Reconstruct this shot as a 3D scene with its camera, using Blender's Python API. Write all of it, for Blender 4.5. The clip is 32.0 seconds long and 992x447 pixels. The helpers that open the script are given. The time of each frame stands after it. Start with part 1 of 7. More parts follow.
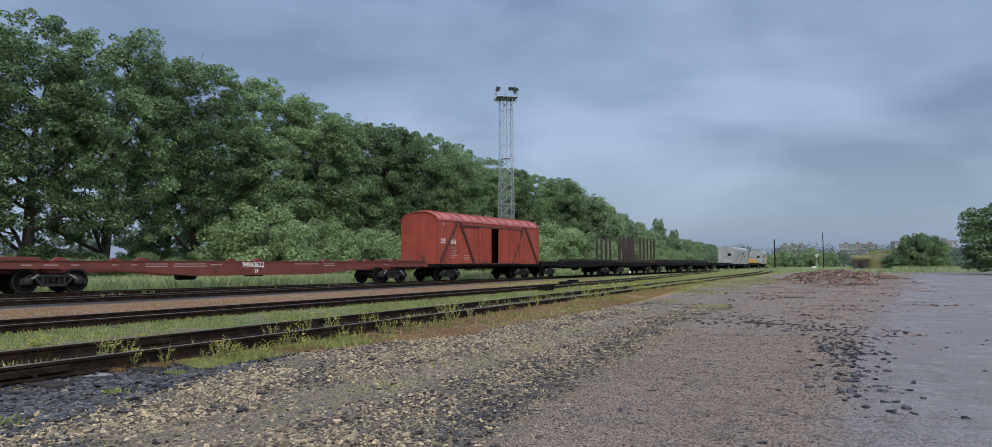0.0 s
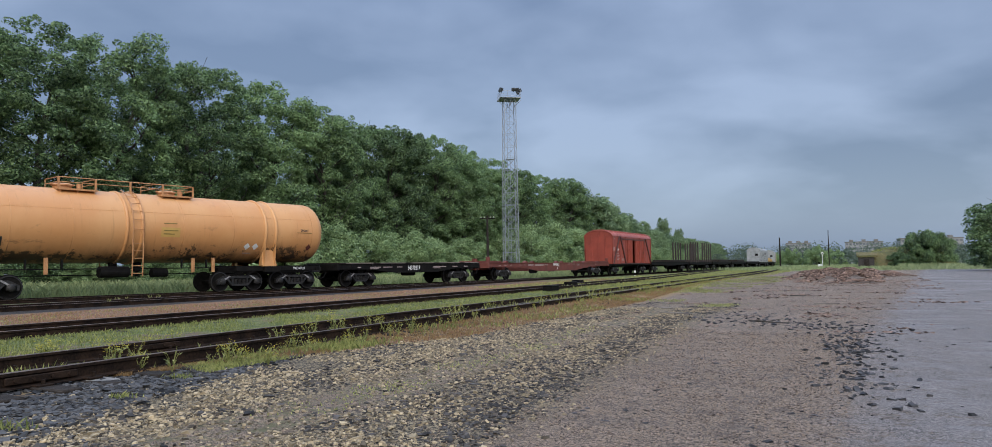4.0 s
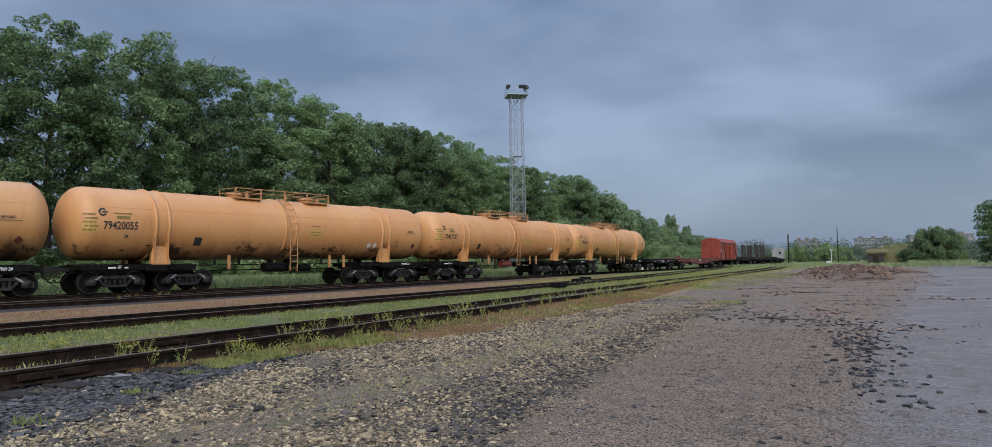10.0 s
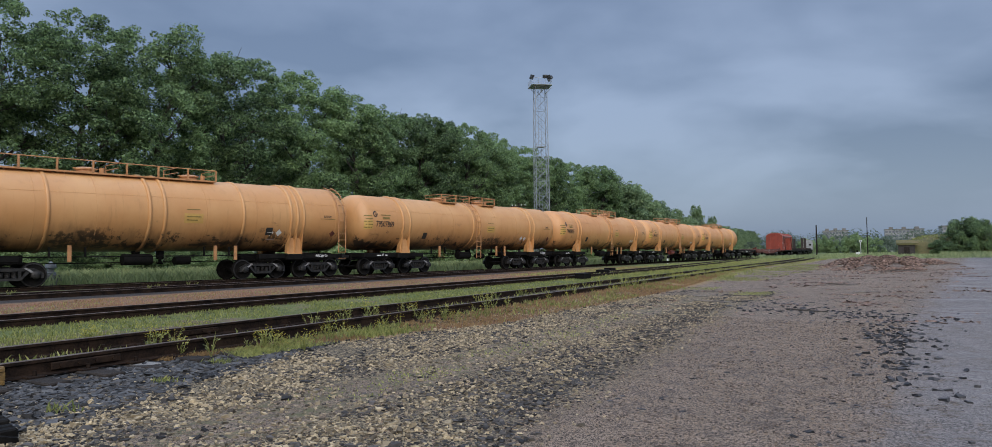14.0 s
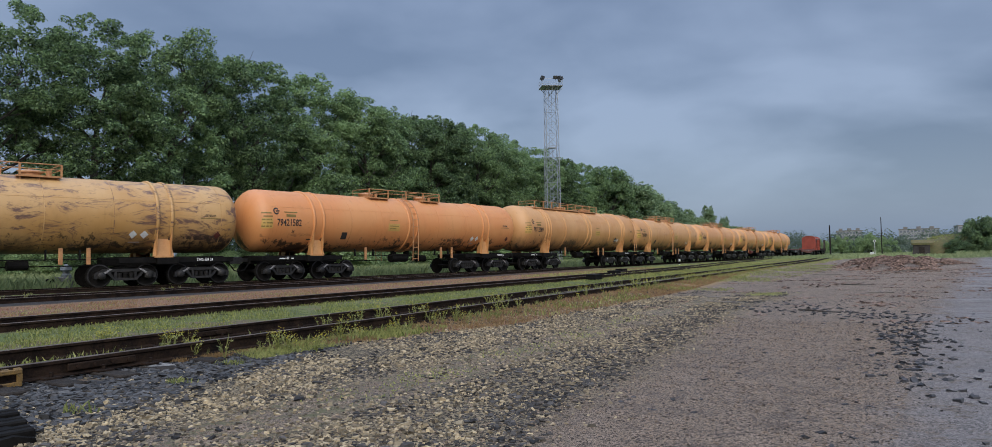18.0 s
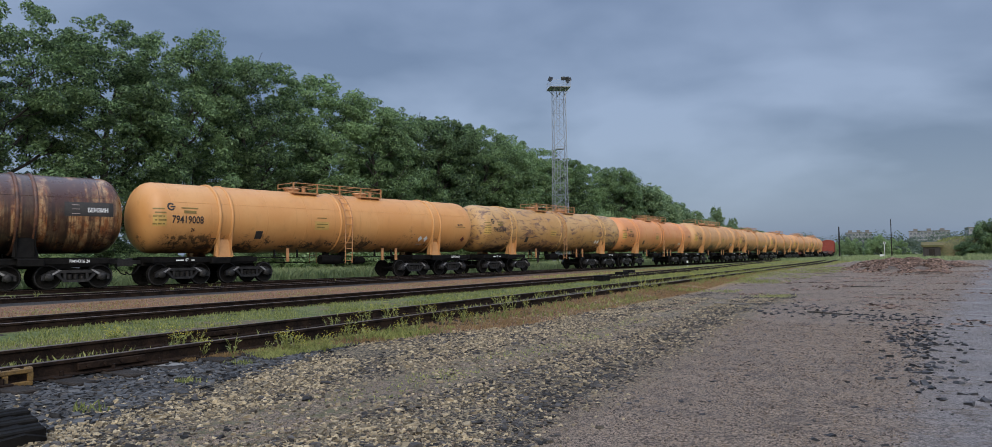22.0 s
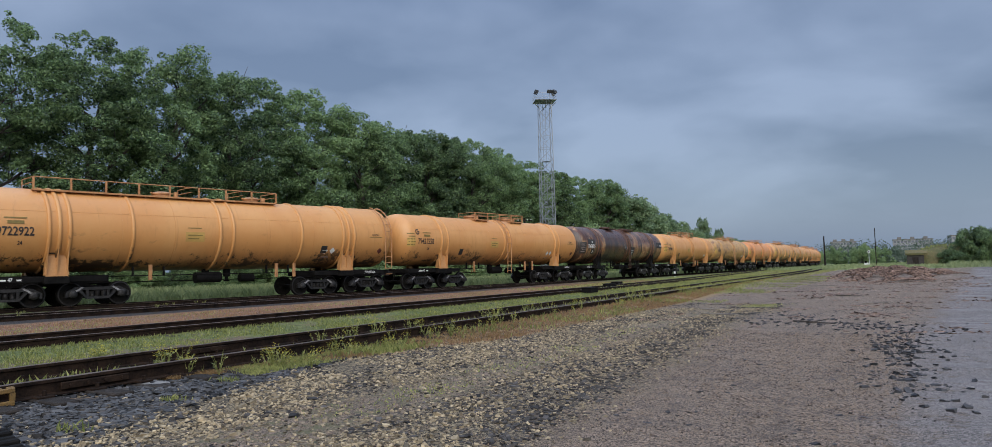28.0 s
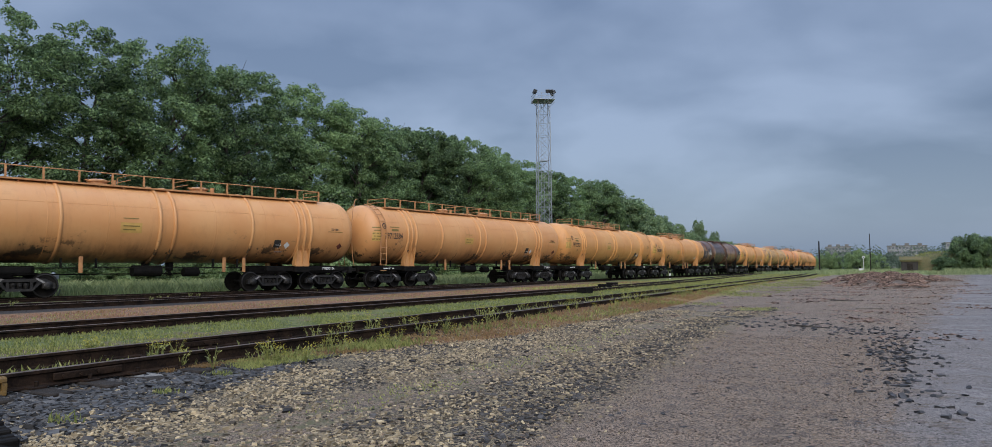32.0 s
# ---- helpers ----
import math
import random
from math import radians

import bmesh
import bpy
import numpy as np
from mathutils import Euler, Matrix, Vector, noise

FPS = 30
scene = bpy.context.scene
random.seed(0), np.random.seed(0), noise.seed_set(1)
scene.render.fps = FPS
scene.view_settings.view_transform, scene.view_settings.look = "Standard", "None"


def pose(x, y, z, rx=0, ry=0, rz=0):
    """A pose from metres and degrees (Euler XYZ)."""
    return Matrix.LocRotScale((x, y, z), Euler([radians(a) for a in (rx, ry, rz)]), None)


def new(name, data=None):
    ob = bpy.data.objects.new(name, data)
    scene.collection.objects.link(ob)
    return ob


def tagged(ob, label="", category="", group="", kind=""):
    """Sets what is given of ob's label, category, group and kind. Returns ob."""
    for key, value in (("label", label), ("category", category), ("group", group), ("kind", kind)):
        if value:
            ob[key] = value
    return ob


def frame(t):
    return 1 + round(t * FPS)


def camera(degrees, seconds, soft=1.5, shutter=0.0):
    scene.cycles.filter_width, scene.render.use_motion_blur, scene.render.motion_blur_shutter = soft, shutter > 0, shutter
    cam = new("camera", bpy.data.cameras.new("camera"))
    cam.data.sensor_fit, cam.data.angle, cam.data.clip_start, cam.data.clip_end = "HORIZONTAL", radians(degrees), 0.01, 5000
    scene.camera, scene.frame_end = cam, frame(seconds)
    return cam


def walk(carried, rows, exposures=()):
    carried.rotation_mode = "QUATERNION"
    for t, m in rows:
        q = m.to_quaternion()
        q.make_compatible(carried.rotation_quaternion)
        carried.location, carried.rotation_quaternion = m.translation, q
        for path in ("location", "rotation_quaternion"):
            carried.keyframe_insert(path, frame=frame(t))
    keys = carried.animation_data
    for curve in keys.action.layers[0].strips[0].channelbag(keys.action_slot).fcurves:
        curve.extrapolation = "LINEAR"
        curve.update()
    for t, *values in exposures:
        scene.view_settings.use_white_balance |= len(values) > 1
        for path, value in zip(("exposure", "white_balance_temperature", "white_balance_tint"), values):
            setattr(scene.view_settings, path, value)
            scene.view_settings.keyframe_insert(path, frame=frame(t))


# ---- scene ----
cam = camera(69.65, 32.0, soft=0.5, shutter=0.08)
PATH = [
    (0, -0.014, 0.018, 1.066, 93.33, 0.18, 27.93),
    (0.5, -0.026, 0, 1.07, 93.39, 0.35, 28.05),
    (1, -0.014, 0.009, 1.073, 93.49, 0.72, 28.16),
    (1.5, -0.013, 0.004, 1.067, 93.54, 0.57, 28.16),
    (2, -0.004, 0.008, 1.067, 93.59, 0.58, 28.17),
    (2.5, -0.01, 0.003, 1.069, 93.56, 0.54, 28.16),
    (3, -0.011, 0.001, 1.068, 93.52, 0.34, 28.25),
    (3.5, -0.008, 0.008, 1.068, 93.48, 0.69, 28.33),
    (5.5, -0.002, 0.006, 1.068, 93.35, 0.71, 28.25),
    (6, -0.008, 0.004, 1.065, 93.33, 0.56, 28.21),
    (6.5, -0.009, 0.001, 1.068, 93.33, 0.81, 28.32),
    (7, -0.011, 0.001, 1.065, 93.31, 0.49, 28.38),
    (7.5, -0.001, 0.009, 1.07, 93.35, 0.88, 28.39),
    (8, -0.006, 0.009, 1.071, 93.4, 0.64, 28.47),
    (8.5, -0.004, -0.01, 1.07, 93.41, 0.73, 28.66),
    (9, 0, 0, 1.066, 93.44, 1.03, 28.83),
    (9.5, 0.008, 0.003, 1.063, 93.34, 1.21, 28.89),
    (10, -0.007, -0.006, 1.065, 93.18, 0.76, 28.9),
    (10.5, -0.005, 0.004, 1.064, 93.09, 0.94, 28.97),
    (11, -0.006, -0.001, 1.061, 93, 0.84, 28.98),
    (11.5, -0.012, 0, 1.062, 92.88, 0.76, 29.06),
    (12, -0.015, 0.007, 1.062, 92.78, 0.84, 29.18),
    (12.5, -0.022, 0.005, 1.058, 92.39, 0.53, 29.34),
    (13, -0.043, 0.025, 1.061, 92.26, -0.07, 29.73),
    (13.5, -0.036, 0.015, 1.058, 92.4, 0.29, 30.7),
    (14, -0.048, 0.024, 1.06, 92.47, 0.7, 30.8),
    (14.5, -0.035, 0.014, 1.059, 92.49, 0.73, 31.02),
    (16.5, -0.018, 0.004, 1.062, 92.81, 1.42, 31.68),
    (17, -0.008, 0.002, 1.056, 92.68, 1.75, 31.63),
    (17.5, -0.02, 0.007, 1.062, 92.58, 1.41, 31.52),
    (18, -0.032, 0.008, 1.06, 92.58, 0.88, 31.7),
    (18.5, -0.011, 0.008, 1.053, 92.69, 0.76, 31.61),
    (19, -0.029, 0.013, 1.06, 92.69, 1.21, 31.59),
    (19.5, -0.018, 0.006, 1.058, 92.77, 0.9, 31.62),
    (20, -0.026, 0.007, 1.068, 92.77, 1.01, 31.91),
    (20.5, -0.024, 0.004, 1.06, 92.73, 1, 31.91),
    (21, -0.025, 0.006, 1.06, 92.69, 1.27, 32.09),
    (21.5, -0.032, 0.008, 1.064, 92.65, 1.04, 32.18),
    (22, -0.036, 0.006, 1.059, 92.67, 0.72, 32.3),
    (22.5, -0.038, 0.004, 1.061, 92.8, 0.47, 32.43),
    (23, -0.039, 0.01, 1.062, 93.16, 0.8, 32.52),
    (23.5, -0.02, -0.005, 1.06, 93.31, 0.83, 32.38),
    (24, -0.017, -0.005, 1.063, 93.34, 1.02, 32.38),
    (24.5, -0.011, -0, 1.061, 93.41, 1.21, 32.11),
    (25, -0.014, -0.003, 1.063, 93.43, 1.6, 32.14),
    (25.5, -0.005, -0.005, 1.061, 93.49, 1.64, 31.95),
    (27.5, -0.001, -0.01, 1.065, 93.69, 1.38, 31.48),
    (28, -0.006, -0.009, 1.064, 93.68, 1.37, 31.34),
    (28.5, -0.004, 0.003, 1.063, 93.7, 1.37, 31.22),
    (29, -0.016, -0.001, 1.06, 93.68, 1.28, 31.04),
    (29.5, -0.016, -0.008, 1.058, 93.59, 1.18, 30.95),
    (30, -0.037, 0, 1.06, 93.48, 0.65, 31),
    (30.5, -0.021, 0.005, 1.054, 93.51, 0.64, 30.94),
    (31, -0.038, 0.001, 1.055, 93.52, 0, 30.87),
    (31.5, -0.039, 0.005, 1.057, 93.52, 0.15, 30.91),
    (32, -0.034, 0, 1.058, 93.58, 0.32, 30.96),
]
walk(cam, [(r[0], pose(*r[1:])) for r in PATH], [(0, 0.04), (3.5, 0.04), (5.5, -0.03), (8, -0.16), (14, -0.18), (22, -0.20), (32, -0.14)])

# ---- light: an overcast afternoon after rain ----
SUN_EL, SUN_AZ = radians(38), radians(142)
world = bpy.data.worlds.new("overcast_sky")
scene.world = world
world.use_nodes = True
wn, wl = world.node_tree.nodes, world.node_tree.links
wn.clear()


def wnode(kind, **kw):
    n = wn.new(kind)
    for k, v in kw.items():
        n.inputs[k].default_value = v
    return n


wout, wbg = wn.new("ShaderNodeOutputWorld"), wn.new("ShaderNodeBackground")
wl.new(wbg.outputs[0], wout.inputs[0])
sky = wn.new("ShaderNodeTexSky")
sky.sky_type, sky.sun_disc, sky.sun_elevation, sky.sun_rotation = "NISHITA", False, SUN_EL, SUN_AZ
sky.air_density, sky.dust_density = 1.0, 3.0
wcoord, wsep = wn.new("ShaderNodeTexCoord"), wn.new("ShaderNodeSeparateXYZ")
wl.new(wcoord.outputs["Generated"], wsep.inputs[0])


def wmath(op, a, b=None, clamp=False):
    n = wn.new("ShaderNodeMath")
    n.operation, n.use_clamp = op, clamp
    for k, v in enumerate((a, b)):
        if v is None:
            continue
        if isinstance(v, (int, float)):
            n.inputs[k].default_value = v
        else:
            wl.new(v, n.inputs[k])
    return n.outputs[0]


# cloud layer on a flat ceiling: the direction divided by its height
wz = wmath("MAXIMUM", wsep.outputs[2], 0.0)
wh = wmath("ADD", wz, 0.30)
wcomb = wn.new("ShaderNodeCombineXYZ")
wl.new(wmath("ADD", wmath("DIVIDE", wsep.outputs[0], wh), 7.3), wcomb.inputs[0])
wl.new(wmath("ADD", wmath("DIVIDE", wsep.outputs[1], wh), 2.6), wcomb.inputs[1])
cloud_a = wnode("ShaderNodeTexNoise", Scale=1.0, Detail=4.0, Roughness=0.45, Distortion=0.5)
cloud_b = wnode("ShaderNodeTexNoise", Scale=3.1, Detail=5.0, Roughness=0.5, Distortion=0.3)
wl.new(wcomb.outputs[0], cloud_a.inputs["Vector"])
wl.new(wcomb.outputs[0], cloud_b.inputs["Vector"])
cl = wmath("ADD", wmath("MULTIPLY", cloud_a.outputs["Fac"], 0.80), wmath("MULTIPLY", cloud_b.outputs["Fac"], 0.20))
ramp = wn.new("ShaderNodeValToRGB")
ramp.color_ramp.elements[0].position, ramp.color_ramp.elements[1].position = 0.41, 0.585
ramp.color_ramp.elements[0].color = (0.110, 0.150, 0.238, 1)
ramp.color_ramp.elements[1].color = (0.245, 0.305, 0.430, 1)
wl.new(cl, ramp.inputs[0])
# an overcast sky is brightest overhead, and pale just above the horizon
high = wmath("MAXIMUM", wmath("SUBTRACT", wz, 0.32), 0.0)
lift = wmath("ADD", wmath("MULTIPLY", wmath("POWER", high, 1.3), 7.6), 1.04)
pale = wmath("MULTIPLY", wz, 0.55)
wmul = wn.new("ShaderNodeVectorMath")
wmul.operation = "SCALE"
wl.new(ramp.outputs[0], wmul.inputs[0])
wl.new(wmath("ADD", lift, pale), wmul.inputs["Scale"])
# the cloud layer dissolves in even, pale haze towards the horizon
whaze = wn.new("ShaderNodeMapRange")
whaze.interpolation_type = "SMOOTHSTEP"
wl.new(wz, whaze.inputs[0])
whaze.inputs[1].default_value, whaze.inputs[2].default_value = 0.0, 0.17
whaze.inputs[3].default_value, whaze.inputs[4].default_value = 0.80, 0.0
wlow = wn.new("ShaderNodeMix")
wlow.data_type = "RGBA"
wl.new(whaze.outputs[0], wlow.inputs["Factor"])
wl.new(wmul.outputs[0], wlow.inputs[6])
wlow.inputs[7].default_value = (0.230, 0.312, 0.455, 1)
# a little clear-sky light through the cloud
wmix = wn.new("ShaderNodeMix")
wmix.data_type = "RGBA"
wmix.inputs["Factor"].default_value = 0.04
wl.new(wlow.outputs[2], wmix.inputs[6])
wl.new(sky.outputs[0], wmix.inputs[7])
wl.new(wmix.outputs[2], wbg.inputs["Color"])
wbg.inputs["Strength"].default_value = 1.0

sun_data = bpy.data.lights.new("sun", "SUN")
sun_data.energy, sun_data.angle, sun_data.color = 2.5, radians(60), (1.0, 0.96, 0.9)
sun = new("sun", sun_data)
sun.rotation_euler = (radians(90) - SUN_EL, 0, radians(180) - SUN_AZ)
scene.view_settings.exposure = 0.0

# ---- materials ----


class Nodes:
    """Small helper to write a node material."""

    def __init__(self, name, rough=0.8, metal=0.0):
        self.mat = bpy.data.materials.new(name)
        self.mat.use_nodes = True
        self.n, self.l = self.mat.node_tree.nodes, self.mat.node_tree.links
        self.b = self.n["Principled BSDF"]
        self.b.inputs["Roughness"].default_value = rough
        self.b.inputs["Metallic"].default_value = metal
        self.co = self.n.new("ShaderNodeTexCoord").outputs["Object"]

    def put(self, socket, v):
        if isinstance(v, (int, float, tuple)):
            socket.default_value = v if not isinstance(v, tuple) or len(v) == len(socket.default_value) else (*v, 1)
        else:
            self.l.new(v, socket)

    def math(self, op, a, b=0.0, clamp=False):
        n = self.n.new("ShaderNodeMath")
        n.operation, n.use_clamp = op, clamp
        self.put(n.inputs[0], a)
        self.put(n.inputs[1], b)
        return n.outputs[0]

    def noise(self, scale, detail=4.0, rough=0.6, stretch=None, warp=0.0, co=None):
        n = self.n.new("ShaderNodeTexNoise")
        n.inputs["Scale"].default_value, n.inputs["Detail"].default_value = scale, detail
        n.inputs["Roughness"].default_value, n.inputs["Distortion"].default_value = rough, warp
        src = co or self.co
        if stretch:
            m = self.n.new("ShaderNodeMapping")
            m.inputs["Scale"].default_value = stretch
            self.l.new(src, m.inputs[0])
            src = m.outputs[0]
        self.l.new(src, n.inputs["Vector"])
        return n.outputs["Fac"]

    def step(self, v, lo, hi):
        n = self.n.new("ShaderNodeMapRange")
        n.interpolation_type = "SMOOTHSTEP"
        self.put(n.inputs[0], v)
        n.inputs[1].default_value, n.inputs[2].default_value = lo, hi
        return n.outputs[0]

    def mix(self, f, a, b):
        n = self.n.new("ShaderNodeMix")
        n.data_type = "RGBA"
        self.put(n.inputs["Factor"], f)
        self.put(n.inputs[6], a)
        self.put(n.inputs[7], b)
        return n.outputs[2]

    def axis(self):
        n = self.n.new("ShaderNodeSeparateXYZ")
        self.l.new(self.co, n.inputs[0])
        return n.outputs

    def random(self):
        return self.n.new("ShaderNodeObjectInfo").outputs["Random"]

    def island(self):
        return self.n.new("ShaderNodeNewGeometry").outputs["Random Per Island"]

    def shift(self):
        """Give each object its own stretch of the pattern."""
        c = self.n.new("ShaderNodeCombineXYZ")
        self.l.new(self.math("MULTIPLY", self.random(), 60.0), c.inputs[1])
        v = self.n.new("ShaderNodeVectorMath")
        self.l.new(self.co, v.inputs[0])
        self.l.new(c.outputs[0], v.inputs[1])
        self.co = v.outputs[0]

    def bump(self, h, strength=0.3, dist=0.02):
        n = self.n.new("ShaderNodeBump")
        n.inputs["Strength"].default_value, n.inputs["Distance"].default_value = strength, dist
        self.l.new(h, n.inputs["Height"])
        self.l.new(n.outputs[0], self.b.inputs["Normal"])

    def done(self, colour, rough=None):
        self.put(self.b.inputs["Base Color"], colour)
        if rough is not None:
            self.put(self.b.inputs["Roughness"], rough)
        return self.mat


def plain(name, c1, c2, scale=6.0, rough=0.75, metal=0.0, bump=0.25, dist=0.01, vary=0.0, gloss=0.5):
    """Two shades of one surface at two scales, with grain."""
    m = Nodes(name, rough, metal)
    m.b.inputs["Specular IOR Level"].default_value = gloss
    f = m.math("ADD", m.math("MULTIPLY", m.noise(scale), 0.6), m.math("MULTIPLY", m.noise(scale * 9), 0.4))
    c = m.mix(m.step(f, 0.35, 0.65), c1, c2)
    if vary:
        c = m.mix(m.math("MULTIPLY", m.random(), vary), c, tuple(0.35 * v for v in c1))
    m.bump(m.noise(scale * 12, 6.0), bump, dist)
    return m.done(c, m.math("ADD", m.math("MULTIPLY", f, 0.25), rough - 0.12))


def tank_paint(name, base, pale, dark_tone, rust=0.0, rust_colour=(0.06, 0.025, 0.018), belly_dark=0.5, stripe=False, rough=0.42):
    """Barrel paint: sun-bleached top, darker belly with spill marks, rust patches."""
    m = Nodes(name, rough)
    x, y, z = m.axis()
    m.shift()
    big = m.noise(0.45, 5.0, 0.6)
    c = m.mix(m.step(big, 0.35, 0.7), base, pale)
    fine = m.noise(3.0, 8.0, 0.7, (1, 0.5, 0.15))
    c = m.mix(m.math("MULTIPLY", m.step(fine, 0.52, 0.78), 0.35), c, tuple(0.55 * v for v in base))
    if rust > 0:
        patch = m.noise(1.5, 12.0, 0.74, (1.0, 0.5, 1.5), 0.7)
        c = m.mix(m.step(patch, 0.62 - rust * 0.22, 0.70 - rust * 0.16), c, rust_colour)
    if stripe:
        # spilled oil: a dark glossy back, and runs over flaking tan paint on the flanks
        band = m.noise(1.1, 4.0, 0.6, (0.0, 1.0, 0.05))
        flake = m.noise(3.2, 12.0, 0.78, (1.0, 1.0, 0.45), 0.5)
        line = m.noise(7.0, 6.0, 0.7, (0.2, 1.0, 0.05))
        c = m.mix(m.step(flake, 0.42, 0.58), (0.230, 0.080, 0.028), (0.43, 0.265, 0.125))
        c = m.mix(m.math("MULTIPLY", m.step(line, 0.48, 0.58), 0.75), c, (0.050, 0.024, 0.017))
        c = m.mix(m.math("MULTIPLY", m.step(m.noise(2.1, 10.0, 0.72), 0.52, 0.60), 0.8), c, (0.085, 0.034, 0.022))
        c = m.mix(m.math("MULTIPLY", m.step(band, 0.48, 0.56), 0.85), c, (0.026, 0.017, 0.014))
        middle = m.math("ABSOLUTE", m.math("ADD", y, m.math("ADD", m.math("MULTIPLY", band, 4.0), 0.2)))
        c = m.mix(m.math("MULTIPLY", m.step(middle, 3.4, 2.0), 0.72), c, (0.024, 0.016, 0.014))
        back = m.math("ADD", z, m.math("MULTIPLY", m.math("SUBTRACT", flake, 0.5), 0.9))
        bare = m.step(m.noise(0.55, 6.0, 0.7, (0.6, 1.0, 0.3)), 0.45, 0.57)
        c = m.mix(m.math("MULTIPLY", m.step(back, 3.10, 3.45), m.math("SUBTRACT", 0.95, m.math("MULTIPLY", bare, 0.85))), c, rust_colour)
    # darker towards the belly, with runs of uneven height
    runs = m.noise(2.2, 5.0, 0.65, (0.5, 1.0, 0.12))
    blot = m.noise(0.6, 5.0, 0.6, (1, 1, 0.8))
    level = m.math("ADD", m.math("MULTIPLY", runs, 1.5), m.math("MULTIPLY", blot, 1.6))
    level = m.math("SUBTRACT", m.math("ADD", level, belly_dark + 0.45), m.math("MULTIPLY", m.math("ADD", z, 0.0), 1.0))
    c = m.mix(m.math("MULTIPLY", m.step(level, 0.45, 1.75), 0.90), c, dark_tone)
    # faint vertical dribbles and scuffs over the whole flank
    drib = m.noise(5.0, 6.0, 0.7, (0.3, 1.0, 0.06))
    c = m.mix(m.math("MULTIPLY", m.step(drib, 0.56, 0.72), 0.28), c, tuple(0.4 * v for v in base))
    scuff = m.noise(1.3, 9.0, 0.72, (1.0, 0.5, 1.0), 0.4)
    c = m.mix(m.math("MULTIPLY", m.math("MULTIPLY", m.step(scuff, 0.60, 0.68), m.step(z, 3.4, 2.4)), 0.55), c, (0.055, 0.036, 0.022))
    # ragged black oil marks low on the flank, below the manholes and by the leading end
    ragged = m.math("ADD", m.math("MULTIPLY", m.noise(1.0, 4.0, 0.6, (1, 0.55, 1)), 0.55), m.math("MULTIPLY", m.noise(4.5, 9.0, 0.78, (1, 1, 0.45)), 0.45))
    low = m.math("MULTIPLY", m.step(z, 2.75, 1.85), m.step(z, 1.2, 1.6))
    c = m.mix(m.math("MULTIPLY", m.step(m.math("ADD", ragged, m.math("MULTIPLY", low, 0.10)), 0.615, 0.655), m.math("MULTIPLY", low, 0.92)), c, dark_tone)
    m.bump(m.noise(1.1, 3.0), 0.10, 0.05)
    return m.done(c, m.math("ADD", m.math("MULTIPLY", fine, 0.3), rough - 0.12))


ORANGE = tank_paint("orange_tank_paint", (0.515, 0.244, 0.088), (0.560, 0.293, 0.117), (0.030, 0.021, 0.014), belly_dark=0.72)
ORANGE_BRIGHT = tank_paint("bright_orange_tank_paint", (0.57, 0.228, 0.076), (0.58, 0.262, 0.096), (0.030, 0.021, 0.014), belly_dark=0.5)
ORANGE_DIRTY = tank_paint("sooty_orange_tank_paint", (0.475, 0.236, 0.086), (0.525, 0.285, 0.114), (0.022, 0.017, 0.013), belly_dark=0.92)
YELLOW = tank_paint("yellow_orange_tank_paint", (0.535, 0.248, 0.076), (0.575, 0.292, 0.100), (0.030, 0.021, 0.014), belly_dark=0.65)
RUSTY = tank_paint("rust_patched_tank_paint", (0.43, 0.235, 0.075), (0.50, 0.305, 0.125), (0.026, 0.018, 0.014), rust=0.56, rust_colour=(0.135, 0.072, 0.052), belly_dark=0.70)
BITUMEN = tank_paint("oil_blackened_tank_paint", (0.26, 0.095, 0.030), (0.38, 0.19, 0.085), (0.008, 0.006, 0.006), rust=0.0, rust_colour=(0.060, 0.025, 0.016), belly_dark=0.95, stripe=True, rough=0.27)
FITTING = plain("orange_fitting_paint", (0.50, 0.255, 0.105), (0.33, 0.155, 0.064), 5.0, 0.5)
SADDLE = plain("clean_orange_saddle_paint", (0.53, 0.280, 0.108), (0.46, 0.225, 0.084), 2.5, 0.5)
STENCIL_PATCH = plain("fresh_yellow_stencil_patch", (0.52, 0.33, 0.085), (0.44, 0.265, 0.075), 3.0, 0.55)
BELT_RUST = plain("rusted_belt_steel", (0.150, 0.062, 0.030), (0.045, 0.022, 0.016), 3.0, 0.5)
FITTING_DARK = plain("rusty_fitting_paint", (0.10, 0.042, 0.022), (0.045, 0.020, 0.014), 5.0, 0.55)
BLACK = plain("black_underframe_paint", (0.005, 0.0048, 0.0048), (0.013, 0.012, 0.011), 4.0, 0.65, 0.0, 0.25, 0.01, 0.0, 0.07)
CAST = plain("oily_cast_steel", (0.030, 0.027, 0.0245), (0.007, 0.0065, 0.006), 7.0, 0.5, 0.2, 0.4, 0.02)
HIGHLIGHT_CAST = plain("rubbed_cast_steel", (0.40, 0.39, 0.38), (0.16, 0.15, 0.145), 9.0, 0.45, 0.3)
WHEEL = plain("dark_wheel_steel", (0.006, 0.0055, 0.005), (0.017, 0.0155, 0.014), 6.0, 0.65, 0.0, 0.25, 0.01, 0.0, 0.06)
TREAD = plain("polished_wheel_rim", (0.065, 0.060, 0.057), (0.025, 0.023, 0.022), 9.0, 0.45, 0.7, 0.1)
RAILHEAD = plain("worn_rail_head", (0.15, 0.115, 0.090), (0.065, 0.045, 0.034), 3.0, 0.5, 0.5, 0.15)
RAIL = plain("rusty_rail_steel", (0.034, 0.021, 0.014), (0.007, 0.0055, 0.005), 4.0, 0.7, 0.0, 0.35, 0.01, 0.0, 0.08)
SLEEPER = plain("oily_timber_sleeper", (0.012, 0.010, 0.0085), (0.046, 0.037, 0.030), 5.0, 0.85, 0, 0.6, 0.02, 0.4, 0.2)
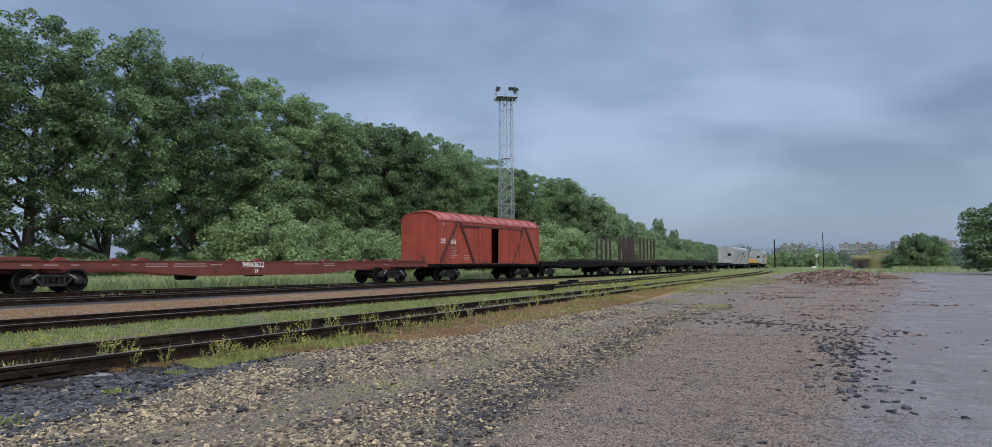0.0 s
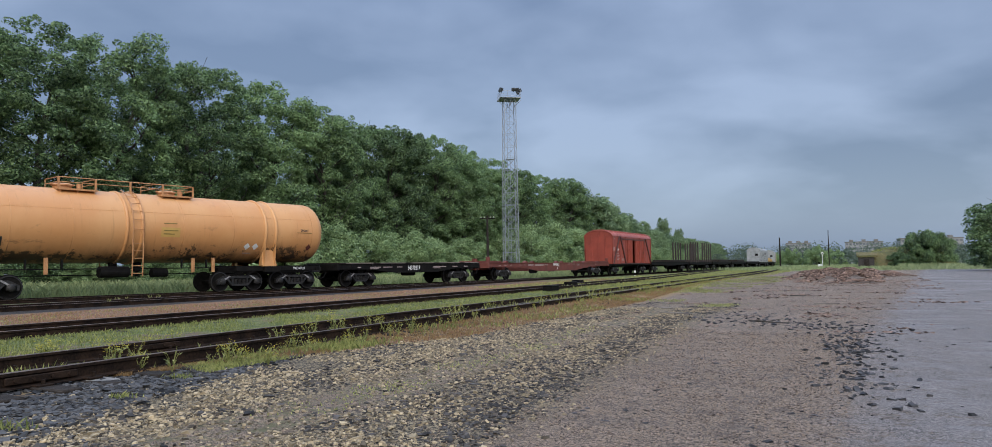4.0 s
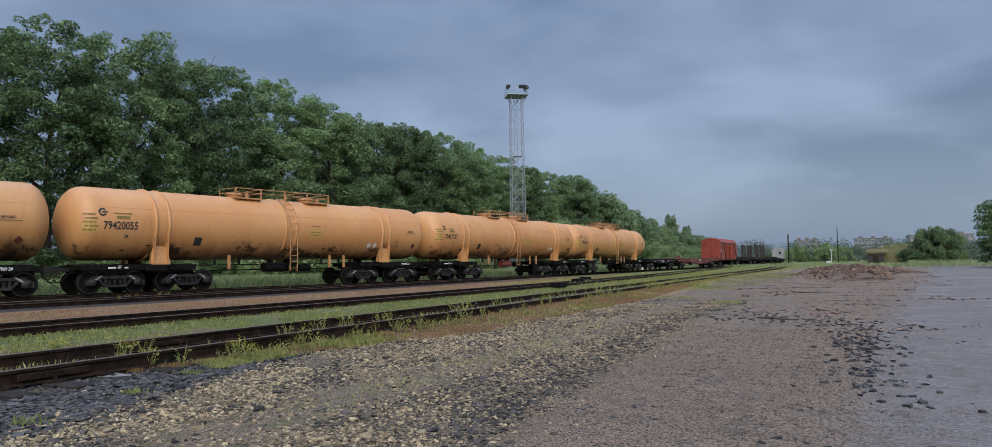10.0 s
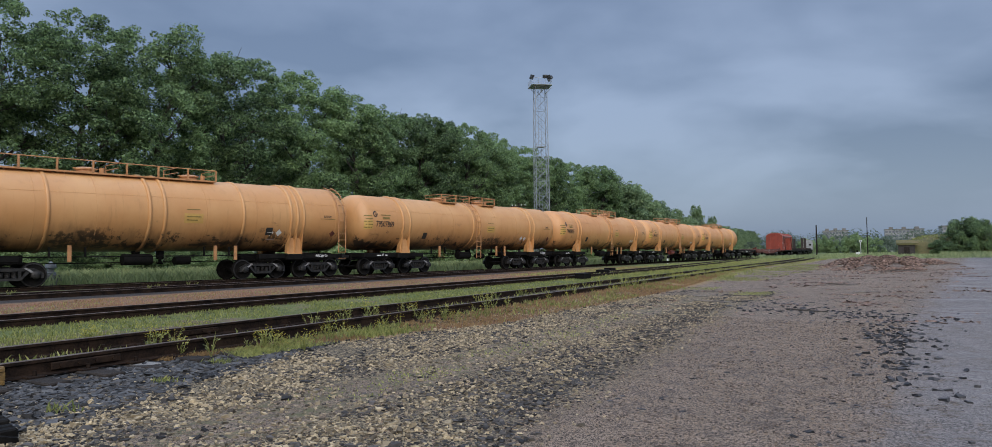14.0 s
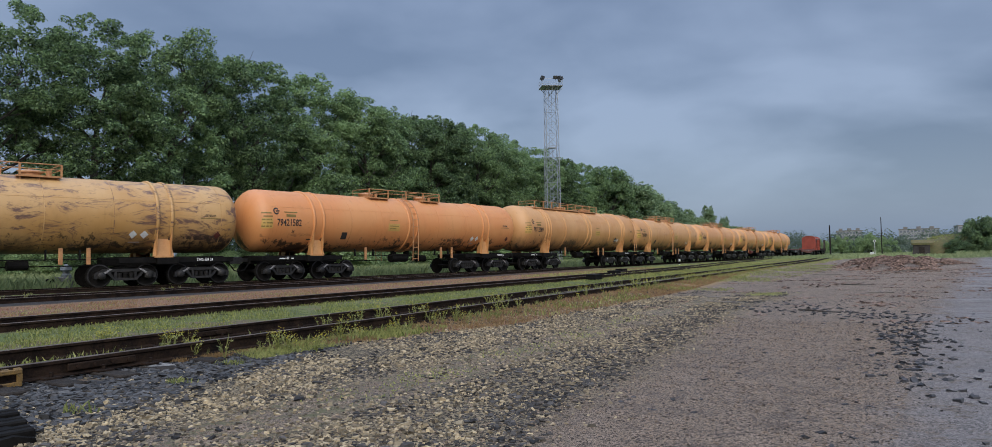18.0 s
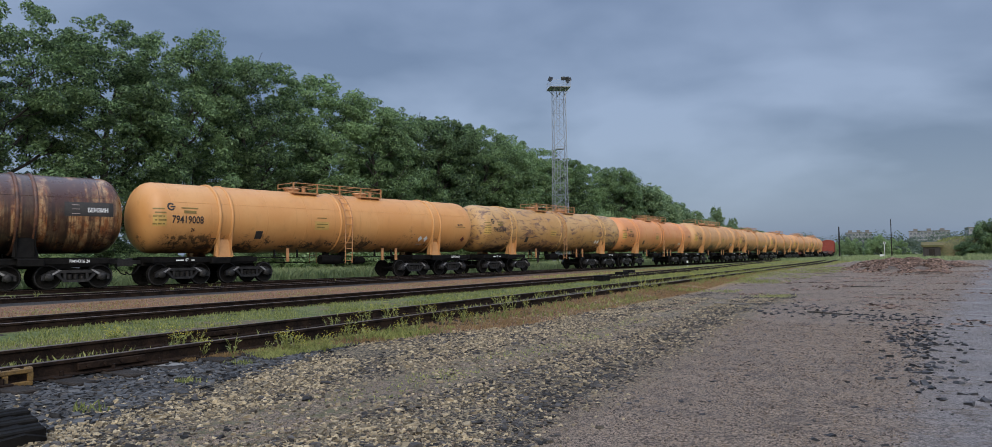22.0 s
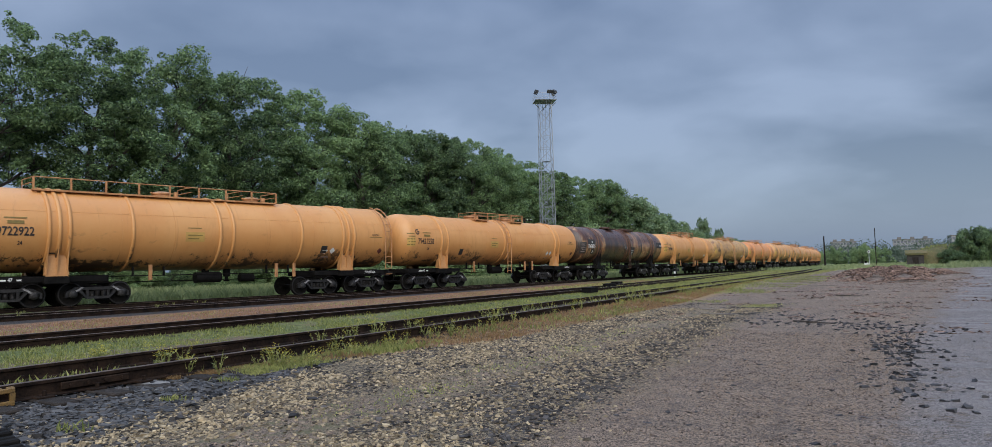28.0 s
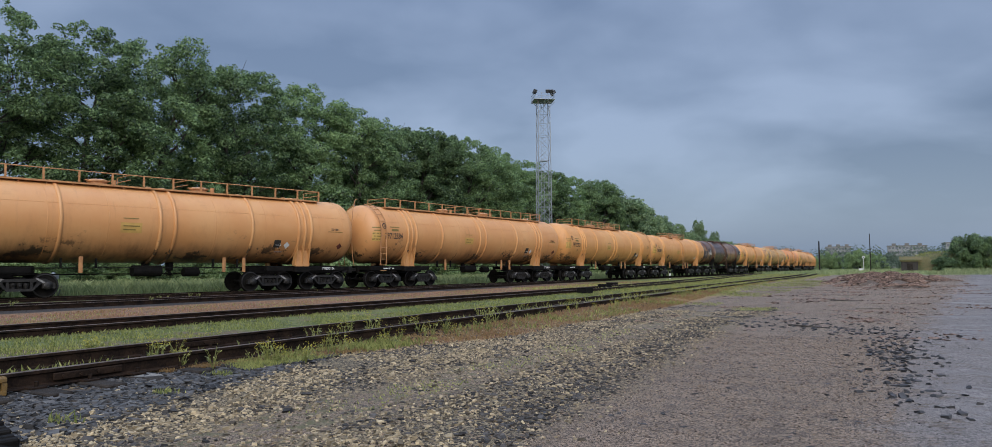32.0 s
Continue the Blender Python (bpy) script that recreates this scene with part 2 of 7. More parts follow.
CONCRETE = plain("weathered_concrete", (0.20, 0.19, 0.175), (0.12, 0.115, 0.108), 4.0, 0.85, 0, 0.4, 0.01)


def wagon_red(name, base, dark, rough):
    """Sun-worn red oxide with rust runs and dull patches."""
    m = Nodes(name, rough)
    m.b.inputs["Specular IOR Level"].default_value = 0.3
    blot, run, fine = m.noise(0.9, 6.0, 0.65), m.noise(2.4, 7.0, 0.7, (1.0, 1.0, 0.14)), m.noise(22.0, 6.0, 0.7)
    c = m.mix(m.step(blot, 0.38, 0.66), base, tuple(0.78 * v for v in base))
    c = m.mix(m.math("MULTIPLY", m.step(run, 0.52, 0.70), 0.65), c, dark)
    c = m.mix(m.math("MULTIPLY", m.step(fine, 0.58, 0.72), 0.45), c, dark)
    m.bump(m.noise(5.0, 5.0), 0.18, 0.02)
    return m.done(c, m.math("ADD", m.math("MULTIPLY", fine, 0.3), rough - 0.12))


RED = wagon_red("red_oxide_wagon_paint", (0.28, 0.058, 0.038), (0.11, 0.028, 0.020), 0.5)
RED_ROOF = plain("faded_red_roof_sheet", (0.40, 0.120, 0.092), (0.25, 0.058, 0.043), 1.5, 0.30)
RED_OLD = wagon_red("worn_red_brown_paint", (0.140, 0.042, 0.031), (0.060, 0.024, 0.019), 0.6)
RUST_STEEL = plain("rusted_stake_steel", (0.042, 0.024, 0.018), (0.018, 0.013, 0.012), 4.0, 0.7)
GALV = plain("galvanised_steel", (0.36, 0.385, 0.41), (0.26, 0.28, 0.30), 3.0, 0.5, 0.3, 0.1)
GREY_VAN = plain("pale_grey_van_paint", (0.30, 0.31, 0.315), (0.19, 0.195, 0.195), 1.3, 0.6)
# wagon red darkened for rust and for the shadow along braces and door rails
RED_DARK = plain("dark_rusted_red_paint", (0.085, 0.022, 0.015), (0.045, 0.015, 0.012), 3.0, 0.6)
VAN_YELLOW = plain("yellow_machine_paint", (0.55, 0.33, 0.06), (0.40, 0.22, 0.05), 3.0, 0.5)
GREY_LETTER = plain("faded_white_lettering", (0.42, 0.36, 0.34), (0.26, 0.18, 0.16), 14.0, 0.6, 0, 0.05)
WHITE_LETTER = plain("white_lettering", (0.72, 0.72, 0.70), (0.60, 0.60, 0.58), 8.0, 0.6, 0, 0.05)
BLACK_LETTER = plain("black_lettering", (0.02, 0.018, 0.016), (0.035, 0.03, 0.025), 8.0, 0.6, 0, 0.05)
OLIVE_LETTER = plain("olive_stencil_paint", (0.22, 0.15, 0.03), (0.15, 0.11, 0.03), 8.0, 0.6, 0, 0.05)
MOSS = plain("mossy_earth", (0.060, 0.074, 0.026), (0.150, 0.118, 0.048), 0.6, 0.9, 0, 0.8, 0.2)
BARK = plain("dark_tree_bark", (0.040, 0.034, 0.027), (0.075, 0.064, 0.052), 3.0, 0.9, 0, 0.8, 0.05)
TIMBER = plain("grey_weathered_timber", (0.20, 0.175, 0.145), (0.12, 0.10, 0.085), 5.0, 0.85, 0, 0.5)
DARK_INSIDE = plain("dark_wagon_lining", (0.035, 0.028, 0.024), (0.022, 0.018, 0.016), 3.0, 0.9)
YELLOW_PAINT = plain("ochre_machine_paint", (0.25, 0.145, 0.035), (0.07, 0.045, 0.02), 9.0, 0.6)
FLOOD = plain("floodlight_housing", (0.06, 0.065, 0.07), (0.10, 0.105, 0.11), 6.0, 0.4, 0.5)


def leaf_mat(name, dark, light):
    m = Nodes(name, 0.55)
    f = m.math("ADD", m.math("MULTIPLY", m.island(), 0.55), m.math("MULTIPLY", m.noise(0.35, 3.0), 0.6))
    f = m.math("ADD", f, m.math("MULTIPLY", m.random(), 0.25))
    c = m.mix(m.step(f, 0.30, 1.05), dark, light)
    t = m.n.new("ShaderNodeBsdfTranslucent")
    m.l.new(c, t.inputs[0])
    mx = m.n.new("ShaderNodeMixShader")
    mx.inputs[0].default_value = 0.45
    m.done(c)
    m.l.new(m.b.outputs[0], mx.inputs[1])
    m.l.new(t.outputs[0], mx.inputs[2])
    m.l.new(mx.outputs[0], m.n["Material Output"].inputs[0])
    return m.mat


LEAF = leaf_mat("poplar_leaves", (0.024, 0.052, 0.024), (0.255, 0.375, 0.155))
LEAF_BUSH = leaf_mat("willow_bush_leaves", (0.085, 0.150, 0.060), (0.345, 0.455, 0.205))
# a paler leaf green, lightened to stand for haze over the far belt
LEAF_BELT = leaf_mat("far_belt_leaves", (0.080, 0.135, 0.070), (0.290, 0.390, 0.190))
# distance haze is put into this leaf colour: flat, greyed green
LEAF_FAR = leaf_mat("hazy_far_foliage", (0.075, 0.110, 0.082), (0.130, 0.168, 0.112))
GRASS = leaf_mat("fresh_grass_blades", (0.120, 0.150, 0.036), (0.40, 0.405, 0.135))
GRASS_TALL = leaf_mat("tall_verge_grass", (0.190, 0.245, 0.105), (0.41, 0.455, 0.220))
DRY = leaf_mat("orange_dry_weeds", (0.21, 0.130, 0.055), (0.38, 0.250, 0.115))
SORREL = leaf_mat("pink_brown_sorrel", (0.19, 0.100, 0.062), (0.40, 0.235, 0.150))
FLOWER = leaf_mat("yellow_weed_flowers", (0.38, 0.33, 0.03), (0.52, 0.46, 0.06))


def ground_mat():
    """Yard ground: wet asphalt, brown grit, pale rubble, weedy strips between tracks."""
    m = Nodes("yard_ground", 0.85)
    x, y, z = m.axis()
    w1, w2 = m.noise(0.22, 5.0, 0.65), m.noise(1.4, 6.0, 0.65)
    w3, w4, w5 = m.noise(42.0, 6.0, 0.8), m.noise(110.0, 3.0, 0.7), m.noise(6.0, 7.0, 0.75)
    streak = m.noise(0.9, 7.0, 0.7, (0.35, 2.6, 1.0), 0.6)
    wob = m.math("ADD", m.math("MULTIPLY", m.math("SUBTRACT", w1, 0.5), 1.6), m.math("MULTIPLY", m.math("SUBTRACT", w5, 0.5), 1.0))
    xn = m.math("ADD", x, m.math("MULTIPLY", m.math("SUBTRACT", w2, 0.5), 0.7))
    xs = m.math("ADD", m.math("ADD", x, wob), m.math("MULTIPLY", m.math("MINIMUM", y, 16.0), 0.10))
    grain = m.math("ADD", m.math("MULTIPLY", w3, 0.55), m.math("MULTIPLY", w4, 0.45))
    grit = m.mix(m.step(grain, 0.46, 0.54), (0.028, 0.021, 0.017), (0.330, 0.250, 0.185))
    grit = m.mix(m.math("MULTIPLY", m.step(w5, 0.46, 0.68), 0.38), grit, (0.056, 0.043, 0.033))
    grit = m.mix(m.math("MULTIPLY", m.step(streak, 0.50, 0.68), 0.30), grit, (0.080, 0.066, 0.057))
    grit = m.mix(m.math("MULTIPLY", m.step(m.math("ADD", m.math("MULTIPLY", w2, 0.6), m.math("MULTIPLY", w5, 0.4)), 0.50, 0.60), 0.45), grit, m.mix(m.step(grain, 0.44, 0.6), (0.030, 0.025, 0.022), (0.150, 0.120, 0.098)))
    asphalt = m.mix(m.step(grain, 0.455, 0.545), (0.050, 0.045, 0.042), (0.300, 0.262, 0.240))
    asphalt = m.mix(m.math("MULTIPLY", m.step(w5, 0.44, 0.66), 0.5), asphalt, (0.120, 0.104, 0.094))
    asphalt = m.mix(m.math("MULTIPLY", m.step(streak, 0.50, 0.72), 0.4), asphalt, (0.075, 0.067, 0.063))
    crack = m.noise(0.9, 8.0, 0.8, (1.0, 2.2, 1.0), 1.5)
    asphalt = m.mix(m.math("MULTIPLY", m.step(m.math("ABSOLUTE", m.math("SUBTRACT", crack, 0.5)), 0.010, 0.0), 0.7), asphalt, (0.040, 0.037, 0.035))
    rubble = m.mix(m.step(m.noise(30.0, 6.0, 0.8), 0.47, 0.55), (0.014, 0.012, 0.010), (0.290, 0.228, 0.140))
    rubble = m.mix(m.math("MULTIPLY", m.step(w5, 0.50, 0.66), 0.75), rubble, (0.040, 0.034, 0.030))
    grass = m.mix(m.step(w2, 0.3, 0.7), (0.10, 0.13, 0.035), (0.165, 0.17, 0.06))
    grass = m.mix(m.step(m.noise(0.7, 5.0), 0.5, 0.68), grass, (0.15, 0.105, 0.07))
    grass = m.mix(m.math("MULTIPLY", m.step(m.math("ADD", m.math("MULTIPLY", w5, 0.6), m.math("MULTIPLY", w3, 0.4)), 0.47, 0.58), 0.7), grass, (0.035, 0.042, 0.016))
    rust = m.mix(m.step(grain, 0.42, 0.58), (0.090, 0.050, 0.030), (0.290, 0.168, 0.096))
    rust = m.mix(m.math("MULTIPLY", m.step(w5, 0.50, 0.64), 0.7), rust, m.mix(m.step(w2, 0.42, 0.58), (0.075, 0.060, 0.046), (0.150, 0.150, 0.062)))
    ochre = m.mix(m.step(w5, 0.40, 0.62), (0.270, 0.185, 0.085), rust)
    # rubble ends where the grit begins; a worn lane runs through it
    c = m.mix(m.step(xs, -1.75, -2.45), grit, rubble)
    lane = m.math("ABSOLUTE", m.math("ADD", m.math("ADD", xn, 4.35), m.math("MULTIPLY", y, 0.055)))
    c = m.mix(m.math("MULTIPLY", m.step(lane, 0.62, 0.25), 0.85), c, m.mix(m.step(w5, 0.45, 0.62), grit, (0.125, 0.118, 0.060)))
    slate = m.math("ADD", xn, m.math("MULTIPLY", m.math("MAXIMUM", m.math("SUBTRACT", y, 3.2), 0.0), 0.36))
    c = m.mix(m.math("MULTIPLY", m.step(slate, -5.8, -6.4), m.step(y, 9.5, 7.5)), c, (0.035, 0.034, 0.035))
    mud = m.mix(m.math("MULTIPLY", m.step(m.math("ADD", m.math("MULTIPLY", streak, 0.5), m.math("MULTIPLY", w5, 0.5)), 0.42, 0.62), 0.75), grit, m.mix(m.step(m.math("ADD", m.math("MULTIPLY", grain, 0.5), m.math("MULTIPLY", w2, 0.5)), 0.42, 0.58), (0.046, 0.033, 0.025), (0.230, 0.165, 0.118)))
    c = m.mix(m.math("MULTIPLY", m.step(y, 17, 26), m.step(x, 4, 0)), c, mud)
    edge = m.math("ADD", m.math("SUBTRACT", x, m.math("MULTIPLY", m.math("MAXIMUM", m.math("SUBTRACT", y, 14.0), 0.0), 0.052)), m.math("MULTIPLY", m.math("SUBTRACT", w2, 0.5), 0.9))
    edge = m.math("ADD", edge, m.math("MULTIPLY", m.math("SUBTRACT", streak, 0.5), m.math("ADD", 0.8, m.math("MULTIPLY", m.step(y, 10, 40), 2.6))))
    paved = m.step(edge, -0.75, 0.10)
    paved = m.math("MULTIPLY", paved, m.math("SUBTRACT", 1.0, m.math("MULTIPLY", m.step(w5, 0.52, 0.62), m.step(edge, 1.4, -0.2))))
    c = m.mix(paved, c, asphalt)
    # weedy strips along the tracks
    ysk = m.math("ADD", m.math("ADD", xn, m.math("MULTIPLY", y, 0.043)), m.math("MULTIPLY", m.math("SUBTRACT", w5, 0.5), 0.8))
    bulge = m.math("MULTIPLY", m.math("MULTIPLY", m.step(y, 5.5, 11.5), m.step(y, 50, 24)), 1.6)
    c = m.mix(m.step(m.math("SUBTRACT", ysk, bulge), -7.45, -8.0), c, ochre)
    c = m.mix(m.step(ysk, -7.9, -8.2), c, m.mix(m.step(w2, 0.42, 0.6), (0.062, 0.052, 0.042), (0.12, 0.095, 0.060)))
    c = m.mix(m.step(ysk, -9.4, -10.0), c, grass)
    ysb = m.math("ADD", xn, m.math("MULTIPLY", y, 0.013))
    c = m.mix(m.step(ysb, -13.6, -14.2), c, m.mix(m.step(w5, 0.42, 0.58), (0.060, 0.046, 0.037), (0.150, 0.088, 0.056)))
    far_green = m.step(y, 45, 62)
    c = m.mix(m.step(ysb, -15.4, -15.8), c, m.mix(far_green, rust, grass))
    c = m.mix(m.math("MULTIPLY", m.step(y, 60, 30), m.step(xn, -21.9, -22.6)), c, m.mix(m.step(grain, 0.46, 0.56), (0.008, 0.0075, 0.007), (0.050, 0.043, 0.038)))
    green = m.mix(m.step(w2, 0.3, 0.7), (0.095, 0.125, 0.045), (0.16, 0.185, 0.075))
    c = m.mix(m.step(x, -27, -30), c, green)
    c = m.mix(m.math("MULTIPLY", m.step(y, 95, 130), m.step(x, 9.0, -5.0)), c, green)
    c = m.mix(m.step(y, 150, 175), c, green)
    wet = m.math("MULTIPLY", m.step(edge, -0.4, 0.5), m.step(m.math("ADD", m.math("MULTIPLY", w1, 0.5), m.math("MULTIPLY", streak, 0.5)), 0.46, 0.60))
    m.bump(m.math("ADD", m.math("MULTIPLY", w3, 0.6), m.math("MULTIPLY", w4, 0.5)), 0.7, 0.02)
    m.l.new(m.math("MULTIPLY", m.math("SUBTRACT", 1.0, m.math("MULTIPLY", wet, 0.6)), 0.9), m.n["Bump"].inputs["Strength"])
    m.b.inputs["Specular IOR Level"].default_value = 0.28
    rough = m.math("SUBTRACT", 0.84, m.math("MULTIPLY", paved, 0.12))
    return m.done(c, m.math("SUBTRACT", rough, m.math("MULTIPLY", wet, 0.26)))


GROUND = ground_mat()


def stone_mat(name, a, b, rough=0.8):
    m = Nodes(name, rough)
    m.b.inputs["Specular IOR Level"].default_value = 0.25
    m.bump(m.noise(30.0, 5.0), 0.4, 0.01)
    c = m.mix(m.island(), a, b)
    return m.done(m.mix(m.math("MULTIPLY", m.step(m.noise(18.0), 0.4, 0.7), 0.4), c, tuple(0.5 * v for v in a)))


STONE_PALE = stone_mat("pale_limestone_rubble", (0.050, 0.041, 0.031), (0.50, 0.400, 0.250))
GRAVEL = stone_mat("mixed_brown_gravel", (0.024, 0.018, 0.014), (0.34, 0.252, 0.182))
STONE_DARK = stone_mat("wet_dark_ballast", (0.012, 0.011, 0.010), (0.100, 0.089, 0.080), 0.7)
STONE_SLATE = stone_mat("blue_grey_slate_ballast", (0.006, 0.006, 0.006), (0.108, 0.105, 0.104), 0.65)
STONE_HEAP = stone_mat("wet_charcoal_ballast", (0.010, 0.010, 0.011), (0.062, 0.060, 0.062), 0.55)
DEBRIS_MAT = stone_mat("bark_and_brick_debris", (0.036, 0.022, 0.017), (0.340, 0.225, 0.170))

# ---- mesh helpers ----


def mesh_object(name, bm, mat, smooth=False):
    me = bpy.data.meshes.new(name)
    bm.normal_update()
    bm.to_mesh(me)
    bm.free()
    me.materials.append(mat)
    if smooth:
        me.polygons.foreach_set("use_smooth", [True] * len(me.polygons))
    return new(name, me)


def part(name, bm, mat, parent, label="", smooth=False):
    ob = mesh_object(name, bm, mat, smooth)
    ob.parent = parent
    return tagged(ob, label)


def share(name, src, parent, m=None):
    """Another part on the same mesh."""
    ob = new(name, src.data)
    ob.parent = parent
    if m is not None:
        ob.matrix_basis = m
    return ob


def empty(name, label, category, group="", kind=""):
    ob = new(name)
    ob.empty_display_size = 0.2
    return tagged(ob, label, category, group, kind)


def raw(name, verts, faces, mat, smooth=False):
    me = bpy.data.meshes.new(name)
    me.from_pydata(verts, [], faces)
    me.materials.append(mat)
    if smooth:
        me.polygons.foreach_set("use_smooth", [True] * len(me.polygons))
    return new(name, me)


def box(bm, x0, x1, y0, y1, z0, z1, bevel=0.0, m=None):
    vs = [bm.verts.new((x, y, z)) for x in (x0, x1) for y in (y0, y1) for z in (z0, z1)]
    fs = [bm.faces.new([vs[i] for i in f]) for f in ((0, 1, 3, 2), (4, 6, 7, 5), (0, 4, 5, 1), (2, 3, 7, 6), (0, 2, 6, 4), (1, 5, 7, 3))]
    if m is not None:
        bmesh.ops.transform(bm, matrix=m, verts=vs)
    if bevel:
        es = list({e for f in fs for e in f.edges})
        bmesh.ops.bevel(bm, geom=es, offset=bevel, segments=1, affect="EDGES")
    return bm


def tube(bm, a, b, r0, r1=None, n=8, caps=True):
    a, b = Vector(a), Vector(b)
    r1 = r0 if r1 is None else r1
    q = (b - a).to_track_quat("Z", "Y")
    ring = []
    for p, r in ((a, r0), (b, r1)):
        ring.append([bm.verts.new(p + q @ Vector((r * math.cos(6.28318 * k / n), r * math.sin(6.28318 * k / n), 0))) for k in range(n)])
    for k in range(n):
        bm.faces.new((ring[0][k], ring[0][(k + 1) % n], ring[1][(k + 1) % n], ring[1][k]))
    if caps:
        bm.faces.new(ring[0][::-1])
        bm.faces.new(ring[1])
    return bm


def revolve(bm, profile, n=40, axis="y", centre=(0, 0, 0)):
    """Turn (distance along the axis, radius) pairs about an axis."""
    rings = []
    for d, r in profile:
        ring = []
        for k in range(n):
            a = 6.2831853 * k / n
            c, s = r * math.cos(a), r * math.sin(a)
            p = (c, d, s) if axis == "y" else (d, c, s) if axis == "x" else (c, s, d)
            ring.append(bm.verts.new((p[0] + centre[0], p[1] + centre[1], p[2] + centre[2])))
        rings.append(ring)
    for i in range(len(rings) - 1):
        for k in range(n):
            bm.faces.new((rings[i][k], rings[i + 1][k], rings[i + 1][(k + 1) % n], rings[i][(k + 1) % n]))
    if profile[0][1] > 1e-6:
        bm.faces.new(rings[0])
    if profile[-1][1] > 1e-6:
        bm.faces.new(rings[-1][::-1])
    bmesh.ops.recalc_face_normals(bm, faces=bm.faces)
    return bm


def prism(bm, outline, x0, x1):
    """Extrude a (y, z) outline across x."""
    a = [bm.verts.new((x0, y, z)) for y, z in outline]
    b = [bm.verts.new((x1, y, z)) for y, z in outline]
    n = len(outline)
    bm.faces.new(a)
    bm.faces.new(b[::-1])
    for k in range(n):
        bm.faces.new((a[k], b[k], b[(k + 1) % n], a[(k + 1) % n]))
    bmesh.ops.recalc_face_normals(bm, faces=bm.faces)
    return bm


def B():
    return bmesh.new()


def letters(text, height):
    """The built-in font's characters as flat triangles: (u, v) points and faces, starting at u = 0."""
    cu = bpy.data.curves.new("lettering", "FONT")
    cu.body, cu.size, cu.resolution_u = text, height * 1.38, 2
    cu.offset = 0.028 * height
    ob = new("lettering", cu)
    bpy.context.view_layer.update()
    me = bpy.data.meshes.new_from_object(ob.evaluated_get(bpy.context.evaluated_depsgraph_get()))
    pts = [(0.78 * v.co.x, v.co.y) for v in me.vertices]
    faces = [tuple(p.vertices) for p in me.polygons]
    bpy.data.objects.remove(ob)
    bpy.data.curves.remove(cu)
    bpy.data.meshes.remove(me)
    return pts, faces


def writing(name, text, height, place, mat, parent):
    """Letters laid on a surface: place(u, v) gives the point. Text None: a plain bar of the length in height[0]."""
    if isinstance(text, str):
        pts, faces = letters(text, height)
    else:
        w, h = text
        k, r = max(2, int(w / 0.15)), max(1, int(h / 0.09))
        pts = [(w * i / k, h * j / r) for i in range(k + 1) for j in range(r + 1)]
        faces = [(i * (r + 1) + j, (i + 1) * (r + 1) + j, (i + 1) * (r + 1) + j + 1, i * (r + 1) + j + 1) for i in range(k) for j in range(r)]
    ob = raw(name, [place(u, v) for u, v in pts], faces, mat)
    ob.parent = parent
    return ob


# ---- plan: the train's track, and where each wagon is along it ----
TX, TY1, TR1, TY2, TR2 = 25.80, 60.44, 228.4, 149.3, 880.0
KNOTS = [0, 4, 8, 12, 16, 20, 24, 28, 32]
RUN = [-0.849, 30.101, 63.025, 96.678, 131.412, 167.417, 204.934, 243.452, 283.362]


def track_at(u, side=0.0):
    """Point and heading at u metres along the train's track; side: metres to its right."""
    if u > TY2:
        ph = (u - TY2) / TR2
        p, h = (-TX - TR2 * (1 - math.cos(ph)), TY2 + TR2 * math.sin(ph)), ph
    elif u >= TY1:
        p, h = (-TX, u), 0.0
    else:
        ph = (TY1 - u) / TR1
        p, h = (-TX - TR1 * (1 - math.cos(ph)), TY1 - TR1 * math.sin(ph)), -ph
    return p[0] + side * math.cos(h), p[1] + side * math.sin(h), h


def run_spline():
    n = len(KNOTS)
    a, b = np.zeros((n, n)), np.zeros(n)
    a[0, 0] = a[-1, -1] = 1
    for i in range(1, n - 1):
        a[i, i - 1], a[i, i], a[i, i + 1] = 4, 16, 4
        b[i] = 6 * ((RUN[i + 1] - RUN[i]) / 4 - (RUN[i] - RUN[i - 1]) / 4)
    return np.linalg.solve(a, b)


BEND = run_spline()


def run_at(t):
    """Metres along the track of the leading coupler of the first tank wagon."""
    i = min(7, max(0, int(t // 4)))
    a, c = KNOTS[i + 1] - t, t - KNOTS[i]
    return (BEND[i] * a ** 3 + BEND[i + 1] * c ** 3) / 24 + (RUN[i] / 4 - BEND[i] * 4 / 6) * a + (RUN[i + 1] / 4 - BEND[i + 1] * 4 / 6) * c


def wagon_pose(t, centre, base):
    u = run_at(t) + centre
    ax, ay, _ = track_at(u + base / 2)
    bx, by, _ = track_at(u - base / 2)
    return pose((ax + bx) / 2, (ay + by) / 2, 0, 0, 0, math.degrees(math.atan2(-(ax - bx), ay - by)))


WAGONS = []  # (thing, its centre behind the first tank wagon's leading coupler, its pivot base)
WHEELS = []

# ---- ground ----


def heave(x, y):
    """Gentle unevenness of the yard near the camera; flat under the tracks."""
    k = max(0.0, min(1.0, (x + 7.5) / 1.5)) * max(0.0, min(1.0, (60 - y) / 20))
    return 0.05 * k * noise.noise(Vector((x * 0.35, y * 0.35, 3.1))) + 0.018 * k * noise.noise(Vector((x * 1.7, y * 1.7, 7.7)))


GZ = -0.22


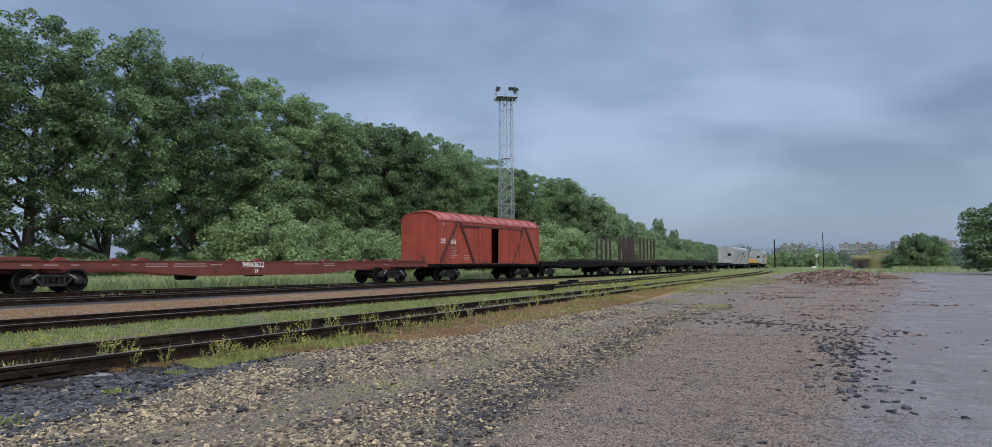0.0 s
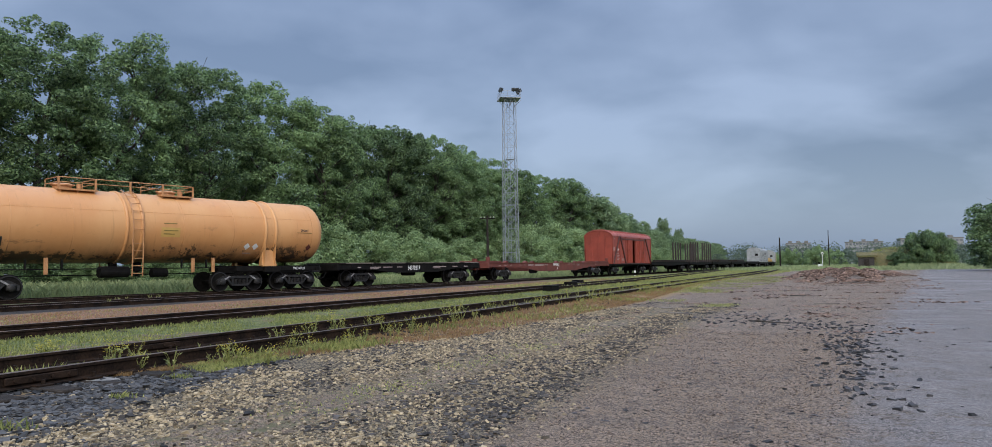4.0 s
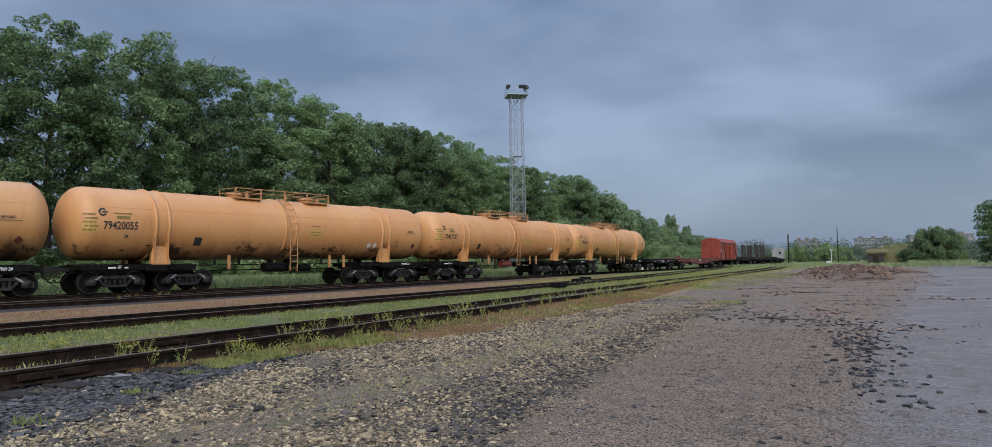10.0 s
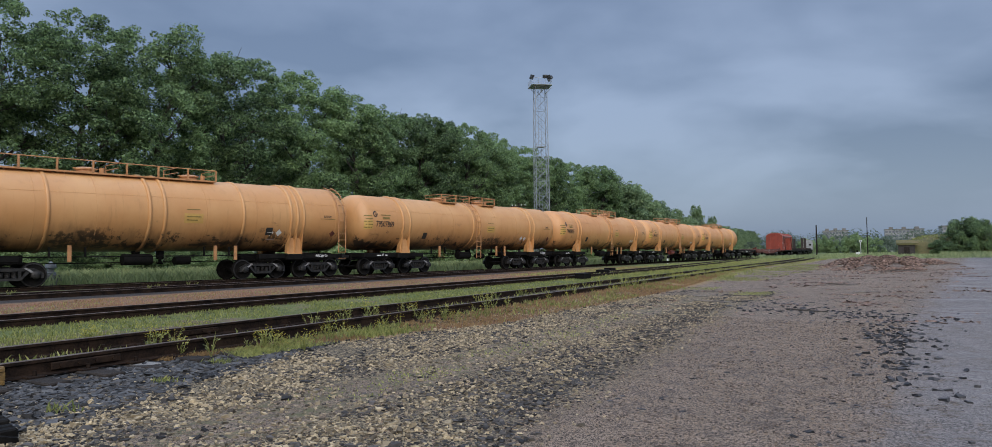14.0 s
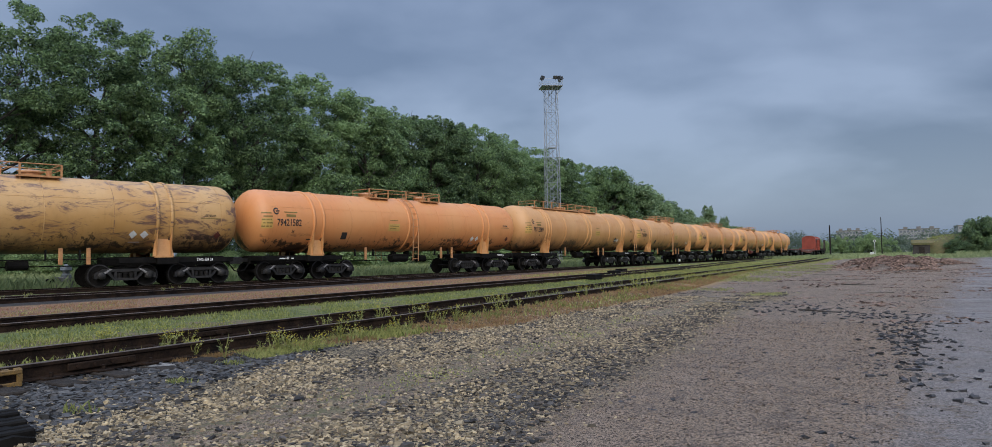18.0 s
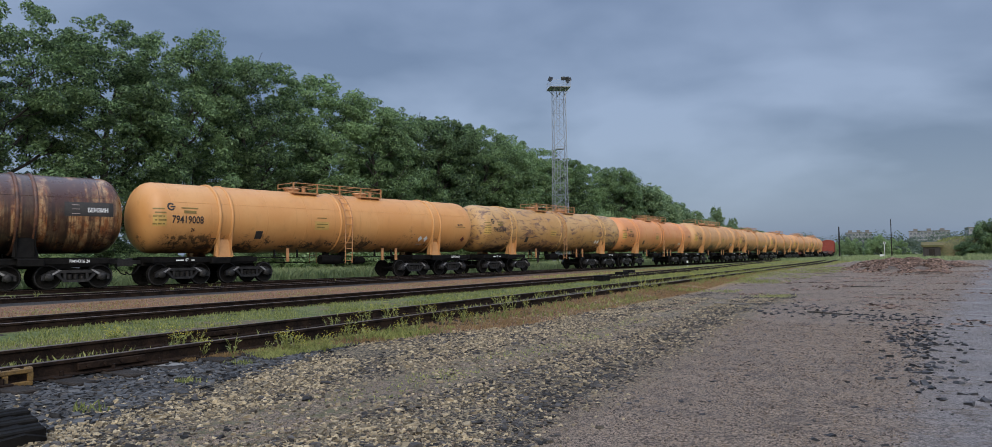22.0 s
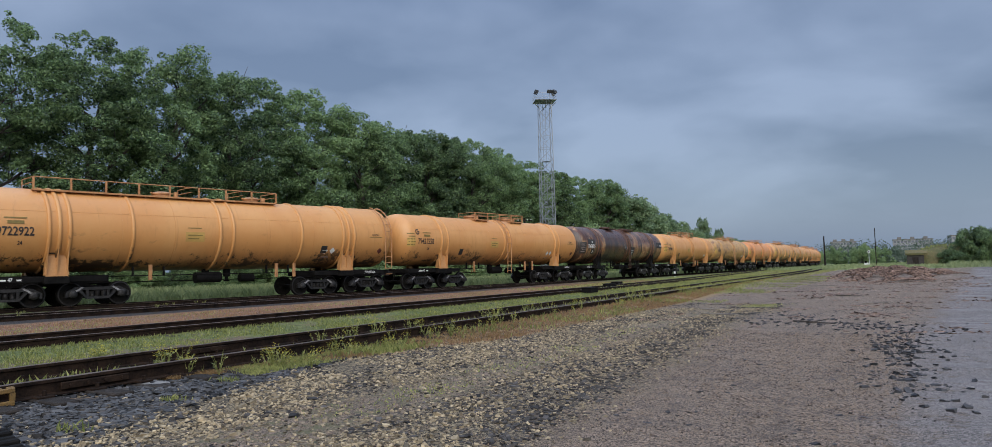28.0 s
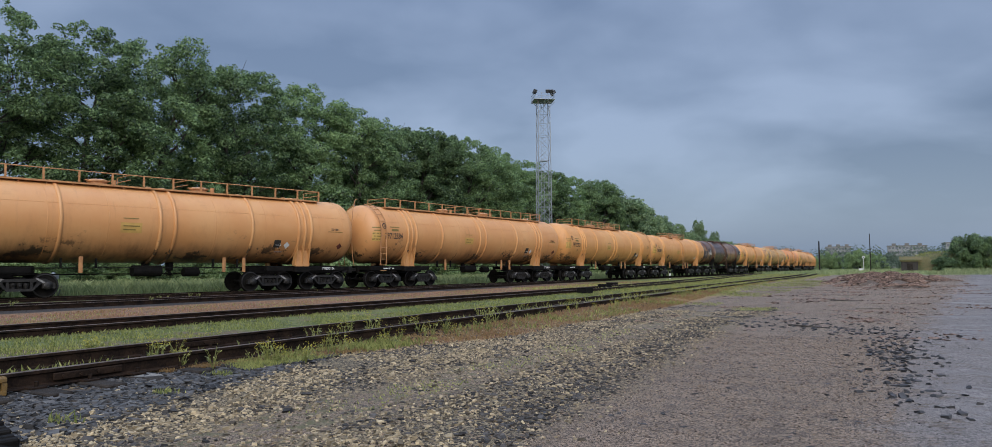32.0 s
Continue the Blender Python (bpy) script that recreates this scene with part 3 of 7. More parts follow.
def ground_z(x, y):
    """The yard, and the ballast in which the farther tracks lie, a hand higher."""
    k = max(0.0, min(1.0, (-12.7 - 0.012 * y - x) / 0.8)) * max(0.0, min(1.0, (150 - y) / 60))
    # farther on, the siding is silted up and overgrown
    along = max(0.0, min(1.0, (y - 9) / 11)) * max(0.0, min(1.0, (85 - y) / 15))
    across = max(0.0, min(1.0, (2.3 - abs(x + 8.8 + 0.043 * y)) / 1.2))
    silt = 0.075 * along * across * (3 - 2 * across) * across
    return GZ + heave(x, y) + max(silt, 0.062 * k * k * (3 - 2 * k))


def make_ground():
    xs = sorted(set([-2500, -900, -400, -200, -120, -80, -60, -48, -40, -34, -30, -26, -22, -18, -16.5, -15, -14.5, -14.2, -13.9, -13.6, -13.4, -13.2, -13] + [round(-12.8 + 0.25 * k, 2) for k in range(20)] + [round(-8 + 0.2 * k, 2) for k in range(70)] + [6.5, 8, 12, 20, 40, 80, 200, 500, 1200, 2500]))
    ys = sorted(set([-2000, -600, -200, -60, -20, -8] + [round(-4 + 0.25 * k, 2) for k in range(140)] + [32, 35, 40, 46, 52, 60, 80, 110, 150, 200, 300, 500, 900, 2000, 4000]))
    verts = [(x, y, ground_z(x, y)) for y in ys for x in xs]
    n = len(xs)
    faces = [(j * n + i, j * n + i + 1, (j + 1) * n + i + 1, (j + 1) * n + i) for j in range(len(ys) - 1) for i in range(n - 1)]
    ob = raw("ground", verts, faces, GROUND, True)
    tagged(ob, "damp yard ground of grit, rubble and wet asphalt", "ground", "", "structure")


make_ground()

# ---- tracks ----
RAIL_PROFILE = [(-0.075, -0.18), (0.075, -0.18), (0.075, -0.168), (0.012, -0.15), (0.010, -0.05), (0.036, -0.038), (0.036, -0.006), (0.028, 0), (-0.028, 0), (-0.036, -0.006), (-0.036, -0.038), (-0.010, -0.05), (-0.012, -0.15), (-0.075, -0.168)]


def rail_mesh(name, line, parent):
    """Sweep the rail section along (x, y, heading) points; the head's top is polished."""
    verts, faces, k = [], [], len(RAIL_PROFILE)
    for x, y, h in line:
        verts += [(x + u * math.cos(h), y + u * math.sin(h), v) for u, v in RAIL_PROFILE]
    for i in range(len(line) - 1):
        for j in range(k):
            a, b = i * k + j, i * k + (j + 1) % k
            faces.append((a, b, b + k, a + k))
    faces.append(tuple(range(k - 1, -1, -1)))
    ob = raw(name, verts, faces, RAIL)
    ob.data.materials.append(RAILHEAD)
    for p in ob.data.polygons:
        if p.index < len(faces) - 1 and p.index % k in (6, 7, 8):
            p.material_index = 1
    ob.parent = parent
    return ob


PLATE = []


def sleeper_data(mat, half, name):
    bm = B()
    box(bm, -half, half, -0.12, 0.12, -0.30, -0.185, 0.015)
    ob = mesh_object(name, bm, mat)
    return ob


def make_track(name, label, centre_line, mat, near, far, gap=0.58, sunk=0.0):
    """centre_line(u) gives x, y, heading."""
    thing = empty(name, label, "railway track", "tracks of the yard", "structure")
    us = [-30 + 2.0 * i for i in range(75)] + [120 + 10.0 * i for i in range(45)]
    for side in (-0.76, 0.76):
        line = []
        for u in us:
            x, y, h = centre_line(u)
            line.append((x + side * math.cos(h), y + side * math.sin(h), h))
        rail_mesh("rail", line, thing)
    first = None
    u = near
    while u < far:
        x, y, h = centre_line(u)
        m = pose(x + random.uniform(-0.04, 0.04), y, random.uniform(-0.012, 0.006) - sunk, 0, 0, math.degrees(h) + random.uniform(-1.5, 1.5))
        if first is None:
            first = sleeper_data(mat, 1.35, "sleeper")
            first.parent, first.matrix_basis = thing, m
        else:
            share("sleeper", first, thing, m)
        if name.endswith("_1") and u < 22:
            for side in (-0.76, 0.76):
                q = pose(x + side * math.cos(h), y + side * math.sin(h), 0, 0, 0, math.degrees(h))
                if not PLATE:
                    bm = B()
                    box(bm, -0.17, 0.17, -0.09, 0.09, -0.185, -0.158, 0.006)
                    for sx in (-0.12, 0.12):
                        tube(bm, (sx, 0, -0.16), (sx, 0, -0.105), 0.022, n=6)
                    PLATE.append(part("tie_plate", bm, RAIL, thing))
                    PLATE[0].matrix_basis = q
                else:
                    share("tie_plate", PLATE[0], thing, q)
        u += gap
    if name.endswith("_1"):
        for u, side in ((4.6, 0.76), (7.3, -0.76), (17.0, 0.76), (19.6, -0.76)):
            x, y, h = centre_line(u)
            bm = B()
            for sx in (-0.036, 0.036):
                box(bm, sx - 0.014, sx + 0.014, -0.4, 0.4, -0.135, -0.055, 0.008)
                for k in range(4):
                    tube(bm, (sx * 0.5, -0.3 + 0.2 * k, -0.095), (sx * 1.9, -0.3 + 0.2 * k, -0.095), 0.02, n=6)
            part("fishplate", bm, RAIL, thing).matrix_basis = pose(x + side * math.cos(h), y + side * math.sin(h), 0, 0, 0, math.degrees(h))
    return thing


def bend_line(x0, slope, y1, r1, y2=1e9):
    """A straight line x0 + slope*y that bends to the left from y1 on, and runs straight again after y2."""
    h0 = math.atan(-slope)

    def line(u):
        if u <= y1:
            return x0 + slope * u, u, h0
        v = min(u, y2) - y1
        ph = v / r1
        x = x0 + slope * y1 - r1 * (math.cos(h0) - math.cos(h0 + ph))
        y = y1 + r1 * (math.sin(h0 + ph) - math.sin(h0))
        if u > y2:
            x -= (u - y2) * math.sin(h0 + ph)
            y += (u - y2) * math.cos(h0 + ph)
        return x, y, h0 + ph
    return line


make_track("railway_track_1", "rusty siding rails sunk in weeds and black ballast", bend_line(-8.80, -0.043, 75, 900, 110), SLEEPER, 0.5, 70)
make_track("railway_track_2", "rusty rails beside a strip of green weeds", bend_line(-14.72, -0.013, 26, 420, 66), SLEEPER, 4, 90, sunk=-0.025)
make_track("railway_track_3", "dark rails joining the running track", lambda u: track_at(u, 8.6 * max(0.0, (58 - u) / 58.0) ** 1.25), SLEEPER, 4, 56, sunk=-0.025)
make_track("railway_track_4", "running track carrying the freight train", lambda u: track_at(u), SLEEPER, 2, 130, sunk=-0.030)

# ---- wagons ----


def make_wheelset(parent, y):
    """Axle with two wheels; it turns on its own centre."""
    bm = B()
    for s in (-1, 1):
        revolve(bm, [(s * 0.70, 0.10), (s * 0.705, 0.36), (s * 0.69, 0.42), (s * 0.685, 0.50), (s * 0.715, 0.505), (s * 0.725, 0.475), (s * 0.82, 0.468), (s * 0.825, 0.42), (s * 0.80, 0.38), (s * 0.775, 0.20), (s * 0.80, 0.13), (s * 0.86, 0.12)], 28, "x")
    tube(bm, (-0.95, 0, 0), (0.95, 0, 0), 0.085, n=10)
    for s in (-1, 1):
        for k in range(3):
            a = k * 2.094
            tube(bm, (s * 0.79, 0.27 * math.cos(a), 0.27 * math.sin(a)), (s * 0.80, 0.27 * math.cos(a), 0.27 * math.sin(a)), 0.03, n=6)
    ob = part("wheelset", bm, WHEEL, parent, "dark steel wheels on an axle")
    ob.data.materials.append(TREAD)
    for p in ob.data.polygons:
        r = math.hypot(p.center.y, p.center.z)
        if 0.425 < r < 0.475 and 0.8 < abs(p.center.x) < 0.83:
            p.material_index = 1
    ob.matrix_parent_inverse = pose(0, y, 0.475)
    return ob


def make_bogie():
    """Two-axle cast bogie, centred on its pivot."""
    bogie = new("bogie")
    for s in (-1, 1):
        bm = B()
        x0, x1 = (0.93, 1.10) if s > 0 else (-1.10, -0.93)
        prism(bm, [(-1.12, 0.60), (-0.85, 0.75), (0.85, 0.75), (1.12, 0.60), (1.12, 0.50), (0.85, 0.63), (-0.85, 0.63), (-1.12, 0.50)], x0, x1)
        prism(bm, [(-0.42, 0.27), (0.42, 0.27), (0.55, 0.40), (0.40, 0.37), (-0.40, 0.37), (-0.55, 0.40)], x0, x1)
        for e in (-1, 1):
            prism(bm, [(e * 0.55, 0.40), (e * 0.40, 0.33), (e * 0.62, 0.66), (e * 0.80, 0.66)], x0 + 0.01, x1 - 0.01)
            prism(bm, [(e * 0.34, 0.34), (e * 0.44, 0.34), (e * 0.44, 0.66), (e * 0.34, 0.66)], x0 + 0.02, x1 - 0.02)
            box(bm, x0 - 0.02, x1 + 0.02, e * 0.925 - 0.16, e * 0.925 + 0.16, 0.36, 0.60, 0.03)
            prism(bm, [(e * 1.12, 0.60), (e * 1.20, 0.55), (e * 1.20, 0.36), (e * 1.10, 0.36)], x0, x1)
        frame_faces = len(bm.faces)
        # pale strips put the bright highlights of the shoulders into the colour
        for e in (-1, 1):
            prism(bm, [(e * 0.52, 0.735), (e * 0.60, 0.765), (e * 0.86, 0.60), (e * 0.84, 0.50), (e * 0.76, 0.58)], x0 - 0.015, x1 + 0.015)
        ob = part("side_frame", bm, CAST, bogie, "oily cast side frame with highlights painted on its shoulders")
        ob.data.materials.append(HIGHLIGHT_CAST)
        for p in ob.data.polygons:
            p.material_index = int(p.index >= frame_faces)
        for e in (-1, 1):
            bm = B()
            revolve(bm, [(s * 1.06, 0.15), (s * 1.13, 0.15), (s * 1.15, 0.12), (s * 1.17, 0.06)], 12, "x", (0, e * 0.925, 0.475))
            part("axle_box", bm, CAST, bogie)
        for yy in (-0.22, 0, 0.22):
            bm = B()
            coil = []
            for i in range(5):
                coil += [(0.375 + i * 0.045, 0.072), (0.39 + i * 0.045, 0.095), (0.405 + i * 0.045, 0.095)]
            revolve(bm, coil, 10, "z", (s * 1.02, yy, 0))
            part("spring", bm, CAST, bogie)
    bm = B()
    box(bm, -1.05, 1.05, -0.20, 0.20, 0.56, 0.80, 0.03)
    part("bolster", bm, BLACK, bogie)
    bm = B()
    for e in (-1, 1):
        tube(bm, (-0.9, e * 0.33, 0.34), (0.9, e * 0.33, 0.34), 0.035)
        for s in (-1, 1):
            box(bm, s * 0.76 - 0.05, s * 0.76 + 0.05, e * 0.42 - 0.05, e * 0.42 + 0.02, 0.30, 0.62, 0.01)
    part("brake_rigging", bm, BLACK, bogie)
    for e in (-1, 1):
        WHEELS.append(make_wheelset(bogie, e * 0.925))
    return bogie


def add_bogies(wagon, ys):
    """Bogies at the given pivots: the first is built, the others share its meshes."""
    for y in ys:
        if not BOGIE:
            b = make_bogie()
            BOGIE.append(b)
        else:
            b = new("bogie")
            for o in BOGIE[0].children:
                c = share(o.name.split(".")[0], o, b)
                c.matrix_parent_inverse = o.matrix_parent_inverse.copy()
                if o in WHEELS[:2]:
                    WHEELS.append(c)
        b.parent = wagon
        b.location = (0, y, 0)


BOGIE = []


def coupler(wagon, y_end, sgn):
    bm = B()
    box(bm, -0.09, 0.09, min(y_end, y_end - sgn * 0.75), max(y_end, y_end - sgn * 0.75), 0.93, 1.11, 0.02)
    prism(bm, [(y_end - sgn * 0.28, 0.84), (y_end + sgn * 0.03, 0.88), (y_end + sgn * 0.03, 1.14), (y_end - sgn * 0.28, 1.20)], -0.22, 0.16)
    part("coupler", bm, CAST, wagon)
    bm = B()
    pts = [Vector((0.45, y_end - sgn * 0.45, 0.85)), Vector((0.48, y_end - sgn * 0.22, 0.55)), Vector((0.40, y_end - sgn * 0.02, 0.50)), Vector((0.30, y_end + sgn * 0.02, 0.62))]
    for a, b in zip(pts, pts[1:]):
        tube(bm, a, b, 0.028, n=6)
    part("air_hose", bm, BLACK, wagon)


def tank_wagon(kind, paint, number, ladder_end=False):
    """Eight-axle tank wagon. kind: 'plain' (one belt ladder) or 'ribbed' (large barrel with many rings)."""
    big = kind == "ribbed"
    R = 1.66 if big else 1.56
    zc = 3.03 if big else 2.96
    half = 10.33
    dark = paint is BITUMEN
    fit = FITTING_DARK if dark else FITTING
    what = "oil-blackened rusty brown" if dark else "rust-patched pale orange" if paint is RUSTY else "bright orange" if paint is ORANGE_BRIGHT else "yellow-orange" if paint is YELLOW else "orange"
    w = empty("tank_wagon", what + (" ribbed" if big else "") + " eight-axle tank wagon with dark belly on rails", "tank wagon", "tank wagons of the train")
    # barrel with dished ends
    prof = []
    for k in range(9):
        a = radians(90 * k / 8)
        prof.append((-half + 0.82 * (1 - math.sin(a)), max(1e-7, R * math.cos(a) ** 0.86 if k < 8 else 0)))
    prof = prof[::-1]
    body = prof + [(-half + 0.82 + (2 * half - 1.64) * k / 12, R) for k in range(1, 12)] + [(-d, r) for d, r in prof[::-1]]
    bm = B()
    revolve(bm, body, 56, "y", (0, 0, zc))
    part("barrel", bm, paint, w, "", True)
    # weld seam and belts
    feet = 6.9
    if big:
        rings = [(-feet - 0.36, 1), (-feet, 1), (-feet + 0.36, 1), (feet - 0.36, 1), (feet, 1), (feet + 0.36, 1), (-4.15, 0), (4.0, 0), (-0.32, 1), (0.32, 1)]
    else:
        rings = [(-feet - 0.12, 1), (-feet + 0.48, 0), (feet - 0.48, 1), (feet + 0.12, 0), (-0.30, 0), (0.34, 1)]
    for y, thick in rings:
        bm = B()
        tdk = 0.075 if thick else 0.055
        revolve(bm, [(y - 0.075, R - 0.02), (y - 0.060, R + tdk * 0.8), (y, R + tdk), (y + 0.060, R + tdk * 0.8), (y + 0.075, R - 0.02)], 56, "y", (0, 0, zc))
        part("belt_ring", bm, BELT_RUST if dark else paint, w, "rusty orange-brown belt" if dark else "", True)
    # weld seams of the barrel's plates
    for y in (-9.2, -4.6, -2.4, 2.2, 4.7, 9.2):
        bm = B()
        revolve(bm, [(y - 0.018, R - 0.004), (y - 0.010, R + 0.009), (y + 0.010, R + 0.009), (y + 0.018, R - 0.004)], 56, "y", (0, 0, zc))
        part("weld_seam", bm, paint, w, "", True)
    for a in (24, 156):
        bm = B()
        tube(bm, (R * math.cos(radians(a)), -half + 0.9, zc + R * math.sin(radians(a))), (R * math.cos(radians(a)), half - 0.9, zc + R * math.sin(radians(a))), 0.007, n=5)
        part("weld_seam", bm, paint, w)
    # saddle feet over the bogies
    for e in (-1, 1):
        for s in (-1, 1):
            bm = B()
            yf = e * feet + (0.0 if big else -e * 0.18)
            ang = [radians(-14), radians(-40)]
            top = (R * math.cos(ang[0]), zc + R * math.sin(ang[0]))
            mid = (R * math.cos(ang[1]), zc + R * math.sin(ang[1]))
            for yy in ((-0.36, 0, 0.36) if big else (-0.30, 0.30)):
                vs = [(top[0] + 0.03, top[1]), (1.46, 1.62), (1.40, 1.24), (mid[0] - 0.25, 1.24), (mid[0] - 0.1, mid[1])]
                a = [bm.verts.new((s * x, yf + yy - 0.012, z)) for x, z in vs]
                b = [bm.verts.new((s * x, yf + yy + 0.012, z)) for x, z in vs]
                bm.faces.new(a)
                bm.faces.new(b[::-1])
                for k in range(5):
                    bm.faces.new((a[k], b[k], b[(k + 1) % 5], a[(k + 1) % 5]))
            # flared front plate
            q = [(1.38, yf - 0.44, 1.26), (1.38, yf + 0.44, 1.26), (mid[0] + 0.05, yf + 0.31, mid[1] + 0.05), (mid[0] + 0.05, yf - 0.31, mid[1] + 0.05)]
            a = [bm.verts.new((s * x, y, z)) for x, y, z in q]
            b = [bm.verts.new((s * (x - 0.02), y, z - 0.02)) for x, y, z in q]
            bm.faces.new(a)
            bm.faces.new(b[::-1])
            for k in range(4):
                bm.faces.new((a[k], b[k], b[(k + 1) % 4], a[(k + 1) % 4]))
            box(bm, s * 1.36 - 0.07, s * 1.36 + 0.07, yf - 0.38, yf + 0.38, 1.20, 1.25)
            bmesh.ops.recalc_face_normals(bm, faces=bm.faces)
            part("saddle_foot", bm, SADDLE if not dark else BLACK, w)
        # black carrier frame over each pair of bogies
        bm = B()
        box(bm, -1.30, 1.30, e * 9.75 - 0.13, e * 9.75 + 0.13, 0.98, 1.20, 0.02)
        for s in (-1, 1):
            box(bm, s * 1.16 - 0.10, s * 1.16 + 0.10, min(e * 5.0, e * 9.7), max(e * 5.0, e * 9.7), 0.97, 1.20, 0.02)
        box(bm, -1.45, 1.45, e * feet - 0.45, e * feet + 0.45, 0.90, 1.20, 0.03)
        box(bm, -0.28, 0.28, min(e * 4.6, e * 9.9), max(e * 4.6, e * 9.9), 0.84, 1.24, 0.02)
        part("carrier_frame", bm, BLACK, w, "black steel carrier frame")
        bm = B()
        prism(bm, [(e * (feet - 1.9), 0.80), (e * (feet + 1.9), 0.80), (e * (feet + 0.8), 0.93), (e * (feet - 0.8), 0.93)], -0.35, 0.35)
        part("connecting_beam", bm, BLACK, w)
        coupler(w, e * 10.54, e)
        add_bogies(w, (e * (feet - 1.6), e * (feet + 1.6)))
    # brake gear under the barrel
    bm = B()
    tube(bm, (0.75, -1.1, 1.02), (0.75, 0.1, 1.02), 0.24, n=16)
    part("air_reservoir", bm, plain_red() if number in RED_TANKS else BLACK, w)
    bm = B()
    tube(bm, (0.55, 1.2, 0.95), (0.55, 1.9, 0.95), 0.19, n=14)
    part("brake_cylinder", bm, BLACK, w)
    bm = B()
    for x, z in ((0.95, 1.16), (0.35, 0.90)):
        tube(bm, (x, -5.4, z), (x, 5.4, z), 0.025, n=6)
    for y in (-3.9, -2.6, 2.4, 3.6):
        box(bm, 0.90, 1.00, y - 0.03, y + 0.03, 1.15, 1.55)
    part("brake_pipe", bm, BLACK, w)
    for y in (-3.2, 2.9, 3.9):
        bm = B()
        box(bm, 0.98, 1.06, y - 0.075, y + 0.075, 0.95, 1.62, 0.01)
        part("pipe_bracket", bm, fit if not dark else BLACK, w)
    for y in (-0.3, 0.75):
        bm = B()
        revolve(bm, [(0.80, 0.05), (0.80, 0.14), (0.86, 0.14), (0.86, 0.07), (1.02, 0.07), (1.04, 0.16), (1.45, 0.18)], 12, "z", (0.15, y, 0))
        part("drain_valve", bm, BLACK, w)
    # manholes, walkway and rails on top
    ztop = zc + R
    for y in (-2.3, 2.1) if not dark else (-2.2, 2.3):
        bm = B()
        revolve(bm, [(ztop - 0.06, 0.36), (ztop + 0.10, 0.36), (ztop + 0.11, 0.42), (ztop + 0.16, 0.42), (ztop + 0.22, 0.30), (ztop + 0.24, 1e-6)], 18, "z", (0, y, 0))
        tube(bm, (0.25, y + 0.55, ztop - 0.05), (0.25, y + 0.55, ztop + 0.22), 0.10, n=10)
        box(bm, -0.06, 0.06, y - 0.48, y + 0.48, ztop + 0.15, ztop + 0.20)
        part("manhole", bm, fit, w)
    if dark:
        y0, y1, rail_h = -3.0, 3.2, 0.0
        for yy in (-2.2, 2.3):
            bm = B()
            box(bm, 0.15, 0.85, yy - 0.9, yy + 0.9, ztop - 0.02, ztop + 0.02)
            for k in range(4):
                tube(bm, (0.85, yy - 0.85 + k * 0.56, ztop - 0.20), (0.85, yy - 0.85 + k * 0.56, ztop + 0.10), 0.018, n=6)
            tube(bm, (0.85, yy - 0.85, ztop + 0.10), (0.85, yy + 0.85, ztop + 0.10), 0.018, n=6)
            part("walkway", bm, fit, w)
    else:
        y0, y1 = (-8.4, 8.2) if big and ladder_end else (-7.6, 3.0) if big else (-2.75, 2.95)
        rail_h = 0.42 if big else 0.40
        for ya, yb in ((y0, y1),) if big else ((y0, y0 + 1.5), (y1 - 1.5, y1)):
            bm = B()
            box(bm, 0.28, 0.88, ya, yb, ztop - 0.12, ztop - 0.05)
            n = max(3, int((yb - ya) / 0.9))
            for k in range(n):
                yy = ya + 0.1 + k * (yb - ya - 0.2) / (n - 1)
                box(bm, 0.55, 0.82, yy - 0.02, yy + 0.02, ztop - 0.38, ztop - 0.10)
            part("walkway", bm, fit, w, "narrow steel walkway")
        posts = max(3, int((y1 - y0) / 1.25))
        for k in range(posts + 1):
            yy = y0 + (y1 - y0) * k / posts
            bm = B()
            box(bm, 0.82, 0.88, yy - 0.035, yy + 0.035, ztop - 0.08, ztop + rail_h)
            part("railing_post", bm, fit, w)
        bm = B()
        tube(bm, (0.85, y0, ztop + rail_h), (0.85, y1, ztop + rail_h), 0.022, n=6)
        if not big:
            tube(bm, (0.85, y0, ztop + rail_h * 0.5), (0.85, y1, ztop + rail_h * 0.5), 0.018, n=6)
        part("handrail", bm, fit, w)
        # end gates round the manholes
        for yy in (y0, y1, -1.3, 1.2):
            bm = B()
            for z in (ztop + rail_h, ztop + rail_h * 0.5):
                tube(bm, (0.85, yy, z), (-0.55, yy, z), 0.018, n=6)
            tube(bm, (-0.55, yy, ztop - 0.1), (-0.55, yy, ztop + rail_h), 0.02, n=6)
            part("end_gate", bm, fit, w)
    # ladder over the flank
    for s in (1, -1):
        bm = B()
        yl = -9.35 if (big and ladder_end) else 0.12 if not big else 9.55
        path = []
        for a in range(78, -18, -8):
            path.append((s * (R + 0.09) * math.cos(radians(a)), zc + (R + 0.09) * math.sin(radians(a))))
        path.append((s * (R + 0.06), 1.75))
        path.append((s * (R + 0.02), 0.82 if not big else 1.25))
        for dy in (-0.22, 0.22):
            for (x0, z0), (x1, z1) in zip(path, path[1:]):
                tube(bm, (x0, yl + dy, z0), (x1, yl + dy, z1), 0.026, n=5, caps=False)
        part("ladder_rail", bm, fit, w)
        for k in range(11):
            if k < 6:
                a = radians(66 - k * 14)
                x, z = s * (R + 0.09) * math.cos(a), zc + (R + 0.09) * math.sin(a)
            else:
                x, z = s * (R + 0.05), 2.55 - (k - 5) * 0.32
            if z < 0.85:
                continue
            bm = B()
            tube(bm, (x, yl - 0.22, z), (x, yl + 0.22, z), 0.018, n=5)
            part("ladder_rung", bm, fit, w)
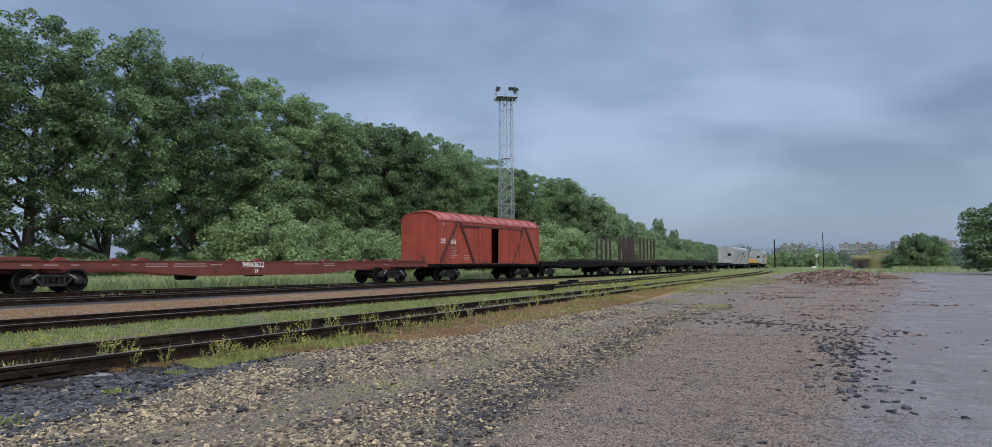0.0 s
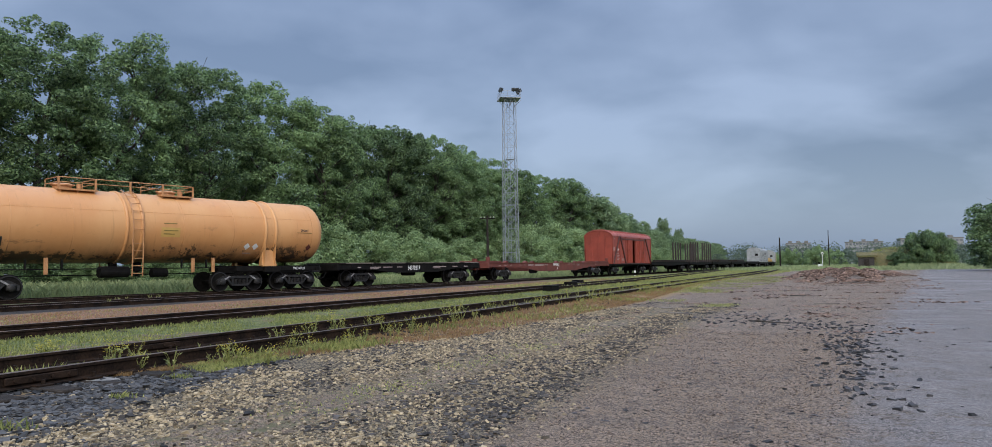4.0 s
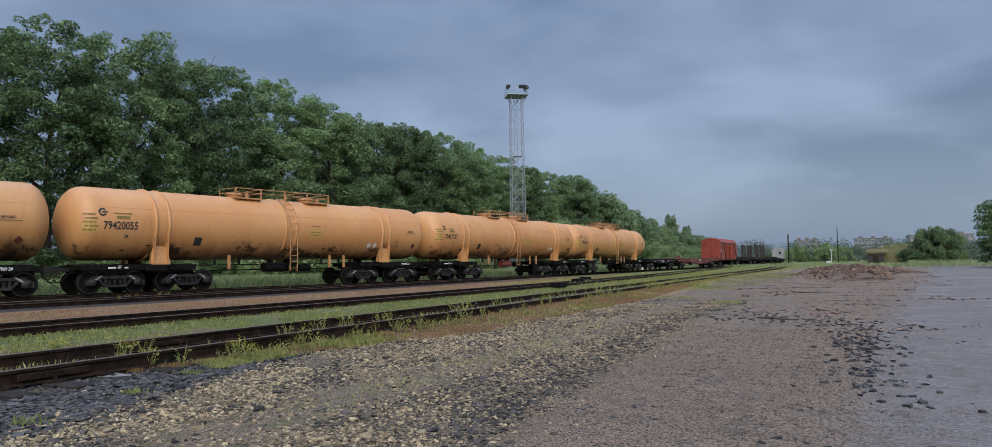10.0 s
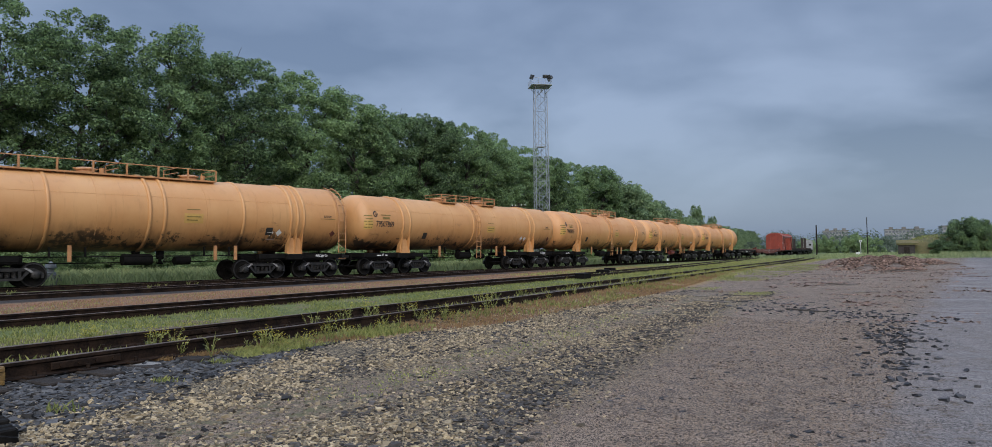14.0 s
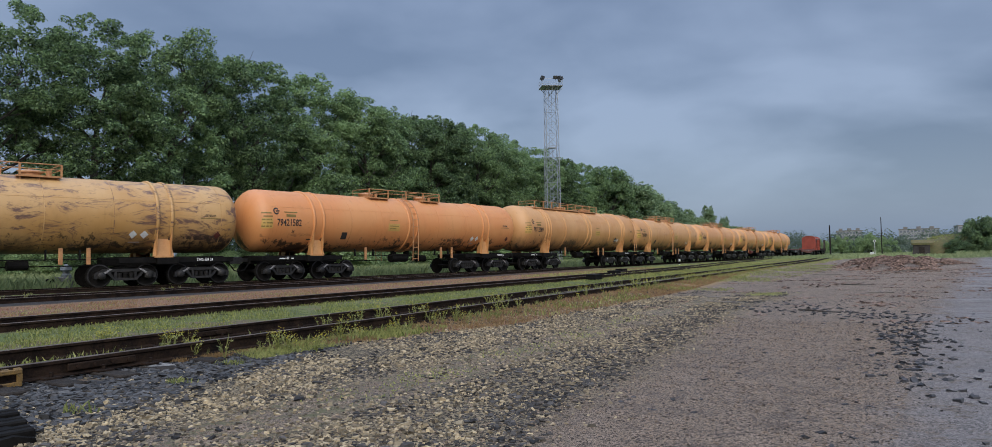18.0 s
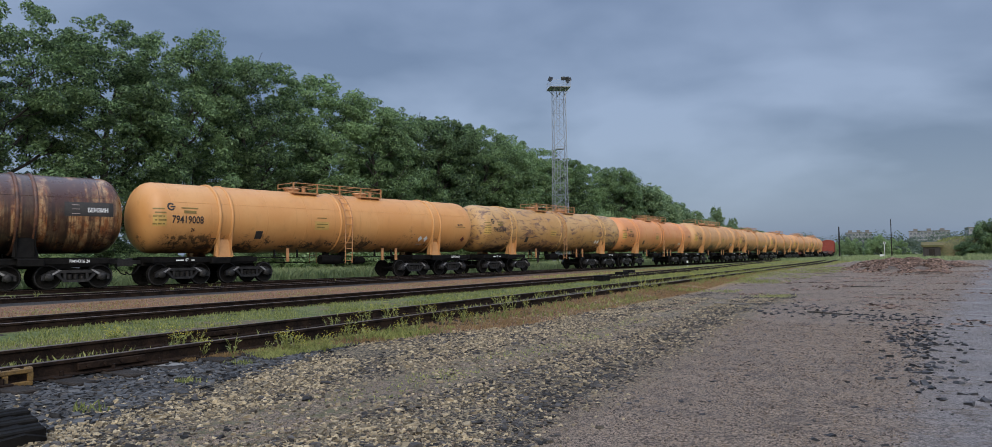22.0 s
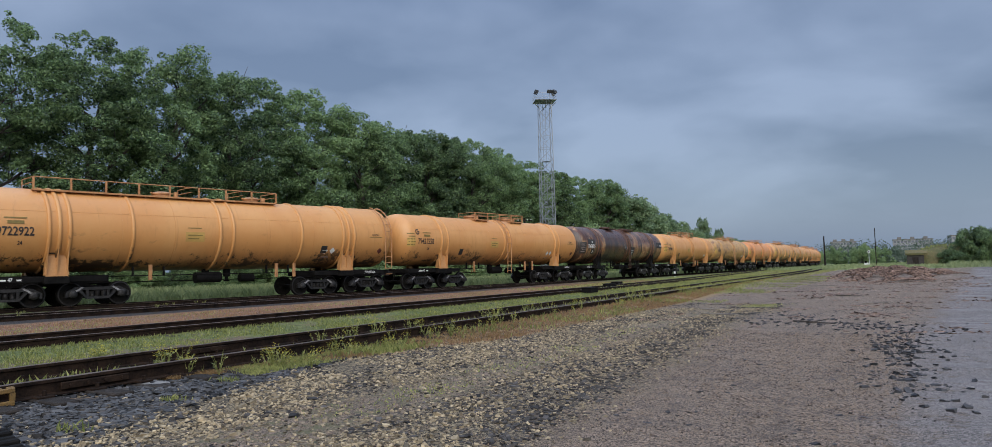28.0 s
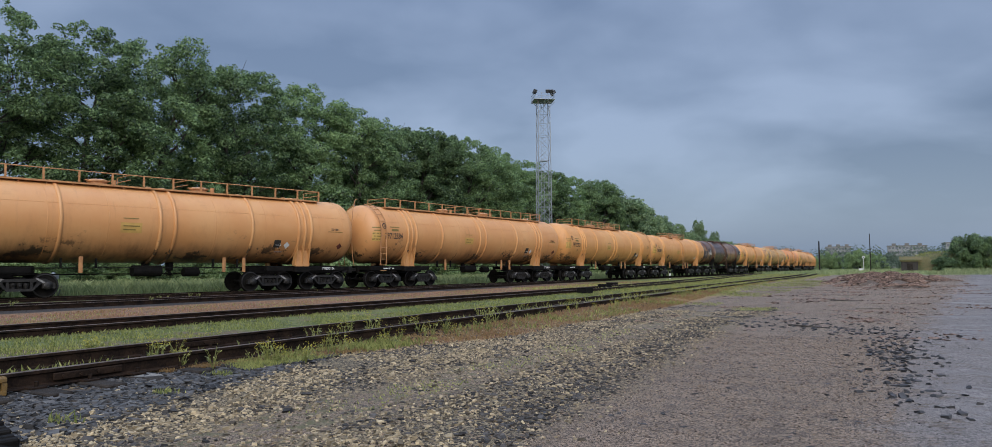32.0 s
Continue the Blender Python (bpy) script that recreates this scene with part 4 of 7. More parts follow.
    if big and ladder_end:
        bm = B()
        last = None
        for k in range(14):
            a = radians(96 - k * 12.5)
            p = (0.5, -half - 0.02 + 1.15 * (1 - math.cos(a * 0.5) ** 0.5) * 0.4 - 0.28 * math.cos(a), zc + (R + 0.28) * math.sin(a))
            if last:
                tube(bm, last, p, 0.022, n=5)
            last = p
        part("end_handrail", bm, fit, w)
    # lettering on the flank
    ink = WHITE_LETTER if dark else BLACK_LETTER

    def flank(y0, z0, lift=0.016):
        def place(u, v):
            dish = max(0.0, abs(y0 + u) - half + 0.82) / 0.82
            r = R * max(0.05, 1 - dish * dish) ** 0.43
            a = math.asin(max(-1, min(1, (z0 + v - zc) / r)))
            return ((r + lift) * math.cos(a), y0 + u, zc + (r + lift) * math.sin(a))
        return place
    yn = -9.35 if not big else -9.30
    if dark:
        writing("number_panel", (1.5, 0.45), 0, flank(-9.3, zc - 0.02, 0.008), BLACK_LETTER, w)
        writing("number_panel", (0.6, 0.45), 0, flank(-8.55, zc - 0.78, 0.008), BLACK_LETTER, w)
        writing("number_panel", (1.75, 0.55), 0, flank(7.95, zc - 0.10, 0.008), BLACK_LETTER, w)
        writing("data_panel", (0.85, 0.40), 0, flank(-0.95, zc - 0.4, 0.008), BLACK_LETTER, w)
        writing("data_panel", (0.85, 0.75), 0, flank(0.75, zc - 0.85, 0.008), BLACK_LETTER, w)
        writing("data_panel", (1.1, 0.38), 0, flank(-5.6, zc - 1.2, 0.008), BLACK_LETTER, w)
        writing("wagon_number", number, 0.34, flank(yn + 0.1, zc - 0.30, 0.022), ink, w)
        writing("data_panel", (0.62, 0.95), 0, flank(-10.15, zc - 0.75, 0.008), BLACK_LETTER, w)
        for k in range(5):
            writing("data_line", (0.30 + 0.06 * (k % 3), 0.022), 0, flank(-10.0 + 0.04 * (k % 2), zc - 0.6 + 0.15 * k, 0.022), GREY_LETTER, w)
        writing("load_mark", "120", 0.18, flank(-8.6, zc + 0.12, 0.022), ink, w)
        writing("fleet_mark", "24", 0.18, flank(-8.35, zc - 0.66, 0.022), ink, w)
        for k in range(3):
            writing("data_line", (0.6, 0.025), 0, flank(-0.85, zc - 0.3 + 0.1 * k, 0.022), ink, w)
            writing("data_line", (0.45, 0.03), 0, flank(0.85, zc - 0.75 + 0.16 * k, 0.022), ink, w)
        writing("cargo_mark", "БЕНЗИН", 0.17, flank(8.75, zc + 0.06, 0.022), ink, w)
        for z in (-0.02, 0.16, 0.32):
            writing("data_line", (0.28, 0.022), 0, flank(8.2, zc + z, 0.022), GREY_LETTER, w)
    else:
        writing("wagon_number", number, 0.33, flank(yn + 0.12, zc - 0.27), ink, w)
        writing("fleet_mark", "24", 0.15, flank(yn + 1.0, zc - 0.62), ink, w)
        f = flank(yn + 0.10, zc + 0.42)
        arc = [(math.cos(radians(40 + 29 * k)), math.sin(radians(40 + 29 * k))) for k in range(11)]
        raw("maker_mark", [f(r * x, r * y) for x, y in arc for r in (0.10, 0.17)] + [f(-0.03, -0.035), f(0.19, -0.02), f(0.19, 0.04), f(-0.03, 0.025)],
            [(2 * k, 2 * k + 1, 2 * k + 3, 2 * k + 2) for k in range(10)] + [(22, 23, 24, 25)], ink).parent = w
        writing("data_line", (0.75, 0.05), 0, flank(yn + 0.55, zc + 0.36), OLIVE_LETTER, w)
        writing("data_line", (0.55, 0.12), 0, flank(yn + 0.65, zc + 0.16), OLIVE_LETTER, w)
        writing("data_line", (0.35, 0.05), 0, flank(yn + 2.0, zc - 0.95), ink, w)
        for k in range(5):
            writing("data_line", (0.42, 0.06), 0, flank(-9.95 + 0.06 * (k % 2), zc - 0.35 + 0.16 * k), OLIVE_LETTER, w)
        writing("cargo_mark", "БЕНЗИН", 0.11, flank(8.45, zc + 0.02), ink, w)
        writing("data_line", (0.9, 0.03), 0, flank(8.25, zc - 0.06), OLIVE_LETTER, w)
        yp = 1.15 if number[-1] in "0579" else -1.95
        writing("data_panel", (0.86, 0.42), 0, flank(yp, zc - 0.42, 0.008), STENCIL_PATCH, w)
        for k in range(2):
            writing("data_line", (0.66 - 0.16 * k, 0.045), 0, flank(yp + 0.1, zc - 0.16 - 0.15 * k), OLIVE_LETTER, w)
        writing("data_line", (0.62, 0.035), 0, flank(yp + 0.1, zc + 0.16), OLIVE_LETTER, w)
        writing("data_line", (0.45, 0.05), 0, flank(5.35, zc - 1.12), GREY_LETTER, w)
        writing("data_panel", (0.5, 0.5), 0, flank(-9.95, zc - 0.42, 0.008), STENCIL_PATCH, w)
        writing("hazard_plate", (0.36, 0.36), 0, flank(-5.2 if not big else 5.2, zc - 0.9), BLACK_LETTER, w)
        # inspection plates and a diamond label near the leading end
        for y, z, sz, mt in ((5.30, zc - 0.95, 0.17, WHITE_LETTER), (5.75, zc - 0.95, 0.17, WHITE_LETTER), (8.9, zc - 0.95, 0.17, RED_OLD)):
            f = flank(y, z)
            ob = raw("diamond_label", [f(0, sz), f(sz, 0), f(2 * sz, sz), f(sz, 2 * sz)], [(0, 1, 2, 3)], mt)
            ob.parent = w
    writing("frame_number", number + " 24", 0.13, lambda u, v: (1.265, 8.2 + u, 1.03 + v), WHITE_LETTER, w)
    for y, l in ((-8.9, 0.34), (-8.22, 0.16)):
        writing("frame_lettering", (l, 0.06), 0, lambda u, v, y=y: (1.265, y + u, 1.05 + v), WHITE_LETTER, w)
    writing("tare_mark", "47", 0.14, lambda u, v: (1.265, -8.50 + u, 1.03 + v), WHITE_LETTER, w)
    return w


RED_TANKS = ("79417317",)
_red = []


def plain_red():
    if not _red:
        _red.append(plain("dull_red_reservoir_paint", (0.22, 0.045, 0.035), (0.14, 0.03, 0.025), 4.0, 0.5))
    return _red[0]


TANKS = [("plain", ORANGE, "79421410", False), ("plain", ORANGE, "79417317", False), ("plain", ORANGE, "79420055", False),
         ("plain", ORANGE_DIRTY, "79507869", False), ("ribbed", ORANGE_DIRTY, "79712089", False), ("plain", ORANGE_BRIGHT, "79421582", False),
         ("plain", RUSTY, "79421684", False), ("plain", YELLOW, "79419008", False), ("plain", BITUMEN, "79494316", False),
         ("plain", YELLOW, "79421558", False), ("ribbed", YELLOW, "79722922", False), ("ribbed", ORANGE, "79712584", True), ("ribbed", ORANGE, "79722931", True)]


def make_tanks():
    back = 0.0
    for kind, paint, number, le in TANKS:
        length = 21.205 if kind == "ribbed" else 21.11
        WAGONS.append((tank_wagon(kind, paint, number, le), back - length / 2, 13.8))
        back -= length


make_tanks()


def flat_wagon(length, base, name, label, paint, depth=0.62, dropped=True):
    """Bogie flat wagon with fish-bellied side sills."""
    w = empty(name, label, "flat wagon", "flat wagons of the train")
    h = length / 2 - 0.55
    zt, ze = 1.30, 0.98
    zb = zt - depth if dropped else 0.95
    for s in (-1, 1):
        bm = B()
        x0, x1 = (1.28, 1.36) if s > 0 else (-1.36, -1.28)
        prism(bm, [(-h, zt), (h, zt), (h, ze), (h * 0.62, ze - 0.02), (h * 0.30, zb), (-h * 0.30, zb), (-h * 0.62, ze - 0.02), (-h, ze)], x0, x1)
        part("side_sill", bm, paint, w)
        bm = B()
        xs = 1.40 if s > 0 else -1.40
        prism(bm, [(-h, zt), (h, zt), (h, zt - 0.035), (-h, zt - 0.035)], min(xs, x0), max(xs, x1))
        prism(bm, [(-h * 0.30, zb + 0.035), (h * 0.30, zb + 0.035), (h * 0.30, zb), (-h * 0.30, zb)], min(xs, x0), max(xs, x1))
        part("sill_flange", bm, paint, w)
    bm = B()
    box(bm, -0.22, 0.22, -h, h, 0.78, zt - 0.02, 0.02)
    k = int(h / 1.4)
    for i in range(-k, k + 1):
        box(bm, -1.28, 1.28, i * 1.4 - 0.05, i * 1.4 + 0.05, zt - 0.22, zt - 0.01)
    for e in (-1, 1):
        box(bm, -1.38, 1.38, e * h - 0.10, e * h + 0.10, 0.92, zt, 0.02)
        box(bm, -1.05, 1.05, e * base / 2 - 0.25, e * base / 2 + 0.25, 0.80, zt - 0.05)
    part("centre_frame", bm, BLACK if paint is not RED_OLD else RED_OLD, w)
    for e in (-1, 1):
        coupler(w, e * (length / 2 - 0.02), e)
    add_bogies(w, (-base / 2, base / 2))
    bm = B()
    tube(bm, (0.6, -0.5, 0.72), (0.6, 0.5, 0.72), 0.19, n=12)
    part("brake_cylinder", bm, BLACK, w)
    return w, h, zt


def side_text(w, text, height, y, z, mat, x=1.366):
    return writing("lettering" if not isinstance(text, str) else "wagon_number", text, height, lambda u, v: (x, y + u, z + v), mat, w)


def make_black_flat():
    w, h, zt = flat_wagon(14.4, 9.3, "flat_wagon", "black bogie flat wagon with white lettering, empty deck", BLACK, 0.56)
    for k in range(24):
        bm = B()
        y = -h + 2 * h * k / 24
        box(bm, -1.36, 1.36, y + 0.01, y + 2 * h / 24 - 0.01, zt + 0.004, zt + 0.055)
        part("deck_plank", bm, TIMBER if k % 5 else SLEEPER, w)
    side_text(w, "94370319", 0.27, -0.9, 0.90, WHITE_LETTER)
    for y, l in ((-5.2, 0.25), (-4.2, 0.9), (-3.1, 0.8), (1.6, 1.3), (3.6, 0.6), (4.9, 0.4), (-1.9, 0.5)):
        side_text(w, (l, 0.05), 0, y, 1.06, GREY_LETTER)
    for y in (-4.2, 1.6):
        side_text(w, (0.7, 0.04), 0, y, 0.98, GREY_LETTER)
    # folded stake pockets along the sill
    for k in range(8):
        bm = B()
        y = -h + 1.0 + k * (2 * h - 2.0) / 7
        if abs(y) < 1.6:
            bm.free()
            continue
        box(bm, 1.361, 1.43, y - 0.09, y + 0.09, 1.12, 1.26, 0.01)
        part("stake_pocket", bm, BLACK, w)
    bm = B()
    box(bm, 1.0, 1.3, h - 0.30, h - 0.05, zt, zt + 0.30, 0.02)
    part("hand_brake_stand", bm, RED_OLD, w)
    WAGONS.append((w, 7.2, 9.3))


def make_red_flat():
    w, h, zt = flat_wagon(25.55, 19.0, "container_wagon", "long rusty red container flat wagon with folded locks", RED_OLD, 0.70)
    # raised container locks and folded end ramps
    for y in (-11.9, -9.4, -6.1, -0.2, 6.1, 9.4, 11.9):
        for s in (-1, 1):
            bm = B()
            prism(bm, [(y - 0.26, zt), (y + 0.26, zt), (y + 0.20, zt + 0.07), (y + 0.07, zt + 0.15), (y - 0.07, zt + 0.15), (y - 0.20, zt + 0.07)], s * 1.05, s * 1.30)
            part("container_lock", bm, RED_OLD, w)
    for e in (-1, 1):
        bm = B()
        box(bm, -1.25, 1.25, e * 11.0 - 0.9, e * 11.0 + 0.9, zt + 0.0, zt + 0.14, 0.02)
        part("end_deck", bm, RED_OLD, w)
        bm = B()
        box(bm, 1.05, 1.3, e * (h - 0.2) - 0.12, e * (h - 0.2) + 0.12, zt, zt + 0.42, 0.02)
        part("hand_brake_stand", bm, RED_OLD, w)
    side_text(w, "94960622", 0.29, -1.2, 1.0, WHITE_LETTER)
    writing("fleet_mark", "24", 0.2, lambda u, v: (1.366, -0.5 + u, 0.72 + v), WHITE_LETTER, w)
    for y, l, z in ((-10.8, 0.4, 1.1), (-10.0, 0.5, 1.1), (-9.0, 0.3, 1.1), (-7.4, 0.25, 1.1), (-6.6, 0.25, 1.1), (-6.0, 1.0, 1.14), (-6.0, 1.0, 1.04), (-4.7, 1.6, 1.14), (-4.7, 1.6, 1.04), (-2.9, 0.6, 1.1), (1.9, 1.6, 1.14), (3.8, 0.8, 1.14), (3.9, 0.7, 1.04), (8.4, 0.4, 1.12)):
        side_text(w, (l, 0.035), 0, y, z, GREY_LETTER)
    bm = B()
    tube(bm, (0.7, -4.2, 0.62), (0.7, -3.3, 0.62), 0.2, n=12)
    part("air_reservoir", bm, BLACK, w)
    WAGONS.append((w, 14.4 + 25.55 / 2, 19.0))


def make_boxcar():
    """Covered wagon with ribbed sides, diagonal braces and sliding doors, one half open."""
    L, h, hw = 14.73, 6.95, 1.50
    w = empty("covered_wagon", "red covered wagon with arched roof and half-open sliding door", "covered wagon")
    z0, ze, za = 1.15, 4.05, 4.66
    for s in (-1, 1):
        x0, x1 = (hw - 0.05, hw) if s > 0 else (-hw, -hw + 0.05)
        for y0, y1 in ((-h, -0.55), (0.75, h)) if s > 0 else ((-h, h),):
            bm = B()
            box(bm, x0, x1, y0, y1, z0, ze)
            part("side_wall", bm, RED, w)
        bm = B()
        if s > 0:
            box(bm, x0, x1, -0.55, 0.75, 3.75, ze)
            part("door_lintel", bm, RED, w)
        # verticals and diagonals
        xo = hw + 0.06 if s > 0 else -hw - 0.06
        for y in (-h + 0.05, -h * 0.66, -h * 0.36, h * 0.36, h * 0.66, h - 0.05):
            bm = B()
            box(bm, min(s * hw, xo), max(s * hw, xo), y - 0.06, y + 0.06, z0, ze, 0.01)
            part("side_post", bm, RED, w)
        for ya, yb in ((-h * 0.98, -h * 0.68), (-h * 0.38, -h * 0.64), (h * 0.38, h * 0.64), (h * 0.98, h * 0.68)):
            bm = B()
            prism(bm, [(ya - 0.11, z0), (ya + 0.11, z0), (yb + 0.11, ze), (yb - 0.11, ze)], min(s * hw, s * (hw + 0.10)), max(s * hw, s * (hw + 0.10)))
            part("side_brace", bm, RED_DARK, w)
        bm = B()
        box(bm, min(s * hw, s * (hw + 0.1)), max(s * hw, s * (hw + 0.1)), -h * 0.60, h * 0.60, 3.72, 3.86, 0.01)
        box(bm, min(s * hw, s * (hw + 0.1)), max(s * hw, s * (hw + 0.1)), -h * 0.60, h * 0.60, 1.12, 1.20, 0.01)
        part("door_rail", bm, RED_DARK, w)
    # sliding doors with vertical ribs
    for y0, y1 in ((-2.05, -0.50), (0.72, 2.25), (2.28, 3.75)):
        bm = B()
        box(bm, hw + 0.035, hw + 0.075, y0, y1, 1.22, 3.74, 0.008)
        n = int((y1 - y0) / 0.38)
        for k in range(n + 1):
            y = y0 + 0.06 + (y1 - y0 - 0.12) * k / n
            box(bm, hw + 0.075, hw + 0.135, y - 0.04, y + 0.04, 1.24, 3.72)
        d = part("sliding_door", bm, RED, w)
        bm = B()
        tube(bm, (hw + 0.13, y1 - 0.2, 2.2), (hw + 0.13, y1 - 0.2, 2.5), 0.02, n=6)
        ob = mesh_object("door_handle", bm, RED_OLD)
        ob.parent = d
    # hatch and window shutters
    for y in (-h * 0.52, h * 0.52):
        bm = B()
        box(bm, hw, hw + 0.03, y - 0.42, y + 0.42, 2.9, 3.45, 0.01)
        part("side_hatch", bm, RED, w)
    for e in (-1, 1):
        bm = B()
        out = [(-hw, z0), (hw, z0)] + [(hw * math.cos(radians(a)), ze + (za - ze - 0.03) * math.sin(radians(a))) for a in range(0, 181, 15)]
        a = [bm.verts.new((x, e * h, z)) for x, z in out]
        b = [bm.verts.new((x, e * (h - 0.05), z)) for x, z in out]
        bm.faces.new(a)
        bm.faces.new(b[::-1])
        for k in range(len(out)):
            bm.faces.new((a[k], b[k], b[(k + 1) % len(out)], a[(k + 1) % len(out)]))
        bmesh.ops.recalc_face_normals(bm, faces=bm.faces)
        part("end_wall", bm, RED, w)
        for x in (-0.75, 0.0, 0.75):
            bm = B()
            box(bm, x - 0.06, x + 0.06, min(e * h, e * (h + 0.07)), max(e * h, e * (h + 0.07)), z0, ze + 0.1, 0.01)
            part("end_post", bm, RED, w)
        coupler(w, e * (L / 2 - 0.02), e)
    # roof with raised seams
    bm = B()
    arc = [(hw * 1.04 * math.cos(radians(a)), ze + (za - ze) * math.sin(radians(a))) for a in range(0, 181, 10)]
    for y0, y1, lift in [(-h - 0.08, h + 0.08, 0.0)] + [(-h + 0.4 + k * 1.2, -h + 0.56 + k * 1.2, 0.085) for k in range(12)]:
        a = [bm.verts.new((x, y0, z + lift)) for x, z in arc]
        b = [bm.verts.new((x, y1, z + lift)) for x, z in arc]
        a2 = [bm.verts.new((x * 0.97, y0, z - 0.04)) for x, z in arc]
        b2 = [bm.verts.new((x * 0.97, y1, z - 0.04)) for x, z in arc]
        for k in range(len(arc) - 1):
            bm.faces.new((a[k], a[k + 1], b[k + 1], b[k]))
            bm.faces.new((a2[k], b2[k], b2[k + 1], a2[k + 1]))
            bm.faces.new((a[k], a2[k], a2[k + 1], a[k + 1]))
            bm.faces.new((b[k], b[k + 1], b2[k + 1], b2[k]))
    bmesh.ops.recalc_face_normals(bm, faces=bm.faces)
    part("roof", bm, RED_ROOF, w, "arched sheet roof with raised seams")
    bm = B()
    box(bm, -hw + 0.05, hw - 0.05, -h + 0.05, h - 0.05, z0 - 0.10, z0 + 0.02)
    part("floor", bm, DARK_INSIDE, w)
    bm = B()
    for s in (-1, 1):
        box(bm, s * 1.44 - 0.06, s * 1.44 + 0.06, -h, h, 0.98, z0, 0.01)
    box(bm, -0.22, 0.22, -h, h, 0.80, z0 - 0.1)
    for e in (-1, 1):
        box(bm, -1.4, 1.4, e * h - 0.1, e * h + 0.06, 0.92, z0)
    part("underframe", bm, BLACK, w)
    add_bogies(w, (-5.0, 5.0))
    side_text(w, "215", 0.32, -6.62, 2.52, WHITE_LETTER, hw + 0.006)
    side_text(w, "0546", 0.30, -5.52, 2.5, WHITE_LETTER, hw + 0.006)
    for k, (l, z) in enumerate(((0.55, 2.2), (0.7, 2.0), (0.6, 1.85), (0.75, 1.7), (0.5, 1.55))):
        side_text(w, (l, 0.045), 0, -5.5 + 0.1 * (k % 2), z, GREY_LETTER, hw + 0.006)
    side_text(w, (0.16, 0.16), 0, -6.4, 3.7, GREY_LETTER, hw + 0.006)
    for k in range(3):
        side_text(w, (0.7, 0.04), 0, -3.9, 1.7 - 0.12 * k, GREY_LETTER, hw + 0.006)
    WAGONS.append((w, 14.4 + 25.55 + L / 2, 10.0))


